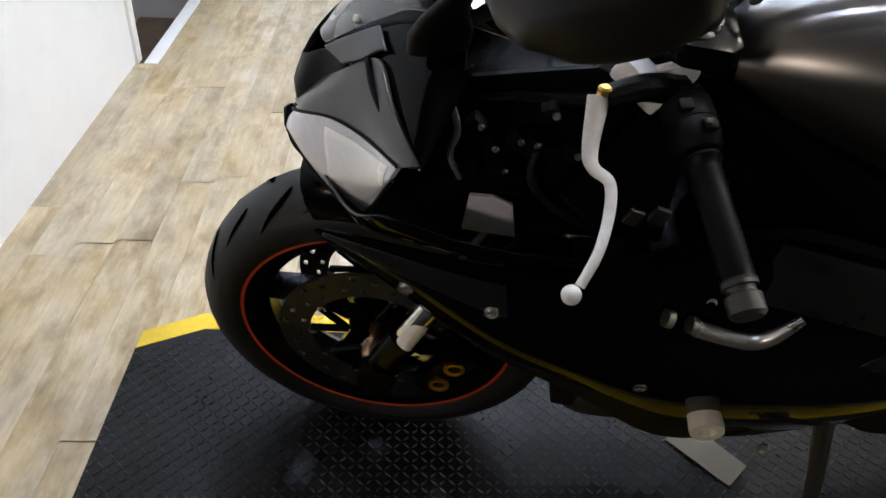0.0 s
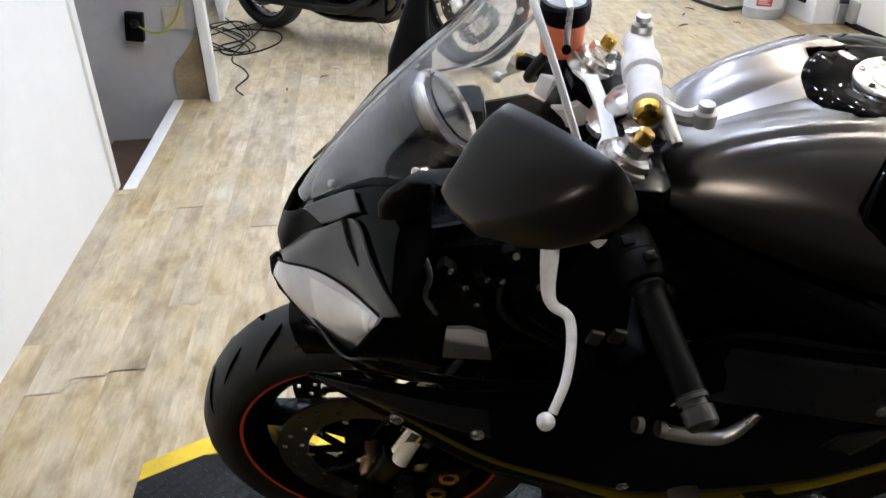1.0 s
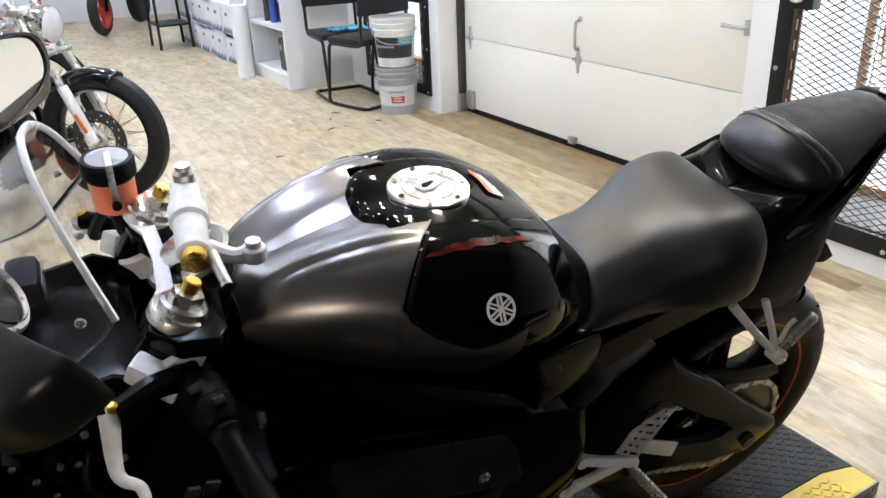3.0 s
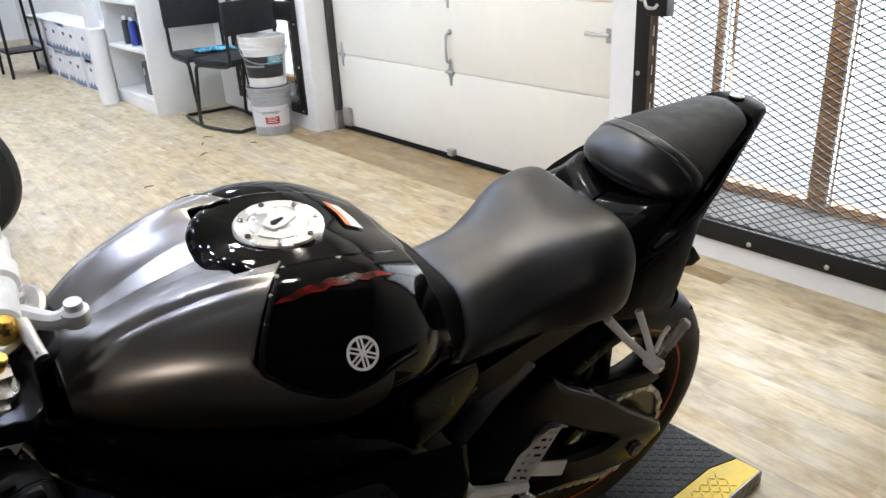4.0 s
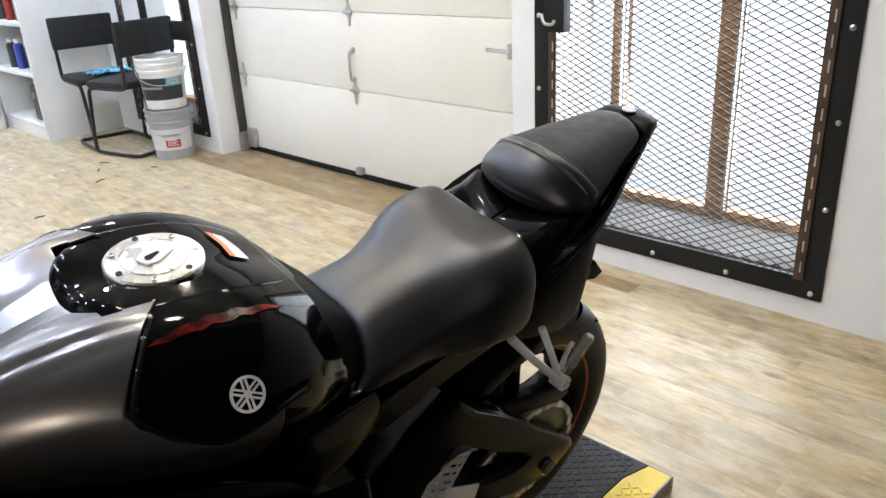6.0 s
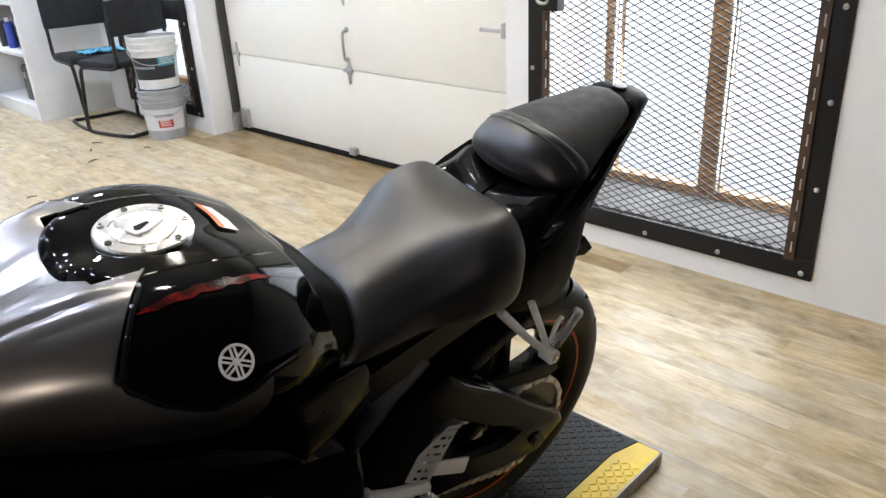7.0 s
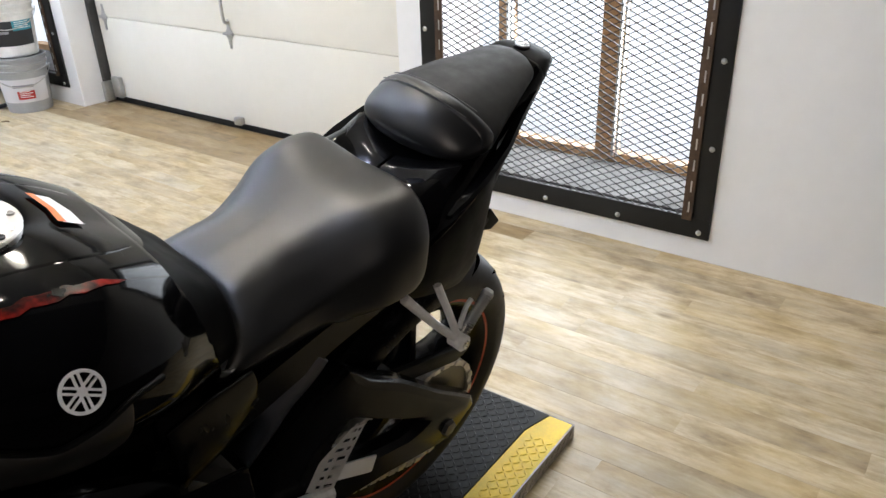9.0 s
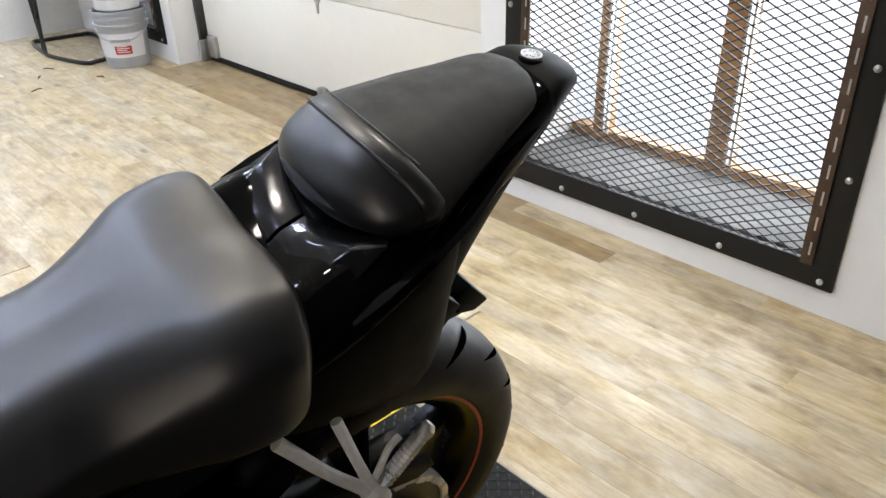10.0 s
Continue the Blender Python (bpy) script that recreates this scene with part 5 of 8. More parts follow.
def rear_mirror(s):
    """Angular fairing mirror: glass in a deep housing on a blade-shaped stem."""
    mi = new("rear_mirror")
    mi.parent = bike
    mi["label"] = "satin black fairing mirror on a stem"
    c = Vector((0.195, 0.300, 1.035)) if s > 0 else Vector((0.212, 0.298, 1.047))
    n = Vector((0.680, -0.530, 0.506 if s > 0 else 0.38)).normalized()
    u = Vector((0.616, 0.788, 0)).normalized()
    v = n.cross(u)
    side = lambda p: Vector((p.x, s * p.y, p.z))
    at = lambda a, b, d: side(c + u * a + v * b + n * d)

    def ring(k, d, du=0.0, dv=0.0, steps=4, edge=GLASS_EDGE):
        pts = [Vector((a, b, 0)) for a, b in edge]
        m = len(pts)
        out = []
        for i in range(m):
            for q in range(steps):
                p = spline([pts[(i + w - 1) % m] for w in range(4)], 1 + q / steps)
                out.append(at(p.x * k + du, p.y * k + dv, d))
        return out
    bm = bmesh.new()
    if s > 0:
        grid_faces(bm, [ring(0.10, -0.060, -0.022, -0.004, 4, HOUSE_EDGE), ring(0.46, -0.058, -0.020, -0.004, 4, HOUSE_EDGE), ring(0.76, -0.050, -0.012, -0.003, 4, HOUSE_EDGE), ring(0.92, -0.036, -0.005, -0.001, 4, HOUSE_EDGE), ring(1.01, -0.014, 0.001, 0, 4, HOUSE_EDGE), ring(1.08, 0.002, 0.003, 0), ring(1.07, 0.005, 0.003, 0), ring(1.02, 0.005, 0, 0), ring(1.0, -0.001, 0, 0), ring(0.2, -0.001)])
        lens = ring(0.985, -0.0006), ring(0.98, 0.0012)
    else:
        edge = lambda k, d, du, dv: ring(k, d, du, dv, 4, HOUSE_LEFT)
        grid_faces(bm, [edge(0.05, -0.072, -0.020, -0.010), edge(0.26, -0.072, -0.030, -0.013), edge(0.46, -0.067, -0.036, -0.014), edge(0.64, -0.060, -0.027, -0.014), edge(0.80, -0.048, -0.016, -0.010), edge(0.93, -0.032, -0.008, -0.004), edge(1.0, -0.012, -0.002, 0), edge(1.0, 0.002, 0, 0), edge(0.985, 0.004, 0.0004, 0.0004), edge(0.95, 0.004, 0.0012, 0.0013), edge(0.93, -0.001, 0.0018, 0.0018), edge(0.3, -0.001, 0.017, 0.018)])
        lens = edge(0.925, -0.0006, 0.0019, 0.002), edge(0.92, 0.0012, 0.002, 0.0021)
    part("housing", bm, HOUSING, mi, "", 40)
    bm = bmesh.new()
    grid_faces(bm, list(lens))
    part("glass", bm, MIRROR, mi, "mirror glass", 20)
    bm = bmesh.new()
    rows = []
    for p, w, t in ((Vector((0.092, 0.148, 0.884)), 0.030, 0.013), (Vector((0.094, 0.154, 0.908)), 0.030, 0.013), (Vector((0.097, 0.168, 0.930)), 0.023, 0.012), (Vector((0.102, 0.190, 0.952)), 0.017, 0.011), (Vector((0.112, 0.212, 0.978)), 0.014, 0.010), (Vector((0.138, 0.254, 1.008)) if s > 0 else Vector((0.142, 0.268, 1.020)), 0.018, 0.012)):
        rows.append([side(p + Vector((w * math.cos(a), t * math.sin(a), 0.2 * w * math.cos(a)))) for a in [2 * math.pi * k / 16 for k in range(16)]])
    grid_faces(bm, rows)
    part("stem", bm, PLASTIC, mi, "", 50)
    return mi


rear_mirror(-1)
rear_mirror(1)

# side fairings
fair_st = [
    [(-0.034, 0.192, 0.672), (-0.035, 0.194, 0.669), (-0.035, 0.194, 0.665), (-0.034, 0.192, 0.661)],
    [(0.040, 0.222, 0.690), (0.042, 0.228, 0.664), (0.045, 0.222, 0.632), (0.048, 0.206, 0.600)],
    [(0.150, 0.240, 0.688), (0.155, 0.256, 0.640), (0.160, 0.252, 0.580), (0.172, 0.232, 0.513)],
    [(0.250, 0.238, 0.684), (0.262, 0.258, 0.610), (0.272, 0.254, 0.520), (0.285, 0.226, 0.432)],
    [(0.350, 0.225, 0.720), (0.370, 0.258, 0.610), (0.395, 0.250, 0.460), (0.430, 0.205, 0.300)],
    [(0.470, 0.206, 0.742), (0.490, 0.252, 0.600), (0.515, 0.240, 0.430), (0.560, 0.172, 0.252)],
    [(0.610, 0.200, 0.705), (0.625, 0.240, 0.580), (0.640, 0.226, 0.420), (0.665, 0.150, 0.250)],
    [(0.740, 0.205, 0.680), (0.750, 0.228, 0.570), (0.755, 0.210, 0.440), (0.760, 0.140, 0.300)],
    [(0.838, 0.204, 0.655), (0.845, 0.212, 0.570), (0.845, 0.195, 0.470), (0.835, 0.140, 0.370)],
]
for s in (-1, 1):
    fa = new("side_fairing")
    fa.parent = bike
    fa["label"] = "gloss black side fairing"
    rows = [[Vector((p.x, s * p.y, p.z)) for p in r] for r in surface(fair_st, 60, 24, False)]
    skin("fairing_shell", rows, GLOSS, fa, thick=0.004, cuts=[(Vector((0.43, 0, 0.400)), Vector((-0.25, 0, -0.493)))])
    # grey strip painted over the black shell for its lit upper band
    skin("fairing_lit_edge", [[p + Vector((0, s * 0.0015, 0)) for p in r[3:10]] for r in rows[1:18]], INSERT, fa, thick=0.002, label="leading edge in dark grey for the light it catches")
    skin("belly_pan", rows, PLASTIC, fa, thick=0.004, cuts=[(Vector((0.43, 0, 0.400)), Vector((0.25, 0, 0.493)))])
    bm = bmesh.new()
    strip = []
    for x, z0, z1 in ((0.405, 0.737, 0.672), (0.45, 0.728, 0.660), (0.53, 0.708, 0.640), (0.62, 0.685, 0.613), (0.705, 0.664, 0.592), (0.720, 0.652, 0.602)):
        strip.append([Vector((x, s * (0.214 + 0.028 * f - 0.02 * abs(x - 0.5)), z0 + (z1 - z0) * f)) for f in (0, 0.33, 0.67, 1)])
    skin("fairing_insert", surface(strip, 20, 6, False), INSERT, fa, thick=0.006, label="dark grey fairing insert")
    strip = []
    for x0, x1, z in ((0.62, 0.70, 0.585), (0.57, 0.66, 0.53), (0.52, 0.60, 0.47)):
        strip.append([Vector((x0 + (x1 - x0) * f, s * (0.244 - 0.005 * f), z + 0.01 * f)) for f in (0, 0.5, 1)])
    skin("fairing_insert", surface(strip, 10, 6, False), INSERT, fa, thick=0.005)
    for x, y, z, mt in ((0.168, 0.257, 0.631, ALU), (0.072, 0.232, 0.630, ALU), (0.655, 0.240, 0.636, ALU), (0.40, 0.240, 0.655, ALU), (0.36, 0.252, 0.50, ALU), (0.56, 0.245, 0.36, ALU)):
        bm = bmesh.new()
        turned(bm, (x, s * y, z), (0, s, 0.1), [(0, 0.009), (0.004, 0.009), (0.006, 0.006), (0.003, 0.005), (0.003, 0)], 14)
        part("fairing_bolt", bm, mt, fa)
    bm = bmesh.new()
    turned(bm, (0.462, s * 0.215, 0.425), (0, s, 0), [(0, 0.020), (0.045, 0.0225), (0.052, 0.0215), (0.052, 0.012), (0.040, 0.011), (0.040, 0.0)], 28)
    part("crash_puck", bm, PUCK, fa, "white nylon crash puck")
    bm = bmesh.new()
    turned(bm, (0.060, s * 0.128, 0.365), Vector((0.48, -s * 0.30, 0.80)), [(0, 0.0135), (0.062, 0.0135), (0.064, 0.010)], 18)
    part("axle_puck", bm, PUCK, fa, "white nylon fork puck")

# frame spars, engine and what closes the middle
for s in (-1, 1):
    rows = []
    for x, y, z, h, w in ((0.335, 0.055, 0.800, 0.045, 0.022), (0.42, 0.110, 0.770, 0.055, 0.024), (0.55, 0.150, 0.715, 0.062, 0.026), (0.68, 0.160, 0.660, 0.062, 0.026), (0.78, 0.155, 0.600, 0.060, 0.026), (0.85, 0.140, 0.520, 0.060, 0.025), (0.87, 0.125, 0.430, 0.055, 0.022)):
        rows.append([Vector((x - (z < 0.55) * 0.0, s * (y + a * w), z + b * h)) for a, b in ((-1, -1), (0.4, -1), (1, -0.7), (1, 0.6), (0.5, 1), (-1, 1))])
    bm = bmesh.new()
    grid_faces(bm, rows)
    part("frame_spar", bm, FRAME, bike, "", 30, 1)
    rows = []
    for x, y, z, h, w in ((0.80, 0.125, 0.640, 0.03, 0.016), (0.92, 0.118, 0.665, 0.028, 0.015), (1.05, 0.112, 0.690, 0.025, 0.014), (1.22, 0.095, 0.700, 0.022, 0.013), (1.36, 0.06, 0.70, 0.02, 0.012)):
        rows.append([Vector((x, s * (y + a * w), z + b * h)) for a, b in ((-1, -1), (1, -1), (1, 1), (-1, 1))])
    bm = bmesh.new()
    grid_faces(bm, rows)
    part("subframe", bm, FRAME, bike, "", 30)
    # side cover between tank and seat
    rows = surface([[(0.76, 0.175, 0.745), (0.77, 0.178, 0.70), (0.775, 0.172, 0.64)], [(0.82, 0.160, 0.740), (0.83, 0.163, 0.695), (0.835, 0.157, 0.64)], [(0.86, 0.150, 0.732), (0.868, 0.152, 0.698), (0.872, 0.147, 0.65)], [(0.895, 0.140, 0.724), (0.900, 0.142, 0.702), (0.904, 0.138, 0.668)]], 16, 8, False)
    skin("side_cover", [[Vector((p.x, s * p.y, p.z)) for p in r] for r in rows], FRAME, bike, thick=0.005)
bm = bmesh.new()
box(bm, (0.36, -0.15, 0.26), (0.80, 0.15, 0.56), None, 0.03)
box(bm, (0.42, -0.12, 0.54), (0.78, 0.12, 0.72), None, 0.02)
part("engine", bm, FRAME, bike, "black engine behind the fairing")
bm = bmesh.new()
box(bm, (0.74, -0.105, 0.50), (0.99, 0.105, 0.70), pose(0, 0, 0, 0, 0, 0), 0.015)
part("battery_box", bm, PLASTIC, bike)
bm = bmesh.new()
turned(bm, (0.74, -0.15, 0.40), (0, -1, 0), [(0, 0.085), (0.03, 0.08), (0.045, 0.065), (0.048, 0.0)], 32)
turned(bm, (0.52, -0.15, 0.36), (0, -1, 0), [(0, 0.075), (0.04, 0.07), (0.052, 0.055), (0.055, 0.0)], 32)
part("engine_cover", bm, PLASTIC, bike)
bm = bmesh.new()
slab(bm, [(0.765, 0.36), (0.765, 0.628), (0.776, 0.640), (0.797, 0.642), (0.828, 0.628), (0.848, 0.606), (0.866, 0.572), (0.884, 0.515), (0.895, 0.455), (0.885, 0.36)], 0.060, "y", -0.132, 0.012)
part("sprocket_cover", bm, plain("dark grey moulded plastic", (0.030, 0.030, 0.030), 0.55, spec=0.3), bike, "dark grey moulded sprocket cover")
bm = bmesh.new()
box(bm, (0.235, -0.17, 0.34), (0.27, 0.17, 0.66), pose(0, 0, 0, 0, 8, 0), 0.004)
part("radiator", bm, PLASTIC, bike)
bm = bmesh.new()
pipe(bm, [(0.30, -0.12, 0.33), (0.34, -0.11, 0.23), (0.50, -0.08, 0.185), (0.75, -0.03, 0.19), (0.90, 0.03, 0.21), (1.02, 0.08, 0.27)], 0.024, 12)
pipe(bm, [(0.30, 0.12, 0.33), (0.34, 0.11, 0.23), (0.50, 0.08, 0.185), (0.75, 0.03, 0.19)], 0.024, 12)
part("exhaust_pipe", bm, IRON, bike)
bm = bmesh.new()
for k in range(4):
    pts = [(0.30 + 0.01 * k, -0.06 + 0.03 * k, 0.86), (0.24, -0.09 + 0.02 * k, 0.80 - 0.01 * k), (0.20 + 0.02 * k, -0.14 + 0.02 * k, 0.72), (0.30, -0.13 + 0.01 * k, 0.62)]
    pipe(bm, pts, 0.0045, 7)
part("cable", bm, RUBBER, bike)
for x, z in ((0.135, 0.800), (0.152, 0.772), (0.177, 0.784), (0.194, 0.781), (0.208, 0.820), (0.165, 0.742), (0.238, 0.770)):
    bm = bmesh.new()
    box(bm, (-0.010, -0.008, -0.008), (0.010, 0.008, 0.008), Matrix.Translation((x, -0.148, z)) @ pose(0, 0, 0, 20 * x, 300 * x, 0), 0.003)
    part("connector", bm, PLASTIC, bike)
    bm = bmesh.new()
    turned(bm, (x + 0.004, -0.156, z + 0.003), (0.2, -1, 0.3), [(0, 0.0042), (0.004, 0.004), (0.005, 0.0)], 8)
    part("terminal", bm, ALU, bike)
for pts in ([(0.105, -0.150, 0.835), (0.116, -0.160, 0.800), (0.110, -0.160, 0.765), (0.122, -0.150, 0.725)],):
    bm = bmesh.new()
    pipe(bm, pts, 0.0036, 8)
    part("cable", bm, plain("clear grey cable sleeve", (0.16, 0.16, 0.17), 0.25), bike)
# the wall's reflection in a glossy inner panel, painted as a pale plate
bm = bmesh.new()
slab(bm, [(0.128, 0.662), (0.190, 0.655), (0.182, 0.705), (0.160, 0.716), (0.134, 0.716)], 0.006, "y", -0.165, 0.002)
part("inner_reflection", bm, plain("painted pale grey reflection", (0.62, 0.62, 0.66), 0.3), bike, "inner panel facet, pale grey as a painted reflection")

for x, y, z in ((0.301, -0.210, 0.744), (0.321, -0.225, 0.763)):
    bm = bmesh.new()
    box(bm, (-0.008, -0.003, -0.010), (0.008, 0.003, 0.010), Matrix.Translation((x, y, z)) @ pose(0, 0, 0, 0, 20, 0), 0.0015)
    part("bracket_tab", bm, IRON, bike, "small steel bracket tab")

# front mudguard and calipers
rows = []
for k in range(13):
    a = math.radians(108 - 85 * k / 12)
    r0 = 0.318
    rows.append([Vector((FW[0] + math.cos(a) * (r0 + dr), y * (1 - 0.25 * max(0, 1 - k / 3)), FW[2] + math.sin(a) * (r0 + dr))) for y, dr in ((-0.074, -0.050), (-0.072, -0.018), (-0.055, 0.004), (-0.025, 0.012), (0.0, 0.013), (0.025, 0.012), (0.055, 0.004), (0.072, -0.018), (0.074, -0.050))])
skin("front_mudguard", rows, FRAME, bike, label="black front mudguard")
for s in (-1, 1):
    ca = new("brake_caliper")
    ca.parent = bike
    ca["label"] = "black radial brake caliper"
    m = Matrix.Translation((0.125, s * 0.088, 0.272)) @ pose(0, 0, 0, 0, 25, 0)
    bm = bmesh.new()
    box(bm, (-0.030, -0.030, -0.062), (0.030, 0.030, 0.062), m, 0.010)
    part("body", bm, FRAME, ca)
    for z in (-0.026, 0.026):
        bm = bmesh.new()
        turned(bm, m @ Vector((0.0, s * 0.030, z)), (0, s, 0), [(0, 0.0165), (0.004, 0.0165), (0.004, 0.0115), (0.001, 0.0105)], 20, False)
        part("piston_ring", bm, BRASS, ca, "gold piston ring")
    bm = bmesh.new()
    pipe(bm, [m @ Vector((0.02, 0, 0.06)), (0.16, s * 0.10, 0.42), (0.19, s * 0.09, 0.55), (0.22, s * 0.06, 0.68)], 0.0045, 8)
    part("brake_hose", bm, RUBBER, ca)

# swingarm, chain, shock and mudguard at the rear
sw = new("swingarm")
sw.parent = bike
sw["label"] = "black braced swingarm"
ARM = [(0.86, 0.40), (0.90, 0.53), (0.992, 0.602), (1.053, 0.628), (1.099, 0.580), (1.185, 0.518), (1.289, 0.425), (1.401, 0.336), (1.413, 0.310), (1.350, 0.262), (1.294, 0.272), (1.171, 0.305), (1.046, 0.330), (0.930, 0.352)]
HOLE = [(1.020, 0.430), (1.030, 0.460), (1.050, 0.490), (1.068, 0.505), (1.082, 0.505), (1.120, 0.475), (1.180, 0.430), (1.245, 0.388), (1.247, 0.378), (1.225, 0.370), (1.200, 0.368), (1.140, 0.385), (1.075, 0.405), (1.035, 0.418)]


def around(loop, k, y):
    cx, cz = sum(p[0] for p in loop) / len(loop), sum(p[1] for p in loop) / len(loop)
    return [Vector((cx + (x - cx) * k, y, cz + (z - cz) * k)) for x, z in loop]


for s in (-1, 1):
    bm = bmesh.new()
    grid_faces(bm, [around(ARM, 1.0, s * 0.112), around(ARM, 1.0, s * 0.136), around(ARM, 0.965, s * 0.143), around(ARM, 0.86, s * 0.149), around(HOLE, 1.22, s * 0.147), around(HOLE, 1.0, s * 0.136), around(HOLE, 1.0, s * 0.112), around(ARM, 1.0, s * 0.112)], caps=False)
    bmesh.ops.remove_doubles(bm, verts=bm.verts[:], dist=0.0002)
    part("arm_plate", bm, ARMP, sw, "satin black swingarm beam with a window", 25)
    bm = bmesh.new()
    turned(bm, (RW[0], s * 0.13, RW[2]), (0, s, 0), [(0, 0.020), (0.018, 0.020), (0.020, 0.017), (0.026, 0.016), (0.028, 0.0)], 6)
    part("axle_nut", bm, IRON, sw)
for s in (-1, 1):
    rows = []
    for (xa, za), (xc, zc) in (((0.994, 0.684), (1.036, 0.640)), ((0.970, 0.680), (1.020, 0.622)), ((0.948, 0.672), (1.000, 0.607)), ((0.922, 0.650), (0.975, 0.592)), ((0.920, 0.612), (0.945, 0.566)), ((0.903, 0.585), (0.920, 0.546)), ((0.885, 0.560), (0.897, 0.530))):
        rows.append([Vector((xa + (xc - xa) * f, s * y, za + (zc - za) * f)) for f, y in ((0.0, 0.104), (0.08, 0.117), (0.30, 0.127), (0.60, 0.130), (0.90, 0.124), (1.0, 0.108))])
    skin("pivot_casting", surface([[tuple(p) for p in q] for q in rows], 20, 20, False), SPAR, bike, thick=0.004, label="black pivot casting, tinted blue-grey for its reflection")
    bm = bmesh.new()
    turned(bm, (0.914, s * 0.098, 0.640), (0, s, 0), [(0, 0.021), (0.010, 0.021), (0.013, 0.017), (0.013, 0.0)], 24)
    part("pivot_cap", bm, PUCK, bike, "pale round pivot cap")
bm = bmesh.new()
box(bm, (0.95, -0.12, 0.44), (1.04, 0.12, 0.56), None, 0.02)
part("cross_brace", bm, FRAME, sw)
bm = bmesh.new()
n = 46
prof = []
for k in range(n * 4):
    a = 2 * math.pi * k / (n * 4)
    prof.append((RW[0] + math.cos(a) * (0.116 if k % 4 < 2 else 0.109), RW[2] + math.sin(a) * (0.116 if k % 4 < 2 else 0.109)))
slab(bm, prof, 0.006, "y", -0.098)
part("sprocket", bm, IRON, bike, "toothed steel sprocket", 0)
rf, rr = 0.042, 0.113
cf, cr = Vector((0.875, 0, 0.395)), Vector(RW)
L = (cr - cf).length
ang = math.atan2(cr.z - cf.z, cr.x - cf.x)
off = math.asin((rr - rf) / L)
bm = bmesh.new()
for sgn in (1, -1):
    n0 = Vector((math.cos(ang + sgn * (math.pi / 2 + off)), 0, math.sin(ang + sgn * (math.pi / 2 + off))))
    a, b = cf + n0 * rf, cr + n0 * rr
    for k in range(34):
        p, q = a.lerp(b, k / 34), a.lerp(b, (k + 1) / 34)
        m = Matrix.Translation((p + q) / 2 + Vector((0, -0.098, 0))) @ (q - p).to_track_quat("X", "Z").to_matrix().to_4x4()
        w = 0.010 if k % 2 else 0.0075
        box(bm, (-0.0085, -w, -0.0055), (0.0085, w, 0.0055), m)
for k in range(20):
    a = ang - math.pi / 2 - off + (math.pi + 2 * off) * k / 20
    p = cr + Vector((math.cos(a), 0, math.sin(a))) * rr + Vector((0, -0.098, 0))
    m = Matrix.Translation(p) @ pose(0, 0, 0, 0, -math.degrees(a) + 90, 0)
    w = 0.010 if k % 2 else 0.0075
    box(bm, (-0.0085, -w, -0.0055), (0.0085, w, 0.0055), m)
part("chain", bm, CHAIN, bike, "dull steel drive chain", 0)
bm = bmesh.new()
slab(bm, [(0.99, 0.50), (1.10, 0.485), (1.26, 0.455), (1.37, 0.425), (1.40, 0.435), (1.39, 0.455), (1.27, 0.485), (1.10, 0.53), (1.0, 0.545)], 0.012, "y", -0.105, 0.003)
part("chain_guard", bm, PLASTIC, bike)
rows = []
for k in range(10):
    a = math.radians(182 - 92 * k / 9)
    rows.append([Vector((RW[0] + math.cos(a) * (0.322 + dr), y, RW[2] + math.sin(a) * (0.322 + dr))) for y, dr in ((-0.098, -0.055), (-0.094, -0.018), (-0.07, 0.006), (-0.03, 0.014), (0.0, 0.015), (0.03, 0.014), (0.07, 0.006), (0.094, -0.018), (0.098, -0.055))])
skin("rear_mudguard", rows, FRAME, bike, label="black rear mudguard")
bm = bmesh.new()
turned(bm, (0.93, -0.02, 0.40), Vector((0.05, 0, 0.20)), [(0, 0.022), (0.06, 0.022)], 16)
for k in range(7):
    turned(bm, Vector((0.938, -0.02, 0.44)) + Vector((0.05, 0, 0.2)) * (k * 0.10), Vector((0.05, 0, 0.20)), [(0, 0.028), (0.008, 0.031), (0.014, 0.028)], 18, False)
part("shock_spring", bm, REDM, bike, "red shock spring")

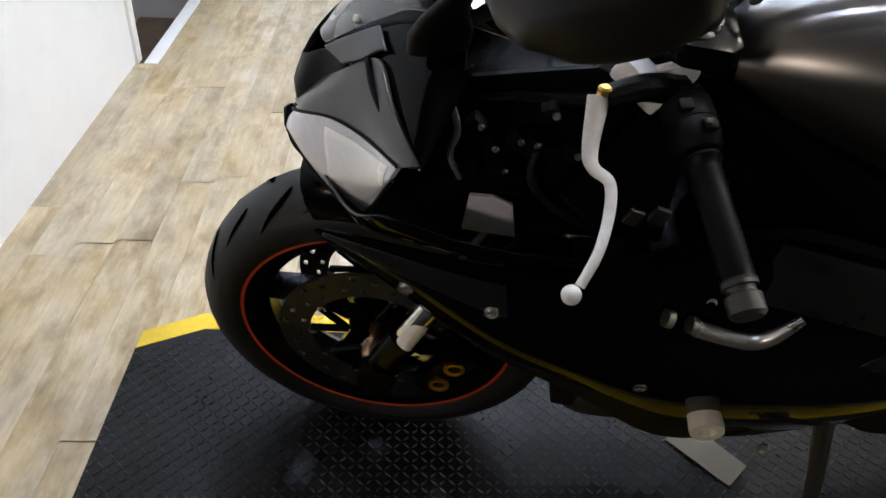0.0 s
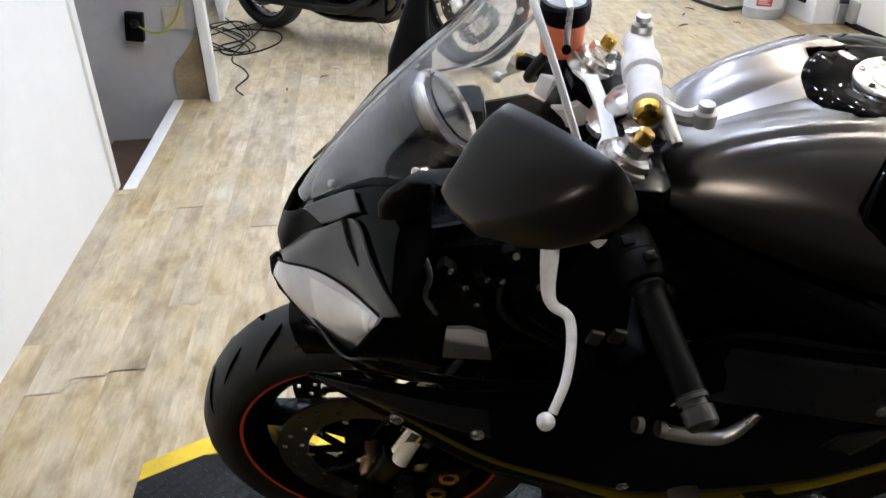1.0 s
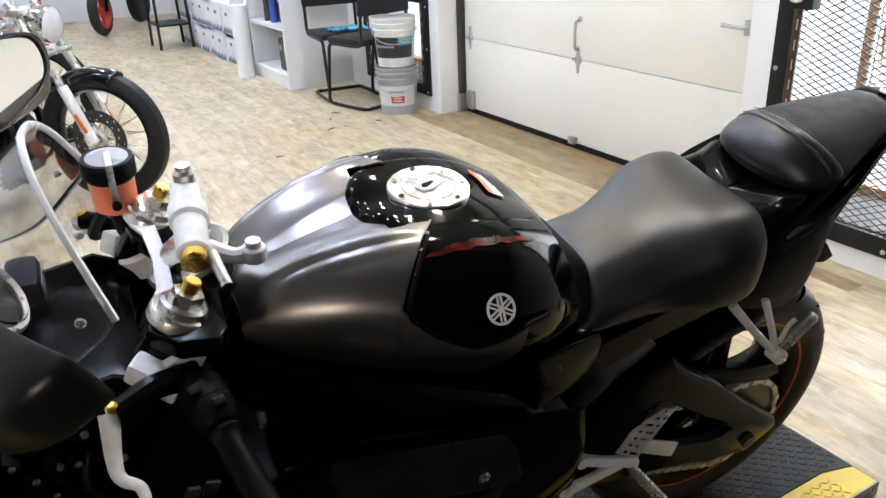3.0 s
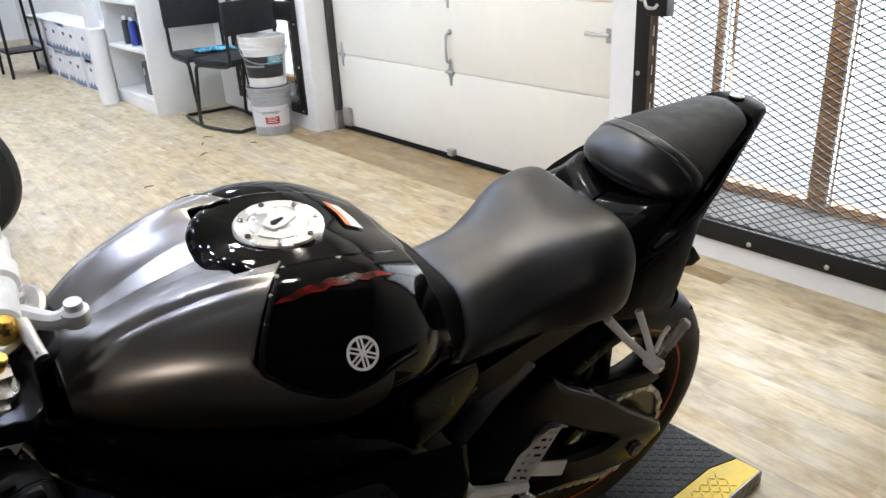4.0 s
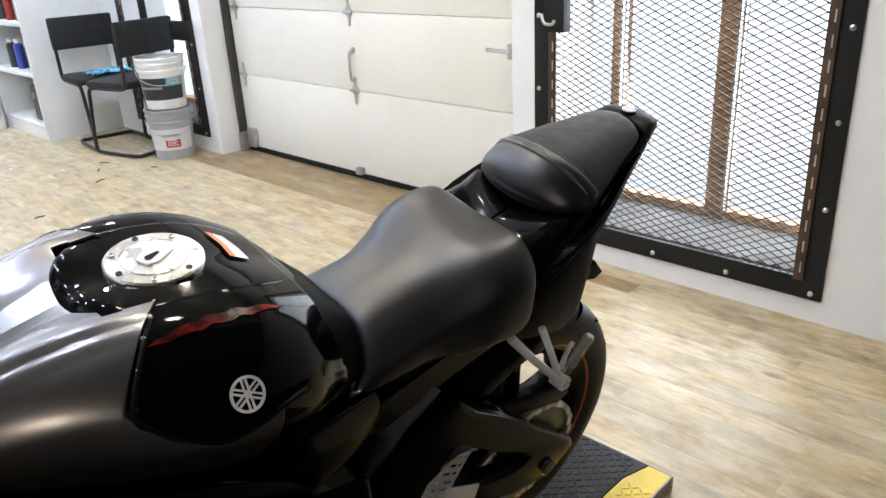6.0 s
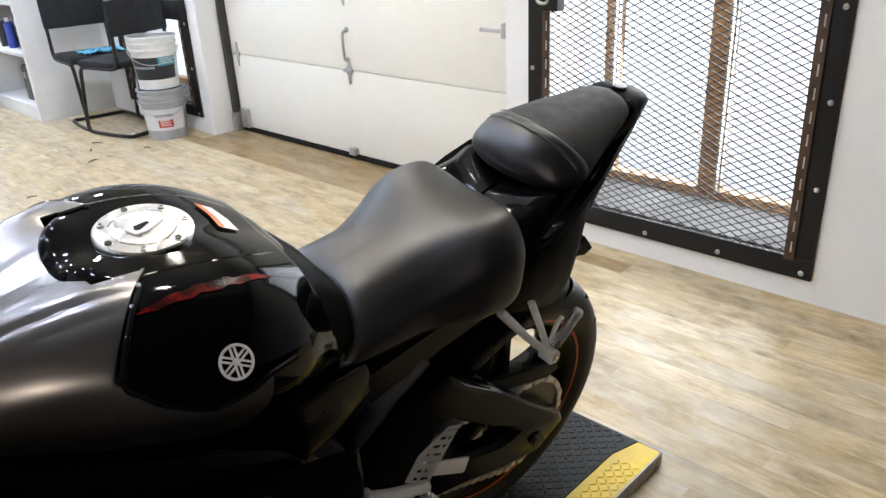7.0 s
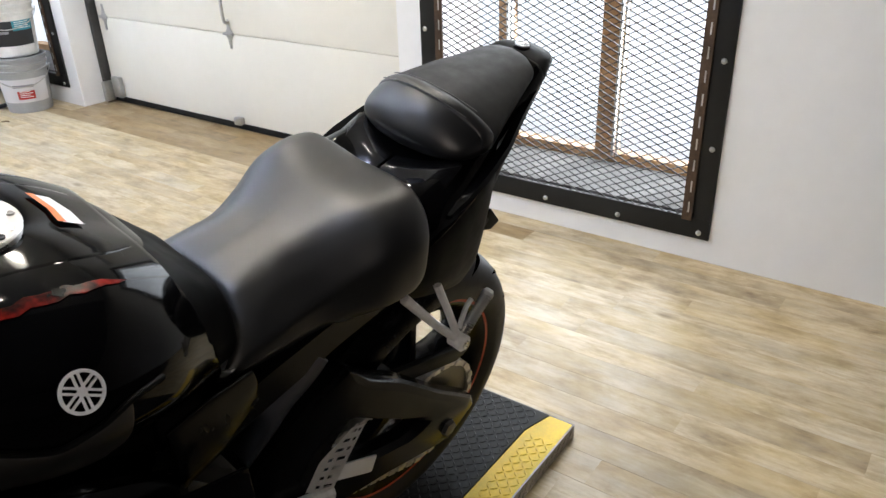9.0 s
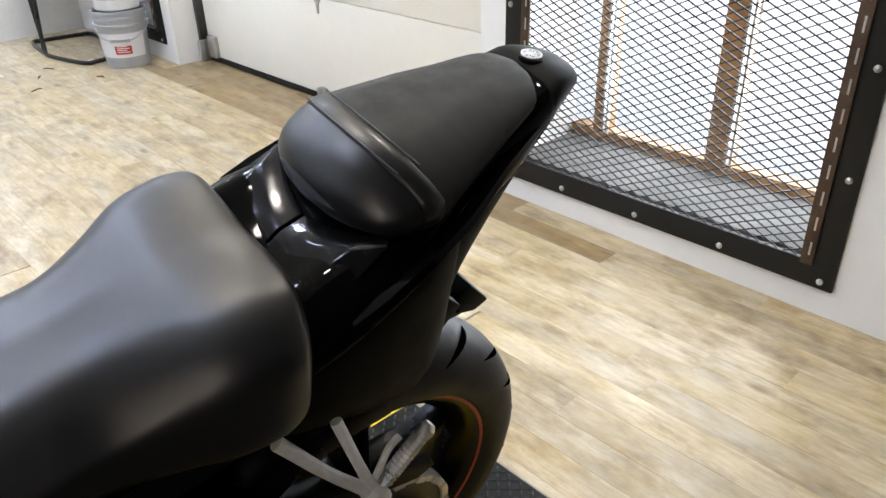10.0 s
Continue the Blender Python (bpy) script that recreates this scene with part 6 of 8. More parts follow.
# foot controls
for s in (-1, 1):
    pg = new("passenger_footrest")
    pg.parent = bike
    pg["label"] = "bare aluminium passenger footrest bracket, folded"
    B0 = Vector((1.232, s * 0.196, 0.615))
    bm = bmesh.new()
    pipe(bm, [(1.146, s * 0.150, 0.710), (1.188, s * 0.176, 0.660), B0], [0.0078, 0.0066, 0.0072], 10)
    pipe(bm, [(1.205, s * 0.160, 0.712), (1.218, s * 0.182, 0.662), B0], [0.0064, 0.0058, 0.0066], 10)
    pipe(bm, [B0 + Vector((0.004, -s * 0.006, 0.018)), B0 + Vector((0.022, -s * 0.012, 0.044)), B0 + Vector((0.038, -s * 0.016, 0.050))], 0.0042, 8)
    turned(bm, B0 + Vector((0, -s * 0.012, 0)), (0, s, 0), [(0, 0.0135), (0.024, 0.0135), (0.026, 0.010)], 18)
    part("bracket", bm, ALU_CAST, pg)
    tip = Vector((1.294, s * 0.191, 0.668))
    bm = bmesh.new()
    d = tip - B0
    prof = [(0.0, 0.0)]
    for k in range(12):
        prof += [(d.length * (0.22 + 0.065 * k), 0.0072), (d.length * (0.22 + 0.065 * k), 0.0092), (d.length * (0.26 + 0.065 * k), 0.0092), (d.length * (0.26 + 0.065 * k), 0.0072)]
    turned(bm, B0, d, prof, 10)
    rod(bm, B0 + d * 0.12, B0 + d * 1.0, 0.0072, 0.0072, 10)
    turned(bm, B0 + d * 0.98, d, [(0, 0.010), (0.006, 0.010), (0.012, 0.006)], 12)
    part("peg", bm, ALU, pg, "ribbed peg", 30)
    bm = bmesh.new()
    turned(bm, B0 + Vector((0, s * 0.014, 0)), (0, s, 0), [(0, 0.0075), (0.003, 0.0075), (0.003, 0.004), (0.0, 0.003)], 6)
    part("peg_bolt", bm, ALU, pg)
    ft = new("rider_footrest")
    ft.parent = bike
    ft["label"] = "aluminium rearset with drilled heel plate"
    bm = bmesh.new()
    y = s * 0.156
    lo = [Vector((1.057, y, 0.518)), Vector((0.995, y, 0.490)), Vector((0.971, y, 0.443))]
    hi = [Vector((1.085, y, 0.506)), Vector((1.056, y, 0.456)), Vector((1.027, y, 0.404))]
    nu, nv = 21, 7
    along = lambda q, f: q[0].lerp(q[1], f * 2) if f < 0.5 else q[1].lerp(q[2], f * 2 - 1)
    grid = [[bm.verts.new(along(lo, i / nu).lerp(along(hi, i / nu), j / nv)) for j in range(nv + 1)] for i in range(nu + 1)]
    for i in range(nu):
        for j in range(nv):
            if not (i % 3 == 1 and j in ((2, 4, 5) if i > 7 else (2, 3, 5))):
                bm.faces.new((grid[i][j], grid[i][j + 1], grid[i + 1][j + 1], grid[i + 1][j]))
    bmesh.ops.solidify(bm, geom=bm.faces[:], thickness=0.004)
    part("heel_plate", bm, ALU_CAST, ft, "drilled aluminium heel plate", 30)
    bm = bmesh.new()
    slab(bm, [(1.036, 0.439), (1.131, 0.390), (1.123, 0.355), (1.026, 0.412)], 0.004, "y", s * 0.146, 0.0008)
    part("plate", bm, DECAL_W, ft, "small white plate")
    bm = bmesh.new()
    pipe(bm, [(0.895, s * 0.158, 0.465), (0.94, s * 0.160, 0.442), (0.995, s * 0.158, 0.414), (1.02, s * 0.155, 0.399)], [0.011, 0.010, 0.011, 0.013], 10)
    pipe(bm, [(0.875, s * 0.158, 0.392), (0.93, s * 0.160, 0.405), (0.985, s * 0.158, 0.412)], [0.010, 0.009, 0.010], 10)
    turned(bm, (0.895, s * 0.147, 0.465), (0, s, 0), [(0, 0.012), (0.022, 0.012), (0.024, 0.008)], 14)
    turned(bm, (0.875, s * 0.147, 0.392), (0, s, 0), [(0, 0.012), (0.022, 0.012), (0.024, 0.008)], 14)
    part("bracket", bm, ALU_CAST, ft)
    bm = bmesh.new()
    p0, p1 = Vector((1.008, s * 0.160, 0.398)), Vector((1.072, s * 0.228, 0.322))
    L = (p1 - p0).length
    prof = [(0.0, 0.0)]
    for k in range(12):
        prof += [(L * (0.12 + 0.07 * k), 0.0085), (L * (0.12 + 0.07 * k), 0.0105), (L * (0.165 + 0.07 * k), 0.0105), (L * (0.165 + 0.07 * k), 0.0085)]
    turned(bm, p0, p1 - p0, prof, 10)
    rod(bm, p0, p1, 0.0085, 0.0085, 10)
    part("peg", bm, ALU, ft, "ribbed peg", 30)
bm = bmesh.new()
pipe(bm, [(0.386, -0.266, 0.640), (0.425, -0.268, 0.630), (0.452, -0.268, 0.627), (0.470, -0.268, 0.640), (0.492, -0.262, 0.664)], [0.0095, 0.009, 0.009, 0.008, 0.005], 12)
part("guard_rod", bm, ALU, bike, "bent bright aluminium rod")
bm = bmesh.new()
for x in (0.350, 0.378):
    turned(bm, (x, -0.264, 0.652 - 0.3 * (x - 0.350)), (0.95, 0, -0.3), [(0, 0.010), (0.008, 0.010)], 14)
part("rod_clamp", bm, ALU, bike)
bm = bmesh.new()
pipe(bm, [(0.70, -0.14, 0.30), (0.715, -0.19, 0.19), (0.725, -0.25, 0.07)], [0.015, 0.013, 0.011], 10)
box(bm, (0.70, -0.285, 0.056), (0.76, -0.225, 0.066), pose(0, 0, 0, 0, 0, 0), 0.003)
part("side_stand", bm, IRON, bike, "steel side stand")

# ---- lift platform ----
TREAD = plain("black tread plate", (0.010, 0.010, 0.0102), 0.42, 0.0, amount=0.3, dr=0.06, spec=0.16)
# raised bars, lighter and more metallic than the deck
TREAD_B = plain("lighter grey tread bar", (0.060, 0.060, 0.060), 0.34, 0.7, amount=0.4, dr=0.08)
TREAD_Y = plain("yellow painted tread plate", (0.80, 0.55, 0.010), 0.42, amount=0.20)
TREAD_S = plain("bare worn tread plate edge", (0.30, 0.28, 0.25), 0.45, 0.7, amount=0.35)
PX0, PX1, PY0, PY1, PZ = -0.53, 1.715, 0.645, 1.255, 0.045
lift = thing("lift_platform", pose(0, 0, 0), "low black tread plate platform with yellow edges", "platform")
bm = bmesh.new()
slab(bm, [(PX0, 0.732), (1.634, 0.732), (PX1, 0.708), (PX1, PY1 - 0.07), (-0.404, PY1 - 0.052), (PX0, 1.143)], PZ - 0.004, "z", (PZ - 0.004) / 2)
part("deck", bm, TREAD, lift, "black tread plate deck", 0)
bm = bmesh.new()
slab(bm, [(PX0, PY0), (PX1, PY0), (PX1, 0.706), (1.634, 0.730), (PX0, 0.730)], PZ - 0.006, "z", (PZ - 0.006) / 2 + 0.001, 0.002)
part("edge_strip", bm, TREAD_Y, lift, "worn yellow painted edge", 0)
bm = bmesh.new()
slab(bm, [(PX0, 1.146), (-0.404, PY1 - 0.049), (PX1, PY1 - 0.068), (PX1, PY1), (-0.415, PY1), (PX0, 1.196)], PZ - 0.006, "z", (PZ - 0.006) / 2 + 0.001, 0.002)
part("edge_strip", bm, TREAD_Y, lift, "worn yellow painted edge", 0)
bm = bmesh.new()
box(bm, (PX0, PY0 - 0.004, 0.002), (PX1 + 0.004, PY0 - 0.0005, PZ - 0.005))
part("side_skirt", bm, TREAD_S, lift, "bare scuffed tread plate side", 0)
bm = bmesh.new()
box(bm, (PX1 + 0.0005, PY0, 0.002), (PX1 + 0.004, PY1, PZ - 0.005))
part("end_skirt", bm, TREAD_S, lift, "bare scuffed tread plate end", 0)


def lozenges(name, x0, x1, y0, y1, z, material, parent, keep=None, pitch=0.0160, turn=0.0):
    """Raised bars of tread plate, laid crosswise in turn, as one part."""
    verts, faces = [], []
    L, W, Hh = 0.0095, 0.0026, 0.0021
    nx, ny = int((x1 - x0) / pitch), int((y1 - y0) / pitch)
    for i in range(nx):
        for j in range(ny):
            cx, cy = x0 + (i + 0.5) * pitch, y0 + (j + 0.5) * pitch
            if keep and not keep(cx, cy):
                continue
            a = math.radians(45 if (i + j) % 2 else -45) + turn
            c, s = math.cos(a), math.sin(a)
            n = len(verts)
            for dx, dy, dz in ((-L, 0, 0), (0, -W, 0), (L, 0, 0), (0, W, 0), (-L * 0.55, 0, Hh), (0, -W * 0.35, Hh), (L * 0.55, 0, Hh), (0, W * 0.35, Hh)):
                verts.append((cx + dx * c - dy * s, cy + dx * s + dy * c, z + dz))
            faces += [(n, n + 1, n + 5, n + 4), (n + 1, n + 2, n + 6, n + 5), (n + 2, n + 3, n + 7, n + 6), (n + 3, n, n + 4, n + 7), (n + 4, n + 5, n + 6, n + 7)]
    me = bpy.data.meshes.new(name)
    me.from_pydata(verts, [], faces)
    me.materials.append(material)
    ob = new(name, me)
    ob.parent = parent
    return tagged(ob, kind="stuff")


lozenges("tread", PX0, PX1, 0.734, PY1 - 0.072, PZ - 0.0042, TREAD_B, lift, lambda x, y: y < 1.128 + 0.45 * (x - PX0))
lozenges("tread_edge", PX0, PX1 - 0.07, PY0 + 0.004, 0.729, PZ - 0.0051, TREAD_Y, lift)
lozenges("tread_side", PX0, PX1, 0.003, 0.040, 0.0, TREAD_S, lift, None, 0.0150).matrix_basis = pose(0, PY0 - 0.0038, 0, 90, 0, 0)
lozenges("tread_edge", -0.38, PX1, PY1 - 0.05, PY1, PZ - 0.0051, TREAD_Y, lift)

# thin tan quad on the deck
sheet = thing("paper_sheet", pose(0, 0, PZ), "flat tan patch on the deck under the motorcycle", "paper")
bm = bmesh.new()
slab(bm, [(0.505, 0.918), (0.592, 0.814), (0.640, 0.858), (0.560, 0.962)], 0.001, "z", 0.0008)
part("sheet", bm, painted("flat tan patch", (0.20, 0.17, 0.13), 0.7), sheet, "", 0)

# ---- barred window ----
def barred_window(name, y0, y1, z0, z1, mesh, label):
    """Steel frame with expanded mesh in front of a deep recess with a timber-post window."""
    w = thing(name, pose(XE, 0, 0), label, "window", kind="structure")
    f = 0.075
    for nm, lo, hi in (("frame_rail", (-0.012, y0 - 0.045, z0 - 0.035), (0.004, y1 + 0.045, z0 - 0.035 + f)), ("frame_rail", (-0.012, y0 - 0.045, z1 - 0.03), (0.004, y1 + 0.045, z1 + 0.045)),
                       ("frame_stile", (-0.012, y0 - 0.045, z0 - 0.035 + f), (0.004, y0 - 0.045 + f, z1 - 0.03)), ("frame_stile", (-0.012, y1 + 0.045 - f, z0 - 0.035 + f), (0.004, y1 + 0.045, z1 - 0.03))):
        bm = bmesh.new()
        box(bm, lo, hi, None, 0.002)
        part(nm, bm, BLACK_STEEL, w)
    for y in (y0 - 0.045 + f, y1 + 0.045 - f - 0.022):
        bm = bmesh.new()
        box(bm, (-0.020, y - 0.012, z0 + 0.03), (-0.012, y + 0.022, z1 - 0.03), None, 0.001)
        part("angle_iron", bm, RUST_STEEL, w, "rusty angle iron")
        for k in range(26):
            bm = bmesh.new()
            box(bm, (-0.0215, y - 0.001, z0 + 0.06 + 0.074 * k), (-0.0198, y + 0.004, z0 + 0.098 + 0.074 * k))
            part("mesh_end", bm, GALV, w, smooth=0)
    for k in range(int((y1 - y0) / 0.29) + 1):
        bolt(w, -0.012, y0 - 0.01 + k * 0.296, z0 - 0.012)
    for k in range(8):
        bolt(w, -0.012, y0 - 0.018, z0 + 0.29 + k * 0.285)
        bolt(w, -0.012, y1 + 0.022, z0 + 0.29 + k * 0.285)
    if mesh:
        expanded(w, y0 + 0.005, y1 - 0.005, z0 + 0.01, z1 - 0.01, -0.004)
    # recess: sill, timber posts and glazing
    bm = bmesh.new()
    box(bm, (0.02, y0, z0 - 0.06), (0.40, y1, z0 + 0.045), None, 0.004)
    part("sill", bm, SILL, w, "dusty grey sill")
    bm = bmesh.new()
    box(bm, (0.335, y0, z0 + 0.045), (0.40, y1, z0 + 0.085), None, 0.003)
    part("bottom_rail", bm, WOOD, w, "brown timber rail")
    return w


def bolt(parent, x, y, z, r=0.0095):
    bm = bmesh.new()
    turned(bm, (x, y, z), (-1, 0, 0), [(0, r), (0.003, r), (0.006, r * 0.65), (0.007, 0)], 12)
    part("bolt", bm, GALV, parent)


def expanded(parent, y0, y1, z0, z1, x):
    """Expanded steel: rows of strands that meet at knuckles, as one part."""
    verts, faces = [], []
    px, pz, w, t = 0.0545, 0.0262, 0.0017, 0.0022
    ny, nz = int((y1 - y0) / px), int((z1 - z0) / (pz / 2))

    def strand(a, b):
        d = (b - a).normalized()
        nrm = Vector((0, -d.z, d.y)) * w
        n = len(verts)
        for p in (a, b):
            for q in (nrm, -nrm):
                for e in (-t, t):
                    verts.append((p.x + e, p.y + q.y, p.z + q.z))
        faces.extend([(n, n + 1, n + 5, n + 4), (n + 2, n + 6, n + 7, n + 3), (n, n + 4, n + 6, n + 2), (n + 1, n + 3, n + 7, n + 5)])
    for j in range(nz):
        z = z0 + j * pz / 2
        for i in range(ny + 1):
            y = y0 + i * px + (px / 2 if j % 2 else 0)
            for dy in (-px / 2, px / 2):
                if y0 <= y + dy <= y1 and y0 <= y <= y1 + 0.001:
                    strand(Vector((x, y, z)), Vector((x, y + dy, z + pz / 2)))
    me = bpy.data.meshes.new("mesh_panel")
    me.from_pydata(verts, [], faces)
    me.materials.append(MESH_STEEL)
    ob = new("mesh_panel", me)
    ob.parent = parent
    ob["label"] = "dark expanded steel mesh"
    return tagged(ob, kind="stuff")


win = barred_window("window_1", WY0, WY1, WZ0, WZ1, True, "tall window behind a bolted black steel mesh grille")
for y, wd in ((1.225, 0.075), (1.70, 0.045)):
    bm = bmesh.new()
    box(bm, (0.32, y - wd / 2, WZ0 + 0.085), (0.40, y + wd / 2, WZ1), None, 0.003)
    part("mullion", bm, WOOD, win, "brown timber mullion")
    bm = bmesh.new()
    for dy in (-wd / 2 - 0.030, -wd / 2 - 0.012):
        box(bm, (0.30, y + dy, WZ0 + 0.085), (0.315, y + dy + 0.008, WZ1))
    part("sash_track", bm, GALV, win, "grey metal sash track")
bm = bmesh.new()
box(bm, (-0.06, 1.70, 0.925), (-0.012, 1.79, 1.06), None, 0.004)
part("lock_box", bm, BLACK_STEEL, win)
bm = bmesh.new()
pipe(bm, [(-0.065, 1.80, 0.99), (-0.075, 1.78, 0.96), (-0.07, 1.75, 0.955), (-0.062, 1.74, 0.97)], 0.006, 8)
part("hasp", bm, GALV, win)

win2 = barred_window("window_2", VY0, VY1, VZ0, VZ1, False, "second window in a black steel frame")
for y in (5.36,):
    bm = bmesh.new()
    box(bm, (0.02, y - 0.02, VZ0 + 0.045), (0.06, y + 0.02, VZ1), None, 0.003)
    part("mullion", bm, BLACK_STEEL, win2)
bm = bmesh.new()
box(bm, (-0.05, 4.60, 0.74), (-0.012, 4.84, 0.86), None, 0.004)
part("latch_bar", bm, BLACK_STEEL, win2)

# ---- garage door ----
gd = thing("garage_door", pose(XD, 0, 0), "white sectional garage door, closed, with galvanised hinges", "garage door", kind="structure")
DZ = (0.035, 0.515, 0.935, 1.355, 1.775, 2.13)
DY0, DY1 = 2.04, 4.46
for z0, z1 in zip(DZ, DZ[1:]):
    bm = bmesh.new()
    box(bm, (0, DY0, z0 + 0.0015), (0.045, DY1, z1 - 0.0015), None, 0.003)
    part("panel", bm, DOORW, gd)
bm = bmesh.new()
box(bm, (-0.004, DY0, 0.004), (0.03, DY1, 0.036), None, 0.004)
part("bottom_seal", bm, RUBBER, gd, "black rubber bottom seal")
for z in DZ[1:4]:
    for y in (2.105, 3.27, 4.39):
        hg = new("hinge")
        hg.parent = gd
        bm = bmesh.new()
        slab(bm, [(y - 0.034, z), (y - 0.012, z + 0.028), (y - 0.008, z + 0.075), (y + 0.008, z + 0.075), (y + 0.012, z + 0.028), (y + 0.034, z), (y + 0.012, z - 0.028), (y + 0.008, z - 0.075), (y - 0.008, z - 0.075), (y - 0.012, z - 0.028)], 0.004, "x", -0.003, 0.001)
        part("leaf", bm, GALV, hg)
        bm = bmesh.new()
        rod(bm, (-0.010, y - 0.034, z), (-0.010, y + 0.034, z), 0.008, 0.008, 12)
        part("knuckle", bm, GALV, hg)
bm = bmesh.new()
pipe(bm, [(-0.004, 3.262, 0.73), (-0.03, 3.262, 0.722), (-0.036, 3.262, 0.685), (-0.036, 3.262, 0.62), (-0.03, 3.262, 0.58), (-0.004, 3.262, 0.572)], 0.008, 10, 5)
turned(bm, (-0.001, 3.262, 0.735), (-1, 0, 0), [(0, 0.016), (0.004, 0.016)], 14)
part("handle", bm, GALV, gd)
bm = bmesh.new()
box(bm, (-0.03, 2.085, 0.765), (-0.002, 2.160, 0.83), None, 0.004)
pipe(bm, [(-0.03, 2.14, 0.797), (-0.045, 2.20, 0.80), (-0.05, 2.26, 0.803)], [0.009, 0.008, 0.010], 10)
part("slide_lock", bm, GALV, gd)
bm = bmesh.new()
box(bm, (-0.035, 3.25, 0.036), (-0.002, 3.30, 0.075), None, 0.003)
box(bm, (-0.03, 4.34, 0.036), (-0.002, 4.42, 0.16), None, 0.003)
part("lift_bracket", bm, GALV, gd)
for y in (DY0 - 0.03, DY1 + 0.005):
    bm = bmesh.new()
    box(bm, (-0.045, y, 0.01), (0.02, y + 0.03, 2.15), None, 0.003)
    part("track", bm, IRON, gd, "dark steel track")
bm = bmesh.new()
box(bm, (-0.07, 4.44, 0.01), (-0.01, 4.47, 0.13), None, 0.003)
part("track_foot", bm, GALV, gd)
bm = bmesh.new()
box(bm, (XE + 0.25, GY0 - 0.02, 0.0), (XE + 0.30, GY1 + 0.02, 2.12))
structure("trim", bm, TRIM, "white boarding behind the garage door", "trim", 0)

# ---- doorway to the stairs ----
bm = bmesh.new()
box(bm, (XW - 0.012, 2.655, 0), (XW + 0.012, 2.70, 2.15), None, 0.003)
structure("door_frame_1", bm, TRIM, "white painted door lining", "door frame")
bm = bmesh.new()
box(bm, (-0.76, 3.60, 0), (-0.715, 3.655, 2.15), None, 0.003)
structure("door_frame_2", bm, TRIM, "white painted corner post", "door frame")
bm = bmesh.new()
box(bm, (-0.942, 2.66, -0.10), (-0.8925, 3.655, 0.004), None, 0.003)
structure("threshold", bm, TRIM, "white painted stair nosing, chipped", "threshold")
bm = bmesh.new()
slab(bm, [(-0.925, 0.004), (-0.765, 0.004), (-0.765, 0.36), (-0.790, 0.335), (-0.800, 0.30), (-0.828, 0.262), (-0.850, 0.235), (-0.895, 0.185), (-0.918, 0.13), (-0.915, 0.06)], 0.006, "y", 3.652)
structure("torn_board", bm, TORN, "brown torn wall board at the stair opening", "wall")
bm = bmesh.new()
for k in range(6):
    box(bm, (XW - 0.30 * (k + 1), 2.70, -0.19 * (k + 1) - 0.04), (XW - 0.30 * k, 3.65, -0.19 * (k + 1)), None, 0.004)
structure("stairs", bm, plain("brown stair tread", (0.10, 0.06, 0.035), 0.6), "dark wooden stair treads going down", "stairs")
box_ = thing("socket_box", pose(-1.045, 3.655, 0.372), "black surface socket box with a plug", "socket")
bm = bmesh.new()
box(bm, (-0.04, -0.045, -0.07), (0.04, 0.0, 0.06), pose(0, 0, 0, 0, 8, 0), 0.006)
part("body", bm, PLASTIC, box_)
bm = bmesh.new()
turned(bm, (0.01, -0.045, 0.015), (0, -1, 0), [(0, 0.02), (0.02, 0.018), (0.03, 0.010)], 14)
part("plug", bm, RUBBER, box_)
box2 = thing("junction_plate", pose(-1.09, 3.655, 0.66), "dark plate high on the stairwell wall", "socket")
bm = bmesh.new()
box(bm, (-0.09, -0.03, -0.035), (0.07, 0.0, 0.045), None, 0.004)
part("plate", bm, plain("brown box", (0.05, 0.035, 0.025), 0.6), box2)
sw_ = thing("switch_plate", pose(-0.865, 3.655, 0.395), "cream switch plate on the wall", "switch")
bm = bmesh.new()
box(bm, (-0.05, -0.012, -0.05), (0.05, 0.0, 0.05), None, 0.004)
part("plate", bm, plain("cream plastic", (0.55, 0.48, 0.34), 0.5), sw_)
yc = thing("yellow_cable", pose(0, 0, 0), "thin yellow green cable on the stairwell wall", "cable")
bm = bmesh.new()
pipe(bm, [(-1.03, 3.61, 0.38), (-0.975, 3.62, 0.34), (-0.92, 3.62, 0.345), (-0.85, 3.63, 0.41), (-0.80, 3.63, 0.56), (-0.80, 3.63, 0.80), (-0.83, 3.63, 1.2), (-0.86, 3.63, 1.6)], 0.005, 8)
part("cord", bm, plain("yellow green cable sheath", (0.42, 0.42, 0.05), 0.5), yc)

# ---- shelf unit, column and boxes along the east side ----
SX0, SX1, SY0, SY1 = 2.215, XE - 0.003, 5.975, 6.90
sh = thing("shelf_unit", pose(0, 0, 0), "white painted built-in shelf unit, half full", "shelf")
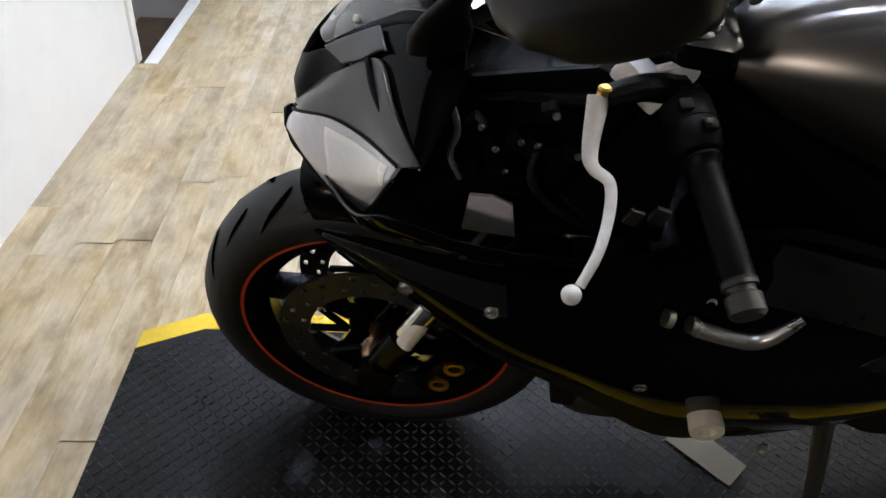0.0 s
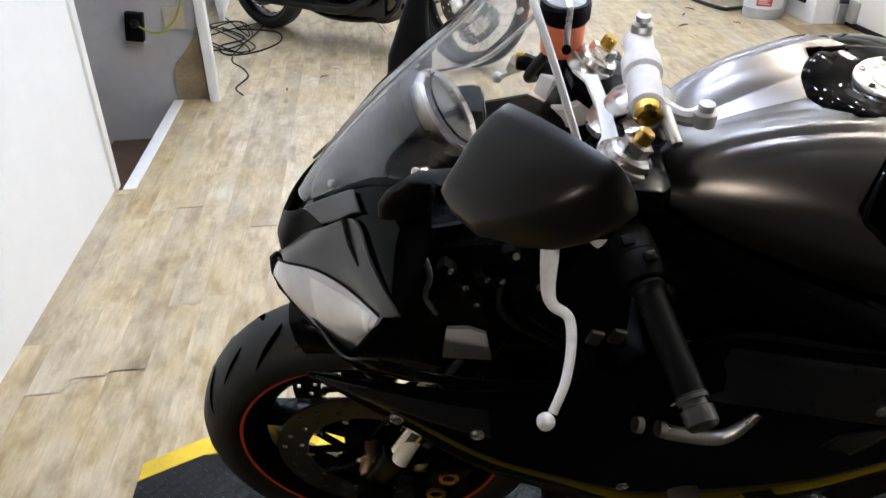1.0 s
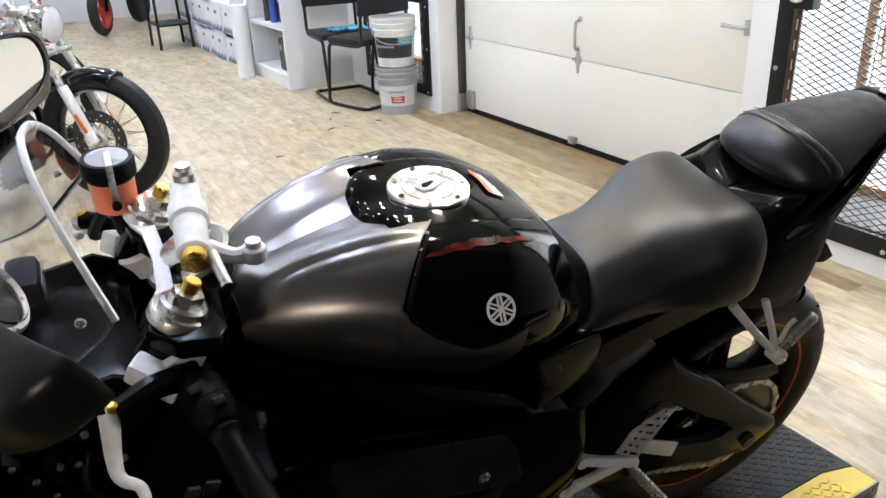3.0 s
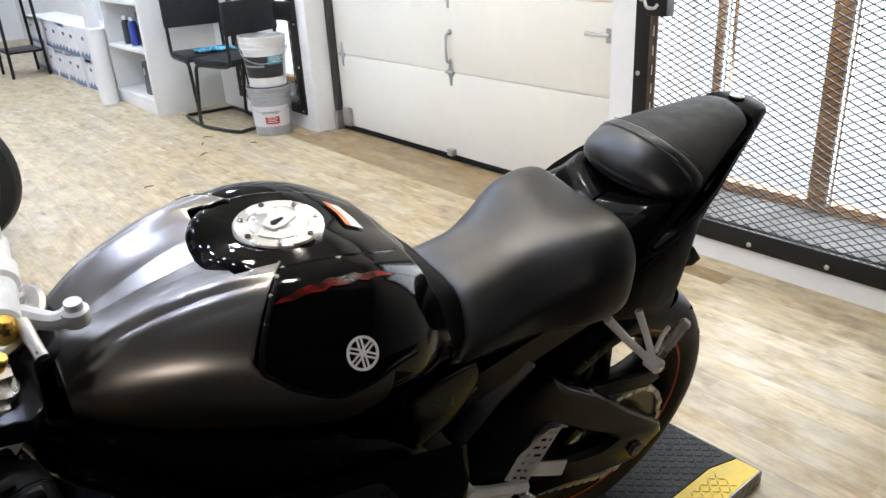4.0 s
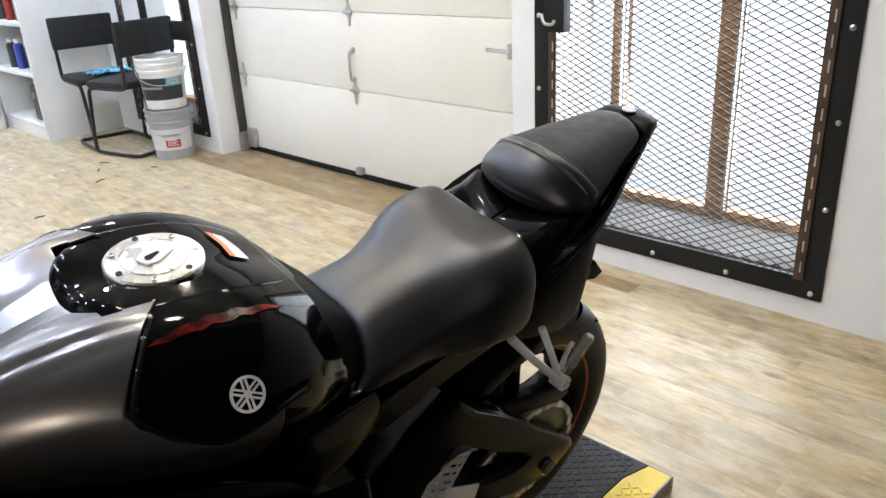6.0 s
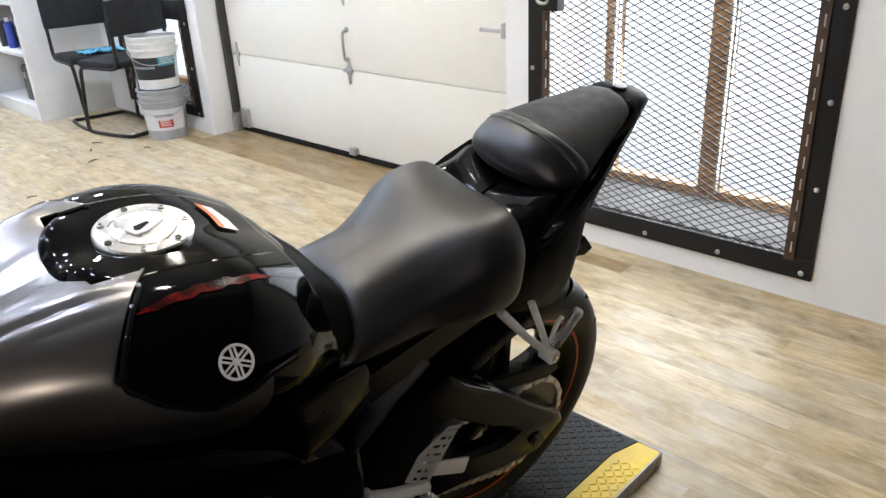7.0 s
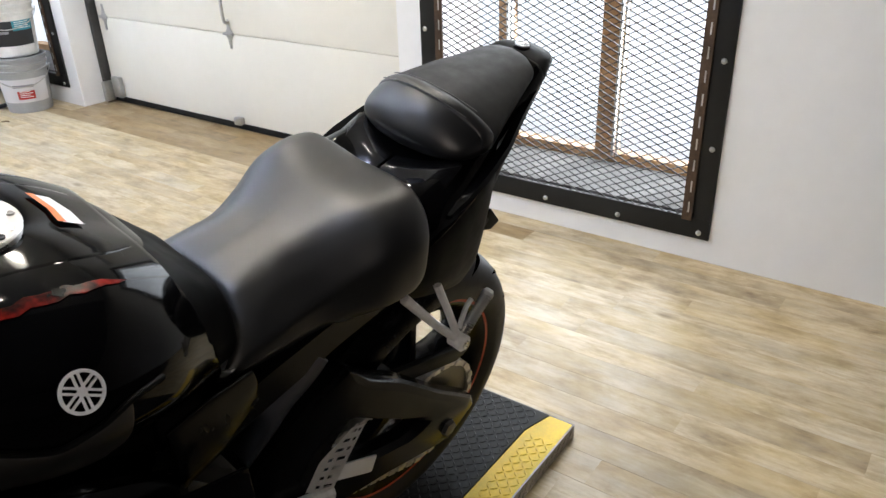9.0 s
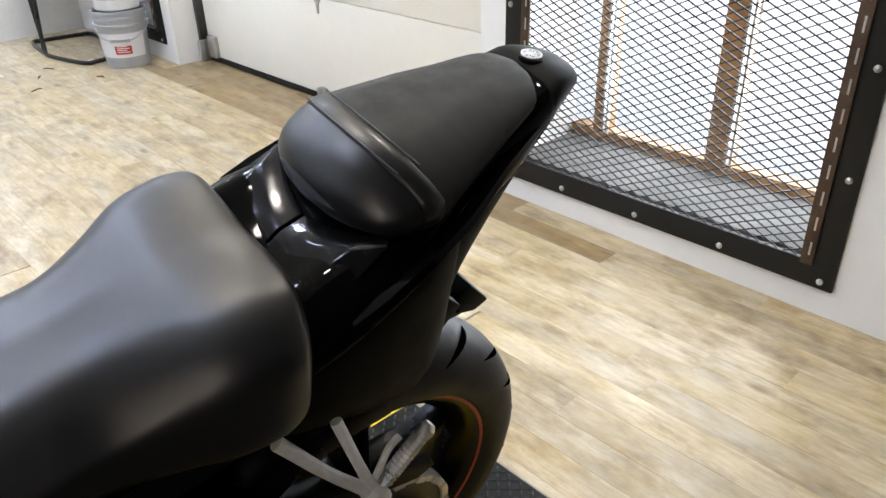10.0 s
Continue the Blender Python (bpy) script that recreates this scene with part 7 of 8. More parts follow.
for nm, lo, hi in (("side_panel", (SX0, SY0, 0), (SX1, SY0 + 0.035, 2.2)), ("side_panel", (SX0, SY1 - 0.035, 0), (SX1, SY1, 2.2)), ("back_panel", (SX1 - 0.02, SY0 + 0.035, 0), (SX1, SY1 - 0.035, 2.2)), ("plinth", (SX0 + 0.01, SY0 + 0.035, 0), (SX0 + 0.04, SY1 - 0.035, 0.085)),
                   ("shelf_board", (SX0 + 0.004, SY0 + 0.035, 0.085), (SX1 - 0.02, SY1 - 0.035, 0.115)), ("shelf_board", (SX0 + 0.004, SY0 + 0.035, 0.47), (SX1 - 0.02, SY1 - 0.035, 0.50)), ("shelf_board", (SX0 + 0.004, SY0 + 0.035, 0.83), (SX1 - 0.02, SY1 - 0.035, 0.86)), ("shelf_board", (SX0 + 0.004, SY0 + 0.035, 1.25), (SX1 - 0.02, SY1 - 0.035, 1.28))):
    bm = bmesh.new()
    box(bm, lo, hi, None, 0.003)
    part(nm, bm, TRIM, sh)


def tool_case(x, y, z, w, d, h, material, label):
    c = thing("tool_case", pose(x, y, z), label, "case")
    bm = bmesh.new()
    box(bm, (-d / 2, -w / 2, 0), (d / 2, w / 2, h), None, 0.02)
    part("shell", bm, material, c)
    bm = bmesh.new()
    pipe(bm, [(0, -0.05, h), (0, -0.045, h + 0.025), (0, 0.045, h + 0.025), (0, 0.05, h)], 0.008, 8)
    part("handle", bm, PLASTIC, c)
    for y2 in (-w * 0.28, w * 0.28):
        bm = bmesh.new()
        box(bm, (-d / 2 - 0.006, y2 - 0.015, h * 0.62), (-d / 2 + 0.002, y2 + 0.015, h * 0.80), None, 0.002)
        part("latch", bm, GALV, c)


tool_case(2.40, 6.20, 0.115, 0.30, 0.24, 0.27, plain("dark grey case plastic", (0.05, 0.052, 0.055), 0.5), "dark grey plastic tool case on a shelf")
tool_case(2.42, 6.22, 0.50, 0.26, 0.22, 0.27, PLASTIC, "black plastic tool case on a shelf")


def can(x, y, z, r, h, col, label):
    c = thing("spray_can", pose(x, y, z), label, "can", "cans on the shelf")
    bm = bmesh.new()
    turned(bm, (0, 0, 0), (0, 0, 1), [(0, r * 0.95), (0.006, r), (h * 0.8, r), (h * 0.87, r * 0.6)], 18)
    part("body", bm, plain("can paint", col, 0.35), c)
    bm = bmesh.new()
    turned(bm, (0, 0, h * 0.87), (0, 0, 1), [(0, r * 0.62), (h * 0.13, r * 0.58)], 16)
    part("cap", bm, TRIM, c)


for k, (x, y, z, col) in enumerate(((2.30, 6.42, 0.50, (0.06, 0.10, 0.45)), (2.34, 6.50, 0.50, (0.45, 0.46, 0.5)), (2.30, 6.58, 0.50, (0.05, 0.05, 0.06)), (2.33, 6.66, 0.50, (0.10, 0.14, 0.5)), (2.30, 6.20, 0.86, (0.5, 0.32, 0.2)), (2.34, 6.30, 0.86, (0.08, 0.08, 0.1)), (2.30, 6.40, 0.86, (0.4, 0.05, 0.05)), (2.36, 6.52, 0.86, (0.6, 0.6, 0.6)), (2.30, 6.62, 0.86, (0.1, 0.1, 0.1)))):
    can(x, y, z, 0.033, 0.19 if k % 2 else 0.22, col, "small coloured can standing on a shelf")
rl = thing("paper_roll", pose(2.125, 6.86, 0), "white roll standing upright by the shelf", "roll")
bm = bmesh.new()
turned(bm, (0, 0, 0), (0, 0, 1), [(0, 0.075), (0.62, 0.075), (0.622, 0.072), (0.60, 0.03), (0.60, 0.0)], 28)
part("sheet", bm, painted("white paper", (0.80, 0.79, 0.76), 0.7), rl)
ps = thing("white_post", pose(2.16, 7.02, 0), "slim white post beside the shelf", "post")
bm = bmesh.new()
box(bm, (-0.05, -0.045, 0), (0.05, 0.045, H - 0.002), None, 0.004)
part("shaft", bm, TRIM, ps)

CARTON = painted("white carton", (0.74, 0.74, 0.75), 0.6, 0.06, 4)
BLUE = plain("blue grey print", (0.16, 0.22, 0.33), 0.6)
carton = None
for j in range(8):
    for k in range(2):
        y, z = 7.30 + j * 0.335, k * 0.285
        if carton is None:
            carton = thing("carton", pose(0, 0, 0), "white carton with a blue wavy print, stacked along the wall", "box", "cartons along the wall")
            bm = bmesh.new()
            box(bm, (0, -0.16, 0), (0.34, 0.16, 0.28), None, 0.004)
            part("body", bm, CARTON, carton)
            bm = bmesh.new()
            grid_faces(bm, [[Vector((-0.002, -0.158 + 0.316 * i / 20, z2)) for z2 in (0.004, 0.05 + 0.018 * math.sin(i * 0.95))] for i in range(21)], closed=False, caps=False)
            part("print", bm, BLUE, carton, "", 0)
            bm = bmesh.new()
            box(bm, (-0.003, -0.03, 0.17), (0.001, 0.03, 0.20))
            part("mark", bm, plain("dark print", (0.10, 0.10, 0.12), 0.6), carton, "", 0)
            bm = bmesh.new()
            box(bm, (0.0, -0.165, 0.245), (0.343, 0.165, 0.283), None, 0.004)
            part("lid", bm, CARTON, carton)
        m = pose(2.215 + random.uniform(-0.02, 0.02), y + random.uniform(-0.008, 0.008), z + 0.001, 0, 0, random.uniform(-3, 3))
        if j == 0 and k == 0:
            carton.matrix_basis = m
        else:
            copy_thing(carton, m)

# ---- chairs and buckets ----
CHAIR_F = plain("black chair frame", (0.014, 0.014, 0.014), 0.35, 0.2)
FABRIC = plain("black chair fabric", (0.010, 0.010, 0.011), 0.85, bump=0.3)


def cantilever_chair(m, label):
    c = thing("chair", m, label, "chair", "cantilever chairs")
    for s in (-1, 1):
        bm = bmesh.new()
        pipe(bm, [(0.19, 0, 0.013), (0.19, s * 0.12, 0.013), (0.16, s * 0.19, 0.013), (-0.16, s * 0.205, 0.013), (-0.225, s * 0.205, 0.03), (-0.23, s * 0.205, 0.10), (-0.19, s * 0.205, 0.36), (-0.175, s * 0.205, 0.43), (-0.12, s * 0.205, 0.455), (0.16, s * 0.205, 0.46), (0.215, s * 0.205, 0.49), (0.225, s * 0.205, 0.55), (0.235, s * 0.205, 0.86)], 0.0125, 10, 5)
        part("side_tube", bm, CHAIR_F, c)
    bm = bmesh.new()
    box(bm, (-0.19, -0.215, 0.455), (0.20, 0.215, 0.505), None, 0.022)
    part("seat", bm, FABRIC, c)
    bm = bmesh.new()
    box(bm, (-0.018, -0.222, 0.0), (0.018, 0.222, 0.22), Matrix.Translation((0.228, 0, 0.665)) @ pose(0, 0, 0, 0, 3, 0), 0.014)
    part("backrest", bm, FABRIC, c)
    return c


chair = cantilever_chair(pose(2.53, 5.555, 0, 0, 0, 85), "black cantilever chair with cloth seat and back")
cantilever_chair(pose(2.545, 5.135, 0.001, 0, 0, -78), "second black cantilever chair facing the first")
rag = thing("rag", pose(2.55, 5.47, 0.508), "crumpled blue cloth on a chair seat", "cloth")
bm = bmesh.new()
for i in range(15):
    for j in range(11):
        bm.verts.new((-0.14 + 0.02 * i + random.uniform(-0.006, 0.006), -0.09 + 0.018 * j + random.uniform(-0.006, 0.006), 0.006 + 0.022 * noise.noise(Vector((i * 0.5, j * 0.6, 2.2))) + 0.012 * random.random()))
bm.verts.ensure_lookup_table()
for i in range(14):
    for j in range(10):
        bm.faces.new([bm.verts[q] for q in (i * 11 + j, (i + 1) * 11 + j, (i + 1) * 11 + j + 1, i * 11 + j + 1)])
cm = Mat("blue cloth", (0.05, 0.22, 0.34), 0.9)
cm.color(cm.ramp(cm.noise(26, 2), [(0.42, (0.02, 0.10, 0.17)), (0.55, (0.12, 0.42, 0.58))]))
ob = part("cloth", bm, cm.m, rag, "", 60)
md = ob.modifiers.new("wall", "SOLIDIFY")
md.thickness = 0.002

BK_GREY = plain("grey bucket plastic", (0.36, 0.37, 0.38), 0.45)
BK_WHITE = plain("white bucket plastic", (0.78, 0.78, 0.76), 0.4)


def bucket(z, body, lab, stripe, lid, label):
    b = thing("bucket", pose(2.60, 4.775, z, 0, 0, 0), label, "bucket", "stacked buckets")
    bm = bmesh.new()
    turned(bm, (0, 0, 0), (0, 0, 1), [(0, 0.120), (0.004, 0.124), (0.235, 0.141), (0.238, 0.150), (0.252, 0.151), (0.255, 0.144), (0.275, 0.146), (0.278, 0.152), (0.292, 0.153), (0.295, 0.147), (0.312, 0.149), (0.316, 0.155), (0.328, 0.156), (0.330, 0.150), (0.322, 0.140)], 44, False)
    part("body", bm, body, b)
    bm = bmesh.new()
    seg = 22
    def band(bm, z0, z1, a0, a1, off):
        rows = []
        for i in range(seg + 1):
            a = math.radians(a0 + (a1 - a0) * i / seg)
            rows.append([Vector((math.cos(a) * (0.1245 + 0.0172 * zz / 0.235 + off), math.sin(a) * (0.1245 + 0.0172 * zz / 0.235 + off), zz)) for zz in (z0, z1)])
        grid_faces(bm, rows, closed=False, caps=False)
    band(bm, 0.065, 0.205, 170, 300, 0.0015)
    part("label", bm, lab, b, "", 60)
    bm = bmesh.new()
    band(bm, *stripe[:4], 0.003)
    part("print", bm, stripe[4], b, "", 60)
    bm = bmesh.new()
    band(bm, *lid[:4], 0.0035)
    part("print", bm, lid[4], b, "", 60)
    bm = bmesh.new()
    for k in range(4):
        band(bm, stripe[0] + 0.012 + 0.011 * k, stripe[0] + 0.016 + 0.011 * k, stripe[2] + 5, stripe[3] - 5 - 6 * (k % 2), 0.0042)
    part("text_bar", bm, DECAL_W, b, "", 0)
    bm = bmesh.new()
    pipe(bm, [(math.cos(a) * 0.158, math.sin(a) * 0.158, 0.262 - 0.10 * math.sin((a - math.radians(150)) / math.radians(180) * math.pi)) for a in [math.radians(150 + 18 * k) for k in range(11)]], 0.003, 6, 3)
    part("bail", bm, GALV, b)
    return b


bucket(0.0, BK_GREY, painted("pale label", (0.66, 0.66, 0.68), 0.5), (0.085, 0.135, 222, 262, plain("red print", (0.45, 0.03, 0.02), 0.5)), (0.155, 0.172, 215, 262, plain("grey print", (0.30, 0.30, 0.33), 0.5)), "grey plastic bucket with a white and red label")
bucket(0.331, BK_WHITE, plain("black label", (0.02, 0.022, 0.025), 0.5), (0.150, 0.205, 250, 300, plain("teal print", (0.04, 0.28, 0.36), 0.5)), (0.135, 0.150, 175, 240, plain("grey print", (0.30, 0.30, 0.33), 0.5)), "white plastic bucket with a black and teal label")

# ---- cables and litter on the floor ----
cb = thing("floor_cable", pose(0, 0, 0), "tangled black cable lying on the floor", "cable")
bm = bmesh.new()
rnd = random.Random(4)
pts = [(-0.95, 5.35, 0.006)]
for k in range(20):
    a = k * 1.35
    pts.append((-0.86 + 0.22 * math.cos(a) * (0.6 + 0.4 * rnd.random()) + 0.05 * rnd.random(), 4.75 + 0.42 * math.sin(a * 0.83) * (0.6 + 0.4 * rnd.random()), 0.006 + 0.010 * rnd.random()))
pts += [(-0.75, 4.35, 0.006), (-0.66, 4.1, 0.006), (-0.62, 3.95, 0.006), (-0.66, 3.78, 0.006), (-0.61, 3.66, 0.006)]
pipe(bm, pts, 0.0042, 6, 5)
part("cord", bm, RUBBER, cb)
cb2 = thing("floor_cable", pose(0, 0, 0), "black cable loop lying on the floor", "cable")
bm = bmesh.new()
pipe(bm, [(-0.80, 4.95, 0.006), (-0.55, 4.85, 0.006), (-0.50, 4.62, 0.006), (-0.62, 4.42, 0.006), (-0.78, 4.38, 0.006), (-0.85, 4.55, 0.01), (-0.72, 4.70, 0.012), (-0.9, 5.0, 0.008)], 0.005, 6, 8)
part("cord", bm, RUBBER, cb2)
LEAF = plain("dry leaf litter", (0.16, 0.09, 0.04), 0.8, amount=0.5)
for k, (x, y) in enumerate(((-0.27, 3.85), (-0.22, 3.9), (-0.40, 3.72), (-0.16, 4.05), (2.0, 4.6), (2.1, 4.85), (1.95, 5.05), (2.2, 5.0), (1.5, 4.2), (1.75, 5.4), (2.35, 4.6), (1.2, 3.4), (2.45, 5.0))):
    lf = thing("litter", pose(x, y, 0.001, 0, 0, k * 47), "small dry scrap lying on the floor", "litter", "scraps on the floor")
    bm = bmesh.new()
    rows = [[Vector((0.03 * (i / 5 - 0.5) * 2, w * (0.007 * math.sin(math.pi * (i + 0.4) / 5.8)), 0.003 + 0.004 * abs(w) + 0.003 * math.sin(i))) for w in (-1, 0, 1)] for i in range(6)]
    grid_faces(bm, rows, closed=False, caps=False)
    ob = part("scrap", bm, LEAF if k % 3 else CARTON, lf, "", 60)
    md = ob.modifiers.new("wall", "SOLIDIFY")
    md.thickness = 0.0012

# ---- parked cruisers ----
BLK = plain("black cruiser enamel", (0.004, 0.004, 0.0045), 0.16, 0.0, 0.1, bump=0.0, spec=0.3)
REDP = plain("candy red enamel", (0.28, 0.008, 0.008), 0.15, 0.2, 1.0, bump=0.0)
HOT = plain("black exhaust ceramic", (0.006, 0.006, 0.006), 0.4, spec=0.3)


def spoked_wheel(parent, name, x, r, half, rim_mat, spoke_mat, n=28, disc_side=-0.05):
    w = new(name)
    w.parent = parent
    w.matrix_basis = pose(x, 0, r)
    bm = bmesh.new()
    rr = r * 0.76
    turned(bm, (0, 0, 0), (0, 1, 0), [(-half * 0.7, rr), (-half, rr + 0.02), (-half * 0.95, r - 0.03), (-half * 0.6, r - 0.006), (0, r), (half * 0.6, r - 0.006), (half * 0.95, r - 0.03), (half, rr + 0.02), (half * 0.7, rr)], 56, False)
    part("tyre", bm, RUB, w)
    bm = bmesh.new()
    turned(bm, (0, 0, 0), (0, 1, 0), [(-half * 0.72, rr + 0.004), (-half * 0.74, rr - 0.008), (-half * 0.3, rr - 0.022), (half * 0.3, rr - 0.022), (half * 0.74, rr - 0.008), (half * 0.72, rr + 0.004), (0, rr - 0.012)], 48, False)
    part("rim", bm, rim_mat, w)
    bm = bmesh.new()
    turned(bm, (0, -0.06, 0), (0, 1, 0), [(0, 0.02), (0.0, 0.038), (0.012, 0.040), (0.03, 0.028), (0.09, 0.028), (0.108, 0.040), (0.12, 0.038), (0.12, 0.02)], 24, False)
    part("hub", bm, ALU, w)
    for k in range(n):
        bm = bmesh.new()
        a = 2 * math.pi * k / n
        b = a + (0.30 if k % 2 else -0.30)
        s = 1 if (k // 2) % 2 else -1
        rod(bm, (math.cos(a) * 0.036, s * 0.045, math.sin(a) * 0.036), (math.cos(b) * (rr - 0.018), s * 0.004, math.sin(b) * (rr - 0.018)), 0.0022, 0.0022, 5, False)
        part("spoke", bm, spoke_mat, w, smooth=0)
    disc(w, disc_side, 0.085, 0.145, 14, 0.005, IRON, ALU)
    return w


def cruiser(m, paint, label):
    c = thing("cruiser", m, label, "motorcycle", "parked cruisers")
    spoked_wheel(c, "rear_wheel", 0.055, 0.295, 0.062, BLK, ALU, 24, -0.065)
    spoked_wheel(c, "front_wheel", 1.545, 0.332, 0.050, BLK, ALU, 32, -0.055)
    # fenders
    for nm, x, r, hw, a0, a1 in (("rear_fender", 0.055, 0.330, 0.085, 25, 128), ("front_fender", 1.545, 0.352, 0.066, 68, 128)):
        rows = []
        for k in range(15):
            a = math.radians(a0 + (a1 - a0) * k / 14)
            rows.append([Vector((x + math.cos(a) * (r + dr), y, 0.315 + math.sin(a) * (r + dr) + (0.02 if nm == "rear_fender" else 0))) for y, dr in ((-hw, -0.055), (-hw * 0.98, -0.025), (-hw * 0.7, 0.0), (0, 0.012), (hw * 0.7, 0.0), (hw * 0.98, -0.025), (hw, -0.055))])
        skin(nm, rows, paint, c, thick=0.004)
    # tank
    st = [sym(0.54, [(0, 0.72), (0.05, 0.715), (0.075, 0.69), (0.07, 0.66)]), sym(0.66, [(0, 0.775), (0.08, 0.765), (0.12, 0.72), (0.11, 0.66)]), sym(0.82, [(0, 0.825), (0.10, 0.81), (0.145, 0.75), (0.13, 0.665)]), sym(0.98, [(0, 0.85), (0.095, 0.835), (0.14, 0.78), (0.12, 0.70)]), sym(1.07, [(0, 0.83), (0.06, 0.82), (0.09, 0.785), (0.08, 0.74)])]
    skin("tank", surface(st, 30, 16), paint, c, label="teardrop tank")
    bm = bmesh.new()
    turned(bm, (0.86, -0.146, 0.755), (-0.1, -1, 0.12), [(0, 0.030), (0.004, 0.028), (0.006, 0.0)], 8)
    part("tank_badge", bm, plain("worn grey badge", (0.35, 0.35, 0.36), 0.4), c)
    # seats
    rows = [[Vector((x + (0 if y else 0), y, z + dz)) for y, dz in ((-w, -0.05), (-w, 0.0), (-w * 0.7, 0.028), (0, 0.035), (w * 0.7, 0.028), (w, 0.0), (w, -0.05))] for x, w, z in ((0.18, 0.10, 0.72), (0.22, 0.14, 0.735), (0.30, 0.155, 0.695), (0.38, 0.15, 0.665), (0.47, 0.115, 0.685), (0.57, 0.07, 0.70))]
    skin("seat", surface([[tuple(p) for p in r] for r in rows], 24, 18, False), VINYL, c, label="black saddle", thick=0.01)
    bm = bmesh.new()
    box(bm, (-0.10, -0.09, 0.695), (0.10, 0.09, 0.755), pose(0, 0, 0, 0, -4, 0), 0.025)
    part("pillion_pad", bm, VINYL, c)
    # engine: two finned cylinders, case, air cleaner
    for x, tilt in ((0.70, -24), (0.84, 20)):
        for k in range(9):
            bm = bmesh.new()
            box(bm, (-0.062, -0.062, 0.02 * k), (0.062, 0.062, 0.02 * k + 0.011), Matrix.Translation((x, 0, 0.42)) @ pose(0, 0, 0, 0, tilt, 0), 0.004)
            part("cylinder_fin", bm, BLK, c)
        bm = bmesh.new()
        box(bm, (-0.045, -0.045, 0.0), (0.045, 0.045, 0.22), Matrix.Translation((x, 0, 0.41)) @ pose(0, 0, 0, 0, tilt, 0), 0.006)
        part("cylinder", bm, BLK, c)
        bm = bmesh.new()
        rod(bm, (x + 0.01, -0.085, 0.34), (x + 0.02 * (1 if tilt > 0 else -3), -0.075, 0.56), 0.011, 0.011, 10)
        part("pushrod_tube", bm, CHROME, c)
    bm = bmesh.new()
    box(bm, (0.42, -0.11, 0.16), (0.98, 0.11, 0.43), None, 0.04)
    turned(bm, (0.80, -0.10, 0.33), (0, -1, 0), [(0, 0.085), (0.03, 0.08), (0.04, 0.05), (0.042, 0.0)], 28)
    part("crankcase", bm, BLK, c)
    bm = bmesh.new()
    box(bm, (0.24, -0.09, 0.20), (0.52, 0.09, 0.52), None, 0.03)
    part("gearbox", bm, BLK, c)
    air = new("air_cleaner")
    air.parent = c
    air["label"] = "chrome air cleaner cover"
    bm = bmesh.new()
    turned(bm, (0.72, -0.115, 0.515), (0, -1, 0), [(0, 0.085), (0.03, 0.092), (0.055, 0.088), (0.068, 0.07), (0.070, 0.045)], 10, False)
    part("cover", bm, CHROME, air, "", 20)
    bm = bmesh.new()
    turned(bm, (0.72, -0.18, 0.515), (0, -1, 0), [(0, 0.050), (0.006, 0.048), (0.006, 0.0)], 28)
    part("insert", bm, BLK, air)
    bm = bmesh.new()
    turned(bm, (0.72, -0.187, 0.515), (0, -1, 0), [(0, 0.030), (0.003, 0.028), (0.003, 0.0)], 20)
    part("medallion", bm, ALU, air)
    # exhausts
    for pts in ([(0.06, -0.20, 0.300), (0.35, -0.20, 0.300), (0.55, -0.195, 0.305), (0.64, -0.18, 0.345), (0.68, -0.15, 0.42), (0.69, -0.10, 0.52)], [(0.08, -0.20, 0.240), (0.40, -0.20, 0.240), (0.75, -0.195, 0.243), (0.88, -0.18, 0.29), (0.95, -0.15, 0.40), (0.97, -0.09, 0.52)]):
        ex = new("exhaust")
        ex.parent = c
        ex["label"] = "matte black straight exhaust"
        bm = bmesh.new()
        pipe(bm, pts, 0.028, 16)
        part("tube", bm, HOT, ex)
        bm = bmesh.new()
        turned(bm, pts[0], (-1, 0, 0), [(0, 0.033), (0.02, 0.031), (0.02, 0.02), (0.0, 0.018)], 18, False)
        part("tip", bm, GALV, ex, "bright end cap")
    for s in (-1, 1):
        sk = new("rear_shock")
        sk.parent = c
        bm = bmesh.new()
        rod(bm, (0.165, s * 0.13, 0.60), (-0.01, s * 0.13, 0.36), 0.014, 0.014, 12)
        part("damper", bm, CHROME, sk)
        bm = bmesh.new()
        a, b = Vector((0.150, s * 0.13, 0.58)), Vector((0.026, s * 0.13, 0.41))
        u, w = frame_of(b - a)
        pipe(bm, [a.lerp(b, k / 72) + (u * math.cos(k * 2 * math.pi / 8) + w * math.sin(k * 2 * math.pi / 8)) * 0.025 for k in range(73)], 0.0045, 6, 1, False)
        part("spring", bm, CHROME, sk, "chrome coil spring")
        bm = bmesh.new()
        pipe(bm, [(0.0, s * 0.12, 0.315), (0.25, s * 0.13, 0.34), (0.45, s * 0.12, 0.34)], 0.022, 10)
        part("swingarm_tube", bm, BLK, c)
        # fork
        fk = new("fork_leg")
        fk.parent = c
        fk["label"] = "polished fork leg with amber reflector"
        bm = bmesh.new()
        rod(bm, (1.535, s * 0.09, 0.32), (1.43, s * 0.09, 0.60), 0.026, 0.026, 16)
        part("slider", bm, ALU_CAST, fk)
        bm = bmesh.new()
        rod(bm, (1.43, s * 0.09, 0.60), (1.25, s * 0.09, 0.99), 0.0205, 0.0205, 16)
        part("tube", bm, ALU, fk)
        bm = bmesh.new()
        box(bm, (-0.010, -0.004, -0.05), (0.010, 0.004, 0.05), Matrix.Translation((1.505, s * 0.120, 0.425)) @ pose(0, 0, 0, 0, -25, 0), 0.003)
        part("reflector", bm, AMBER, fk, "amber reflector")
        bm = bmesh.new()
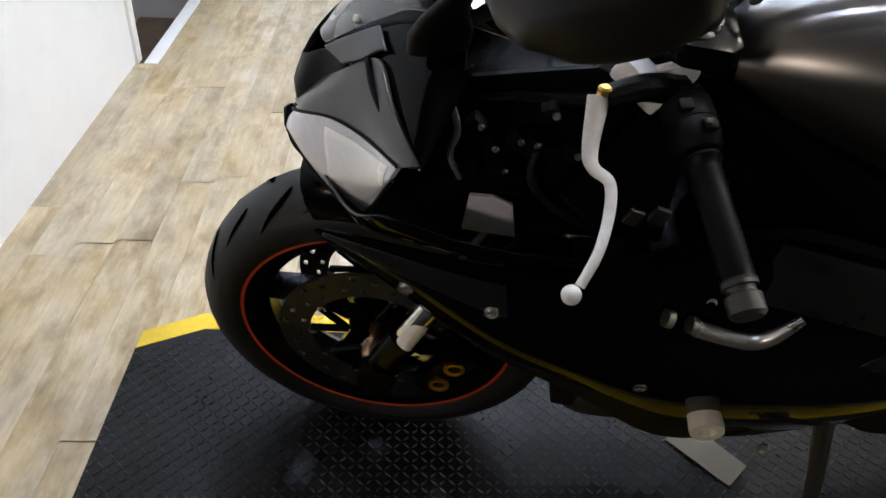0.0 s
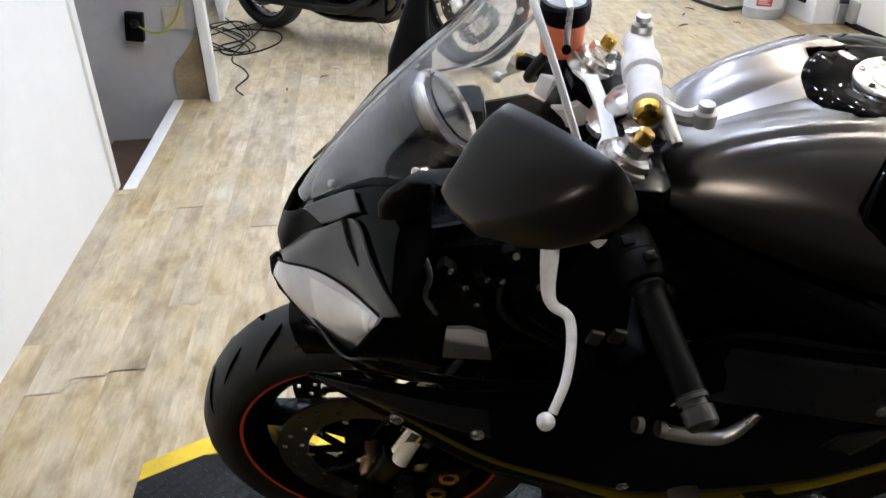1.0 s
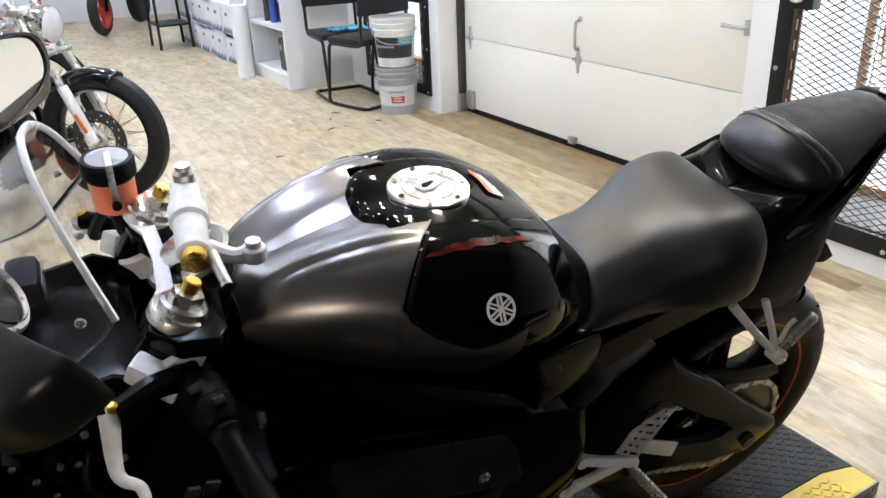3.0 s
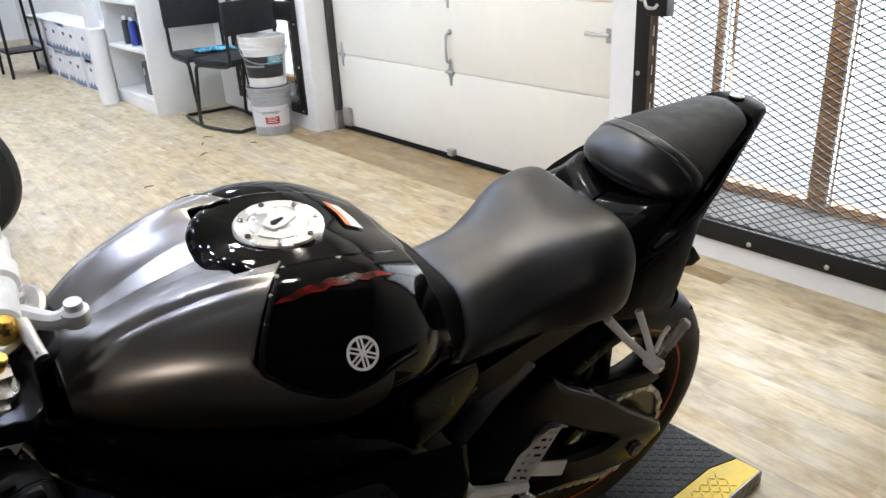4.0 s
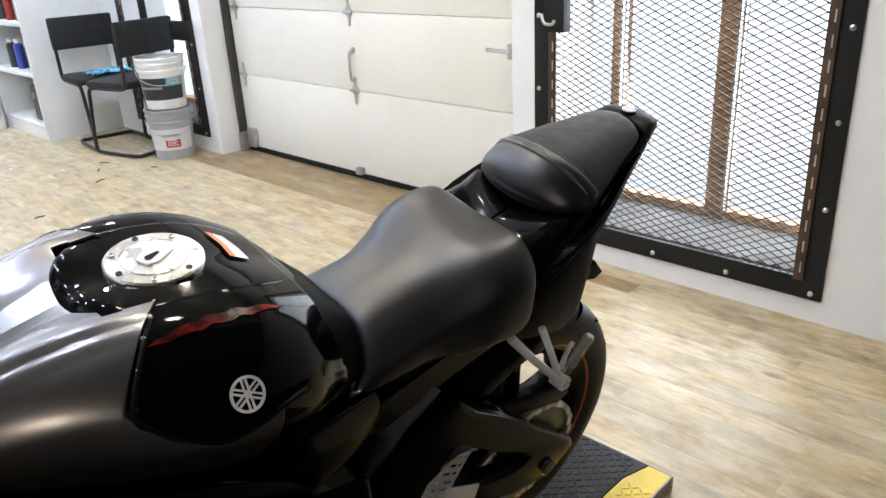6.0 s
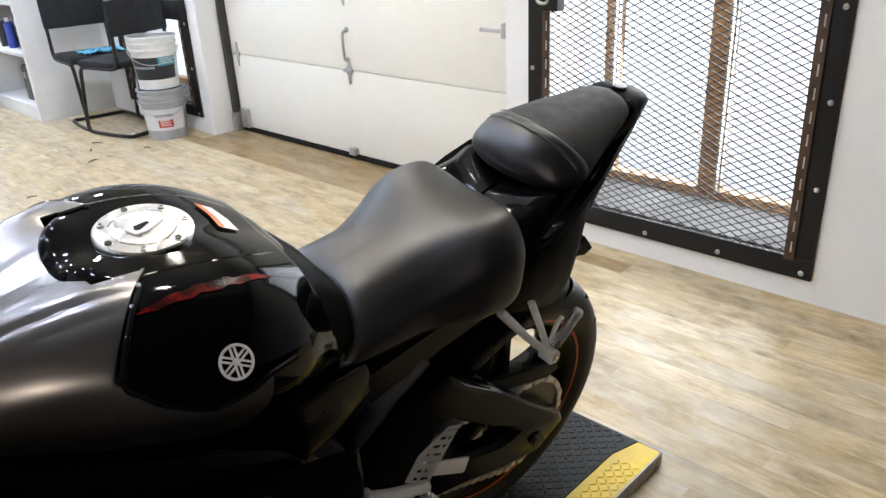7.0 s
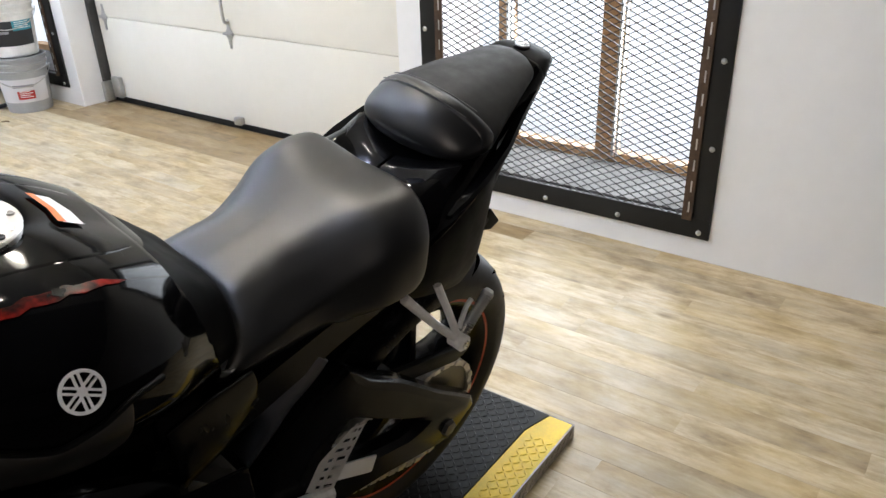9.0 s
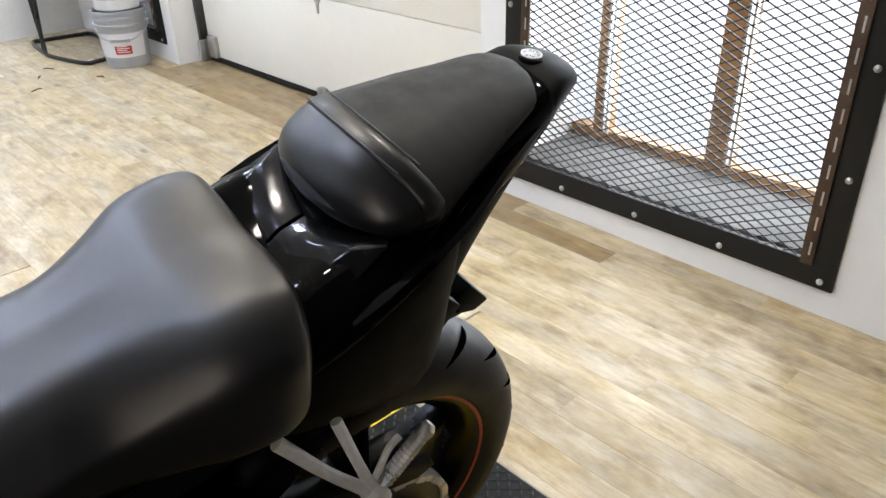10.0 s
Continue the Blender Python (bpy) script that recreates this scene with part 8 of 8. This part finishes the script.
        pipe(bm, [(1.24, s * 0.03, 1.02), (1.20, s * 0.10, 1.10), (1.12, s * 0.32, 1.12), (1.02, s * 0.38, 1.06)], 0.0125, 10)
        part("handlebar", bm, CHROME, c)
        bm = bmesh.new()
        rod(bm, (1.06, s * 0.36, 1.085), (0.99, s * 0.40, 1.04), 0.018, 0.018, 14)
        part("grip", bm, RUBBER, c)
        bm = bmesh.new()
        pipe(bm, [(1.12, s * 0.08, 0.84), (1.06, s * 0.06, 0.55), (1.02, s * 0.08, 0.24), (0.60, s * 0.12, 0.17), (0.30, s * 0.13, 0.30), (0.22, s * 0.12, 0.62)], 0.017, 10)
        part("frame_tube", bm, BLK, c)
    bm = bmesh.new()
    turned(bm, (1.36, 0, 0.88), (1, 0, -0.1), [(-0.10, 0.04), (-0.06, 0.075), (0.0, 0.088), (0.03, 0.090), (0.036, 0.084)], 28)
    part("headlamp", bm, CHROME, c, "chrome headlamp")
    bm = bmesh.new()
    turned(bm, (1.395, 0, 0.877), (1, 0, -0.1), [(0, 0.083), (0.012, 0.06), (0.016, 0.0)], 28)
    part("headlamp_lens", bm, LAMPLENS, c)
    bm = bmesh.new()
    box(bm, (1.18, -0.12, 0.93), (1.32, 0.12, 0.96), pose(0, 0, 0, 0, 0, 0), 0.01)
    part("upper_yoke", bm, ALU, c)
    bm = bmesh.new()
    box(bm, (1.28, -0.12, 0.74), (1.39, 0.12, 0.77), pose(0, 0, 0, 0, 0, 0), 0.01)
    part("lower_yoke", bm, ALU, c)
    bm = bmesh.new()
    turned(bm, (0.30, -0.10, 0.50), (0, -1, 0), [(0, 0.055), (0.05, 0.055), (0.06, 0.045), (0.06, 0.0)], 20)
    box(bm, (0.26, -0.17, 0.455), (0.46, -0.09, 0.545), None, 0.03)
    part("side_cover", bm, CHROME, c, "chrome side cover")
    bm = bmesh.new()
    box(bm, (-0.27, -0.035, 0.52), (-0.24, 0.035, 0.56), None, 0.008)
    part("tail_lamp", bm, plain("red lamp lens", (0.45, 0.02, 0.015), 0.25), c)
    bm = bmesh.new()
    pipe(bm, [(0.62, 0.12, 0.24), (0.66, 0.18, 0.12), (0.70, 0.24, 0.012)], 0.011, 8)
    part("side_stand", bm, CHROME, c)
    back = ("tank", "tank_badge", "seat", "pillion_pad", "cylinder", "cylinder_fin", "pushrod_tube", "crankcase", "air_cleaner", "exhaust", "side_cover", "frame_tube", "side_stand")
    for o in c.children:
        kind = o.name.split(".")[0]
        if kind in back:
            o.location.x += 0.085
        if kind == "air_cleaner":
            o.location += Vector((-0.01, 0, 0.065))
        elif kind == "rear_shock":
            o.location.x += 0.13
        elif kind == "seat":
            o.location += Vector((0.05, 0, -0.06))
        elif kind == "pillion_pad":
            o.location += Vector((0.03, 0, -0.035))
        elif kind == "side_cover":
            o.location.x += 0.09
    return c


HX, HY, HA = -0.665, 5.06, math.degrees(math.atan2(-1.02, 1.215))
cr = cruiser(pose(HX + 0.046, HY - 0.038, 0, 0, 0, HA), BLK, "black cruiser motorcycle with wire wheels and drag pipes, parked")
cruiser(pose(HX - 0.10, HY + 1.35, 0, 0, 0, HA), REDP, "red cruiser motorcycle parked behind the black one")

# a sport bike far back, seen by its red wheel
fb = thing("far_motorcycle", pose(1.50, 10.95, 0, 0, 0, 60), "dark motorcycle with a red front wheel, far back", "motorcycle")
bm = bmesh.new()
turned(bm, (0, -0.06, 0.30), (0, 1, 0), [(0, 0.215), (0.0, 0.24), (0.015, 0.275), (0.06, 0.30), (0.105, 0.275), (0.12, 0.24), (0.12, 0.215)], 40, False)
part("tyre", bm, RUB, fb)
bm = bmesh.new()
turned(bm, (0, -0.055, 0.30), (0, 1, 0), [(0, 0.19), (0, 0.222), (0.11, 0.222), (0.11, 0.19)], 40, False)
turned(bm, (0, -0.05, 0.30), (0, 1, 0), [(0, 0.05), (0.10, 0.05)], 20)
for k in range(5):
    a = 2 * math.pi * k / 5
    rod(bm, (math.cos(a) * 0.04, 0, 0.30 + math.sin(a) * 0.04), (math.cos(a) * 0.20, 0, 0.30 + math.sin(a) * 0.20), 0.02, 0.014, 8)
part("rim", bm, plain("red cast rim", (0.48, 0.03, 0.015), 0.35), fb, "red cast rim")
for s in (-1, 1):
    bm = bmesh.new()
    rod(bm, (0, s * 0.085, 0.30), (0.26, s * 0.085, 0.90), 0.025, 0.025, 12)
    part("fork_leg", bm, FRAME, fb)
bm = bmesh.new()
box(bm, (0.15, -0.16, 0.45), (0.75, 0.16, 0.95), pose(0, 0, 0, 0, 0, 0), 0.08)
box(bm, (0.7, -0.13, 0.55), (1.35, 0.13, 0.80), None, 0.06)
part("body", bm, PLASTIC, fb)
bm = bmesh.new()
turned(bm, (1.36, -0.08, 0.31), (0, 1, 0), [(0, 0.2), (0.0, 0.25), (0.02, 0.29), (0.08, 0.31), (0.14, 0.29), (0.16, 0.25), (0.16, 0.2)], 32)
part("rear_tyre", bm, RUB, fb)
# slim black stool legs and a work stand by the cartons
st = thing("work_stand", pose(2.0, 9.3, 0), "black metal work stand beside the cartons", "stand")
for x, y in ((-0.18, -0.25), (0.18, -0.25), (-0.18, 0.25), (0.18, 0.25)):
    bm = bmesh.new()
    rod(bm, (x, y, 0), (x * 0.9, y * 0.9, 0.85), 0.016, 0.016, 10)
    part("leg", bm, BLACK_STEEL, st)
bm = bmesh.new()
box(bm, (-0.22, -0.30, 0.85), (0.22, 0.30, 0.89), None, 0.006)
part("shelf", bm, BLACK_STEEL, st)
bm = bmesh.new()
box(bm, (-0.18, -0.26, 0.25), (0.18, 0.26, 0.27), None, 0.004)
part("top", bm, BLACK_STEEL, st)
rs = thing("red_rack", pose(0.6, 12.3, 0), "red metal rack at the far end", "rack")
for x in (-0.3, 0.3):
    bm = bmesh.new()
    box(bm, (x - 0.03, -0.03, 0), (x + 0.03, 0.03, 1.5), None, 0.004)
    part("upright", bm, plain("red rack enamel", (0.45, 0.02, 0.015), 0.4), rs)
for z in (0.3, 0.9):
    bm = bmesh.new()
    box(bm, (-0.34, -0.2, z), (0.34, 0.2, z + 0.03), None, 0.004)
    part("tray", bm, IRON, rs)
# white board leaning on the west side
wb = thing("white_board", pose(-0.95, 5.75, 0, 0, -6, 4), "white panel leaning upright beside the parked motorcycles", "panel")
bm = bmesh.new()
box(bm, (-0.03, -0.55, 0), (0.0, 0.45, 2.0), None, 0.004)
part("sheet", bm, TRIM, wb)

# ---- floor planks, one by one ----
rnd = random.Random(11)
PW, PL = 0.092, 0.915
meshes = {}


def plank(length, width, material):
    key = (round(length, 2), round(width, 3), material.name)
    if key not in meshes:
        bm = bmesh.new()
        g = 0.00025
        box(bm, (g, 0, -0.004), (key[1] - g, key[0], 0.0), None, 0.0)
        me = bpy.data.meshes.new("plank")
        bm.to_mesh(me)
        bm.free()
        me.materials.append(material)
        meshes[key] = me
    return meshes[key]


def lay(x, y, length, width):
    # planks along the garage door's foot take the darker brown tint
    by_door = x > 2.58 and 1.7 < y + length / 2 < 4.7
    ob = new("plank", plank(length, width, PLANK_BROWN if by_door else PLANK))
    ob.location = (x, y, 0)
    ob.parent = floor


far = bmesh.new()
x = -3.1
while x < 3.28:
    # no planks on the unseen floor before the platform: it must reflect dark
    spans = [(-0.1 if x > 1.3 else 0.62, Y1)] if x > -0.93 else [(0.62, 2.66), (3.80, Y1)] if x > XW - 0.10 else ([(3.80, Y1)] if x > -2.2 else [])
    for y0, y1 in spans:
        y = y0 - PL * rnd.random()
        while y < y1:
            lo, hi = max(y, y0), min(y + PL, y1)
            if hi - lo > 0.03:
                if -0.9 < x < 2.99 and 0.45 < lo < 5.0:
                    lay(x, lo, hi - lo, PW)
                else:
                    box(far, (x + 0.0003, lo, -0.004), (x + PW - 0.0003, hi, -0.0002))
            y += PL
    x += PW
tagged(part("plank_field", far, PLANK_FAR, floor, "pale oak vinyl planks", 0), kind="stuff")
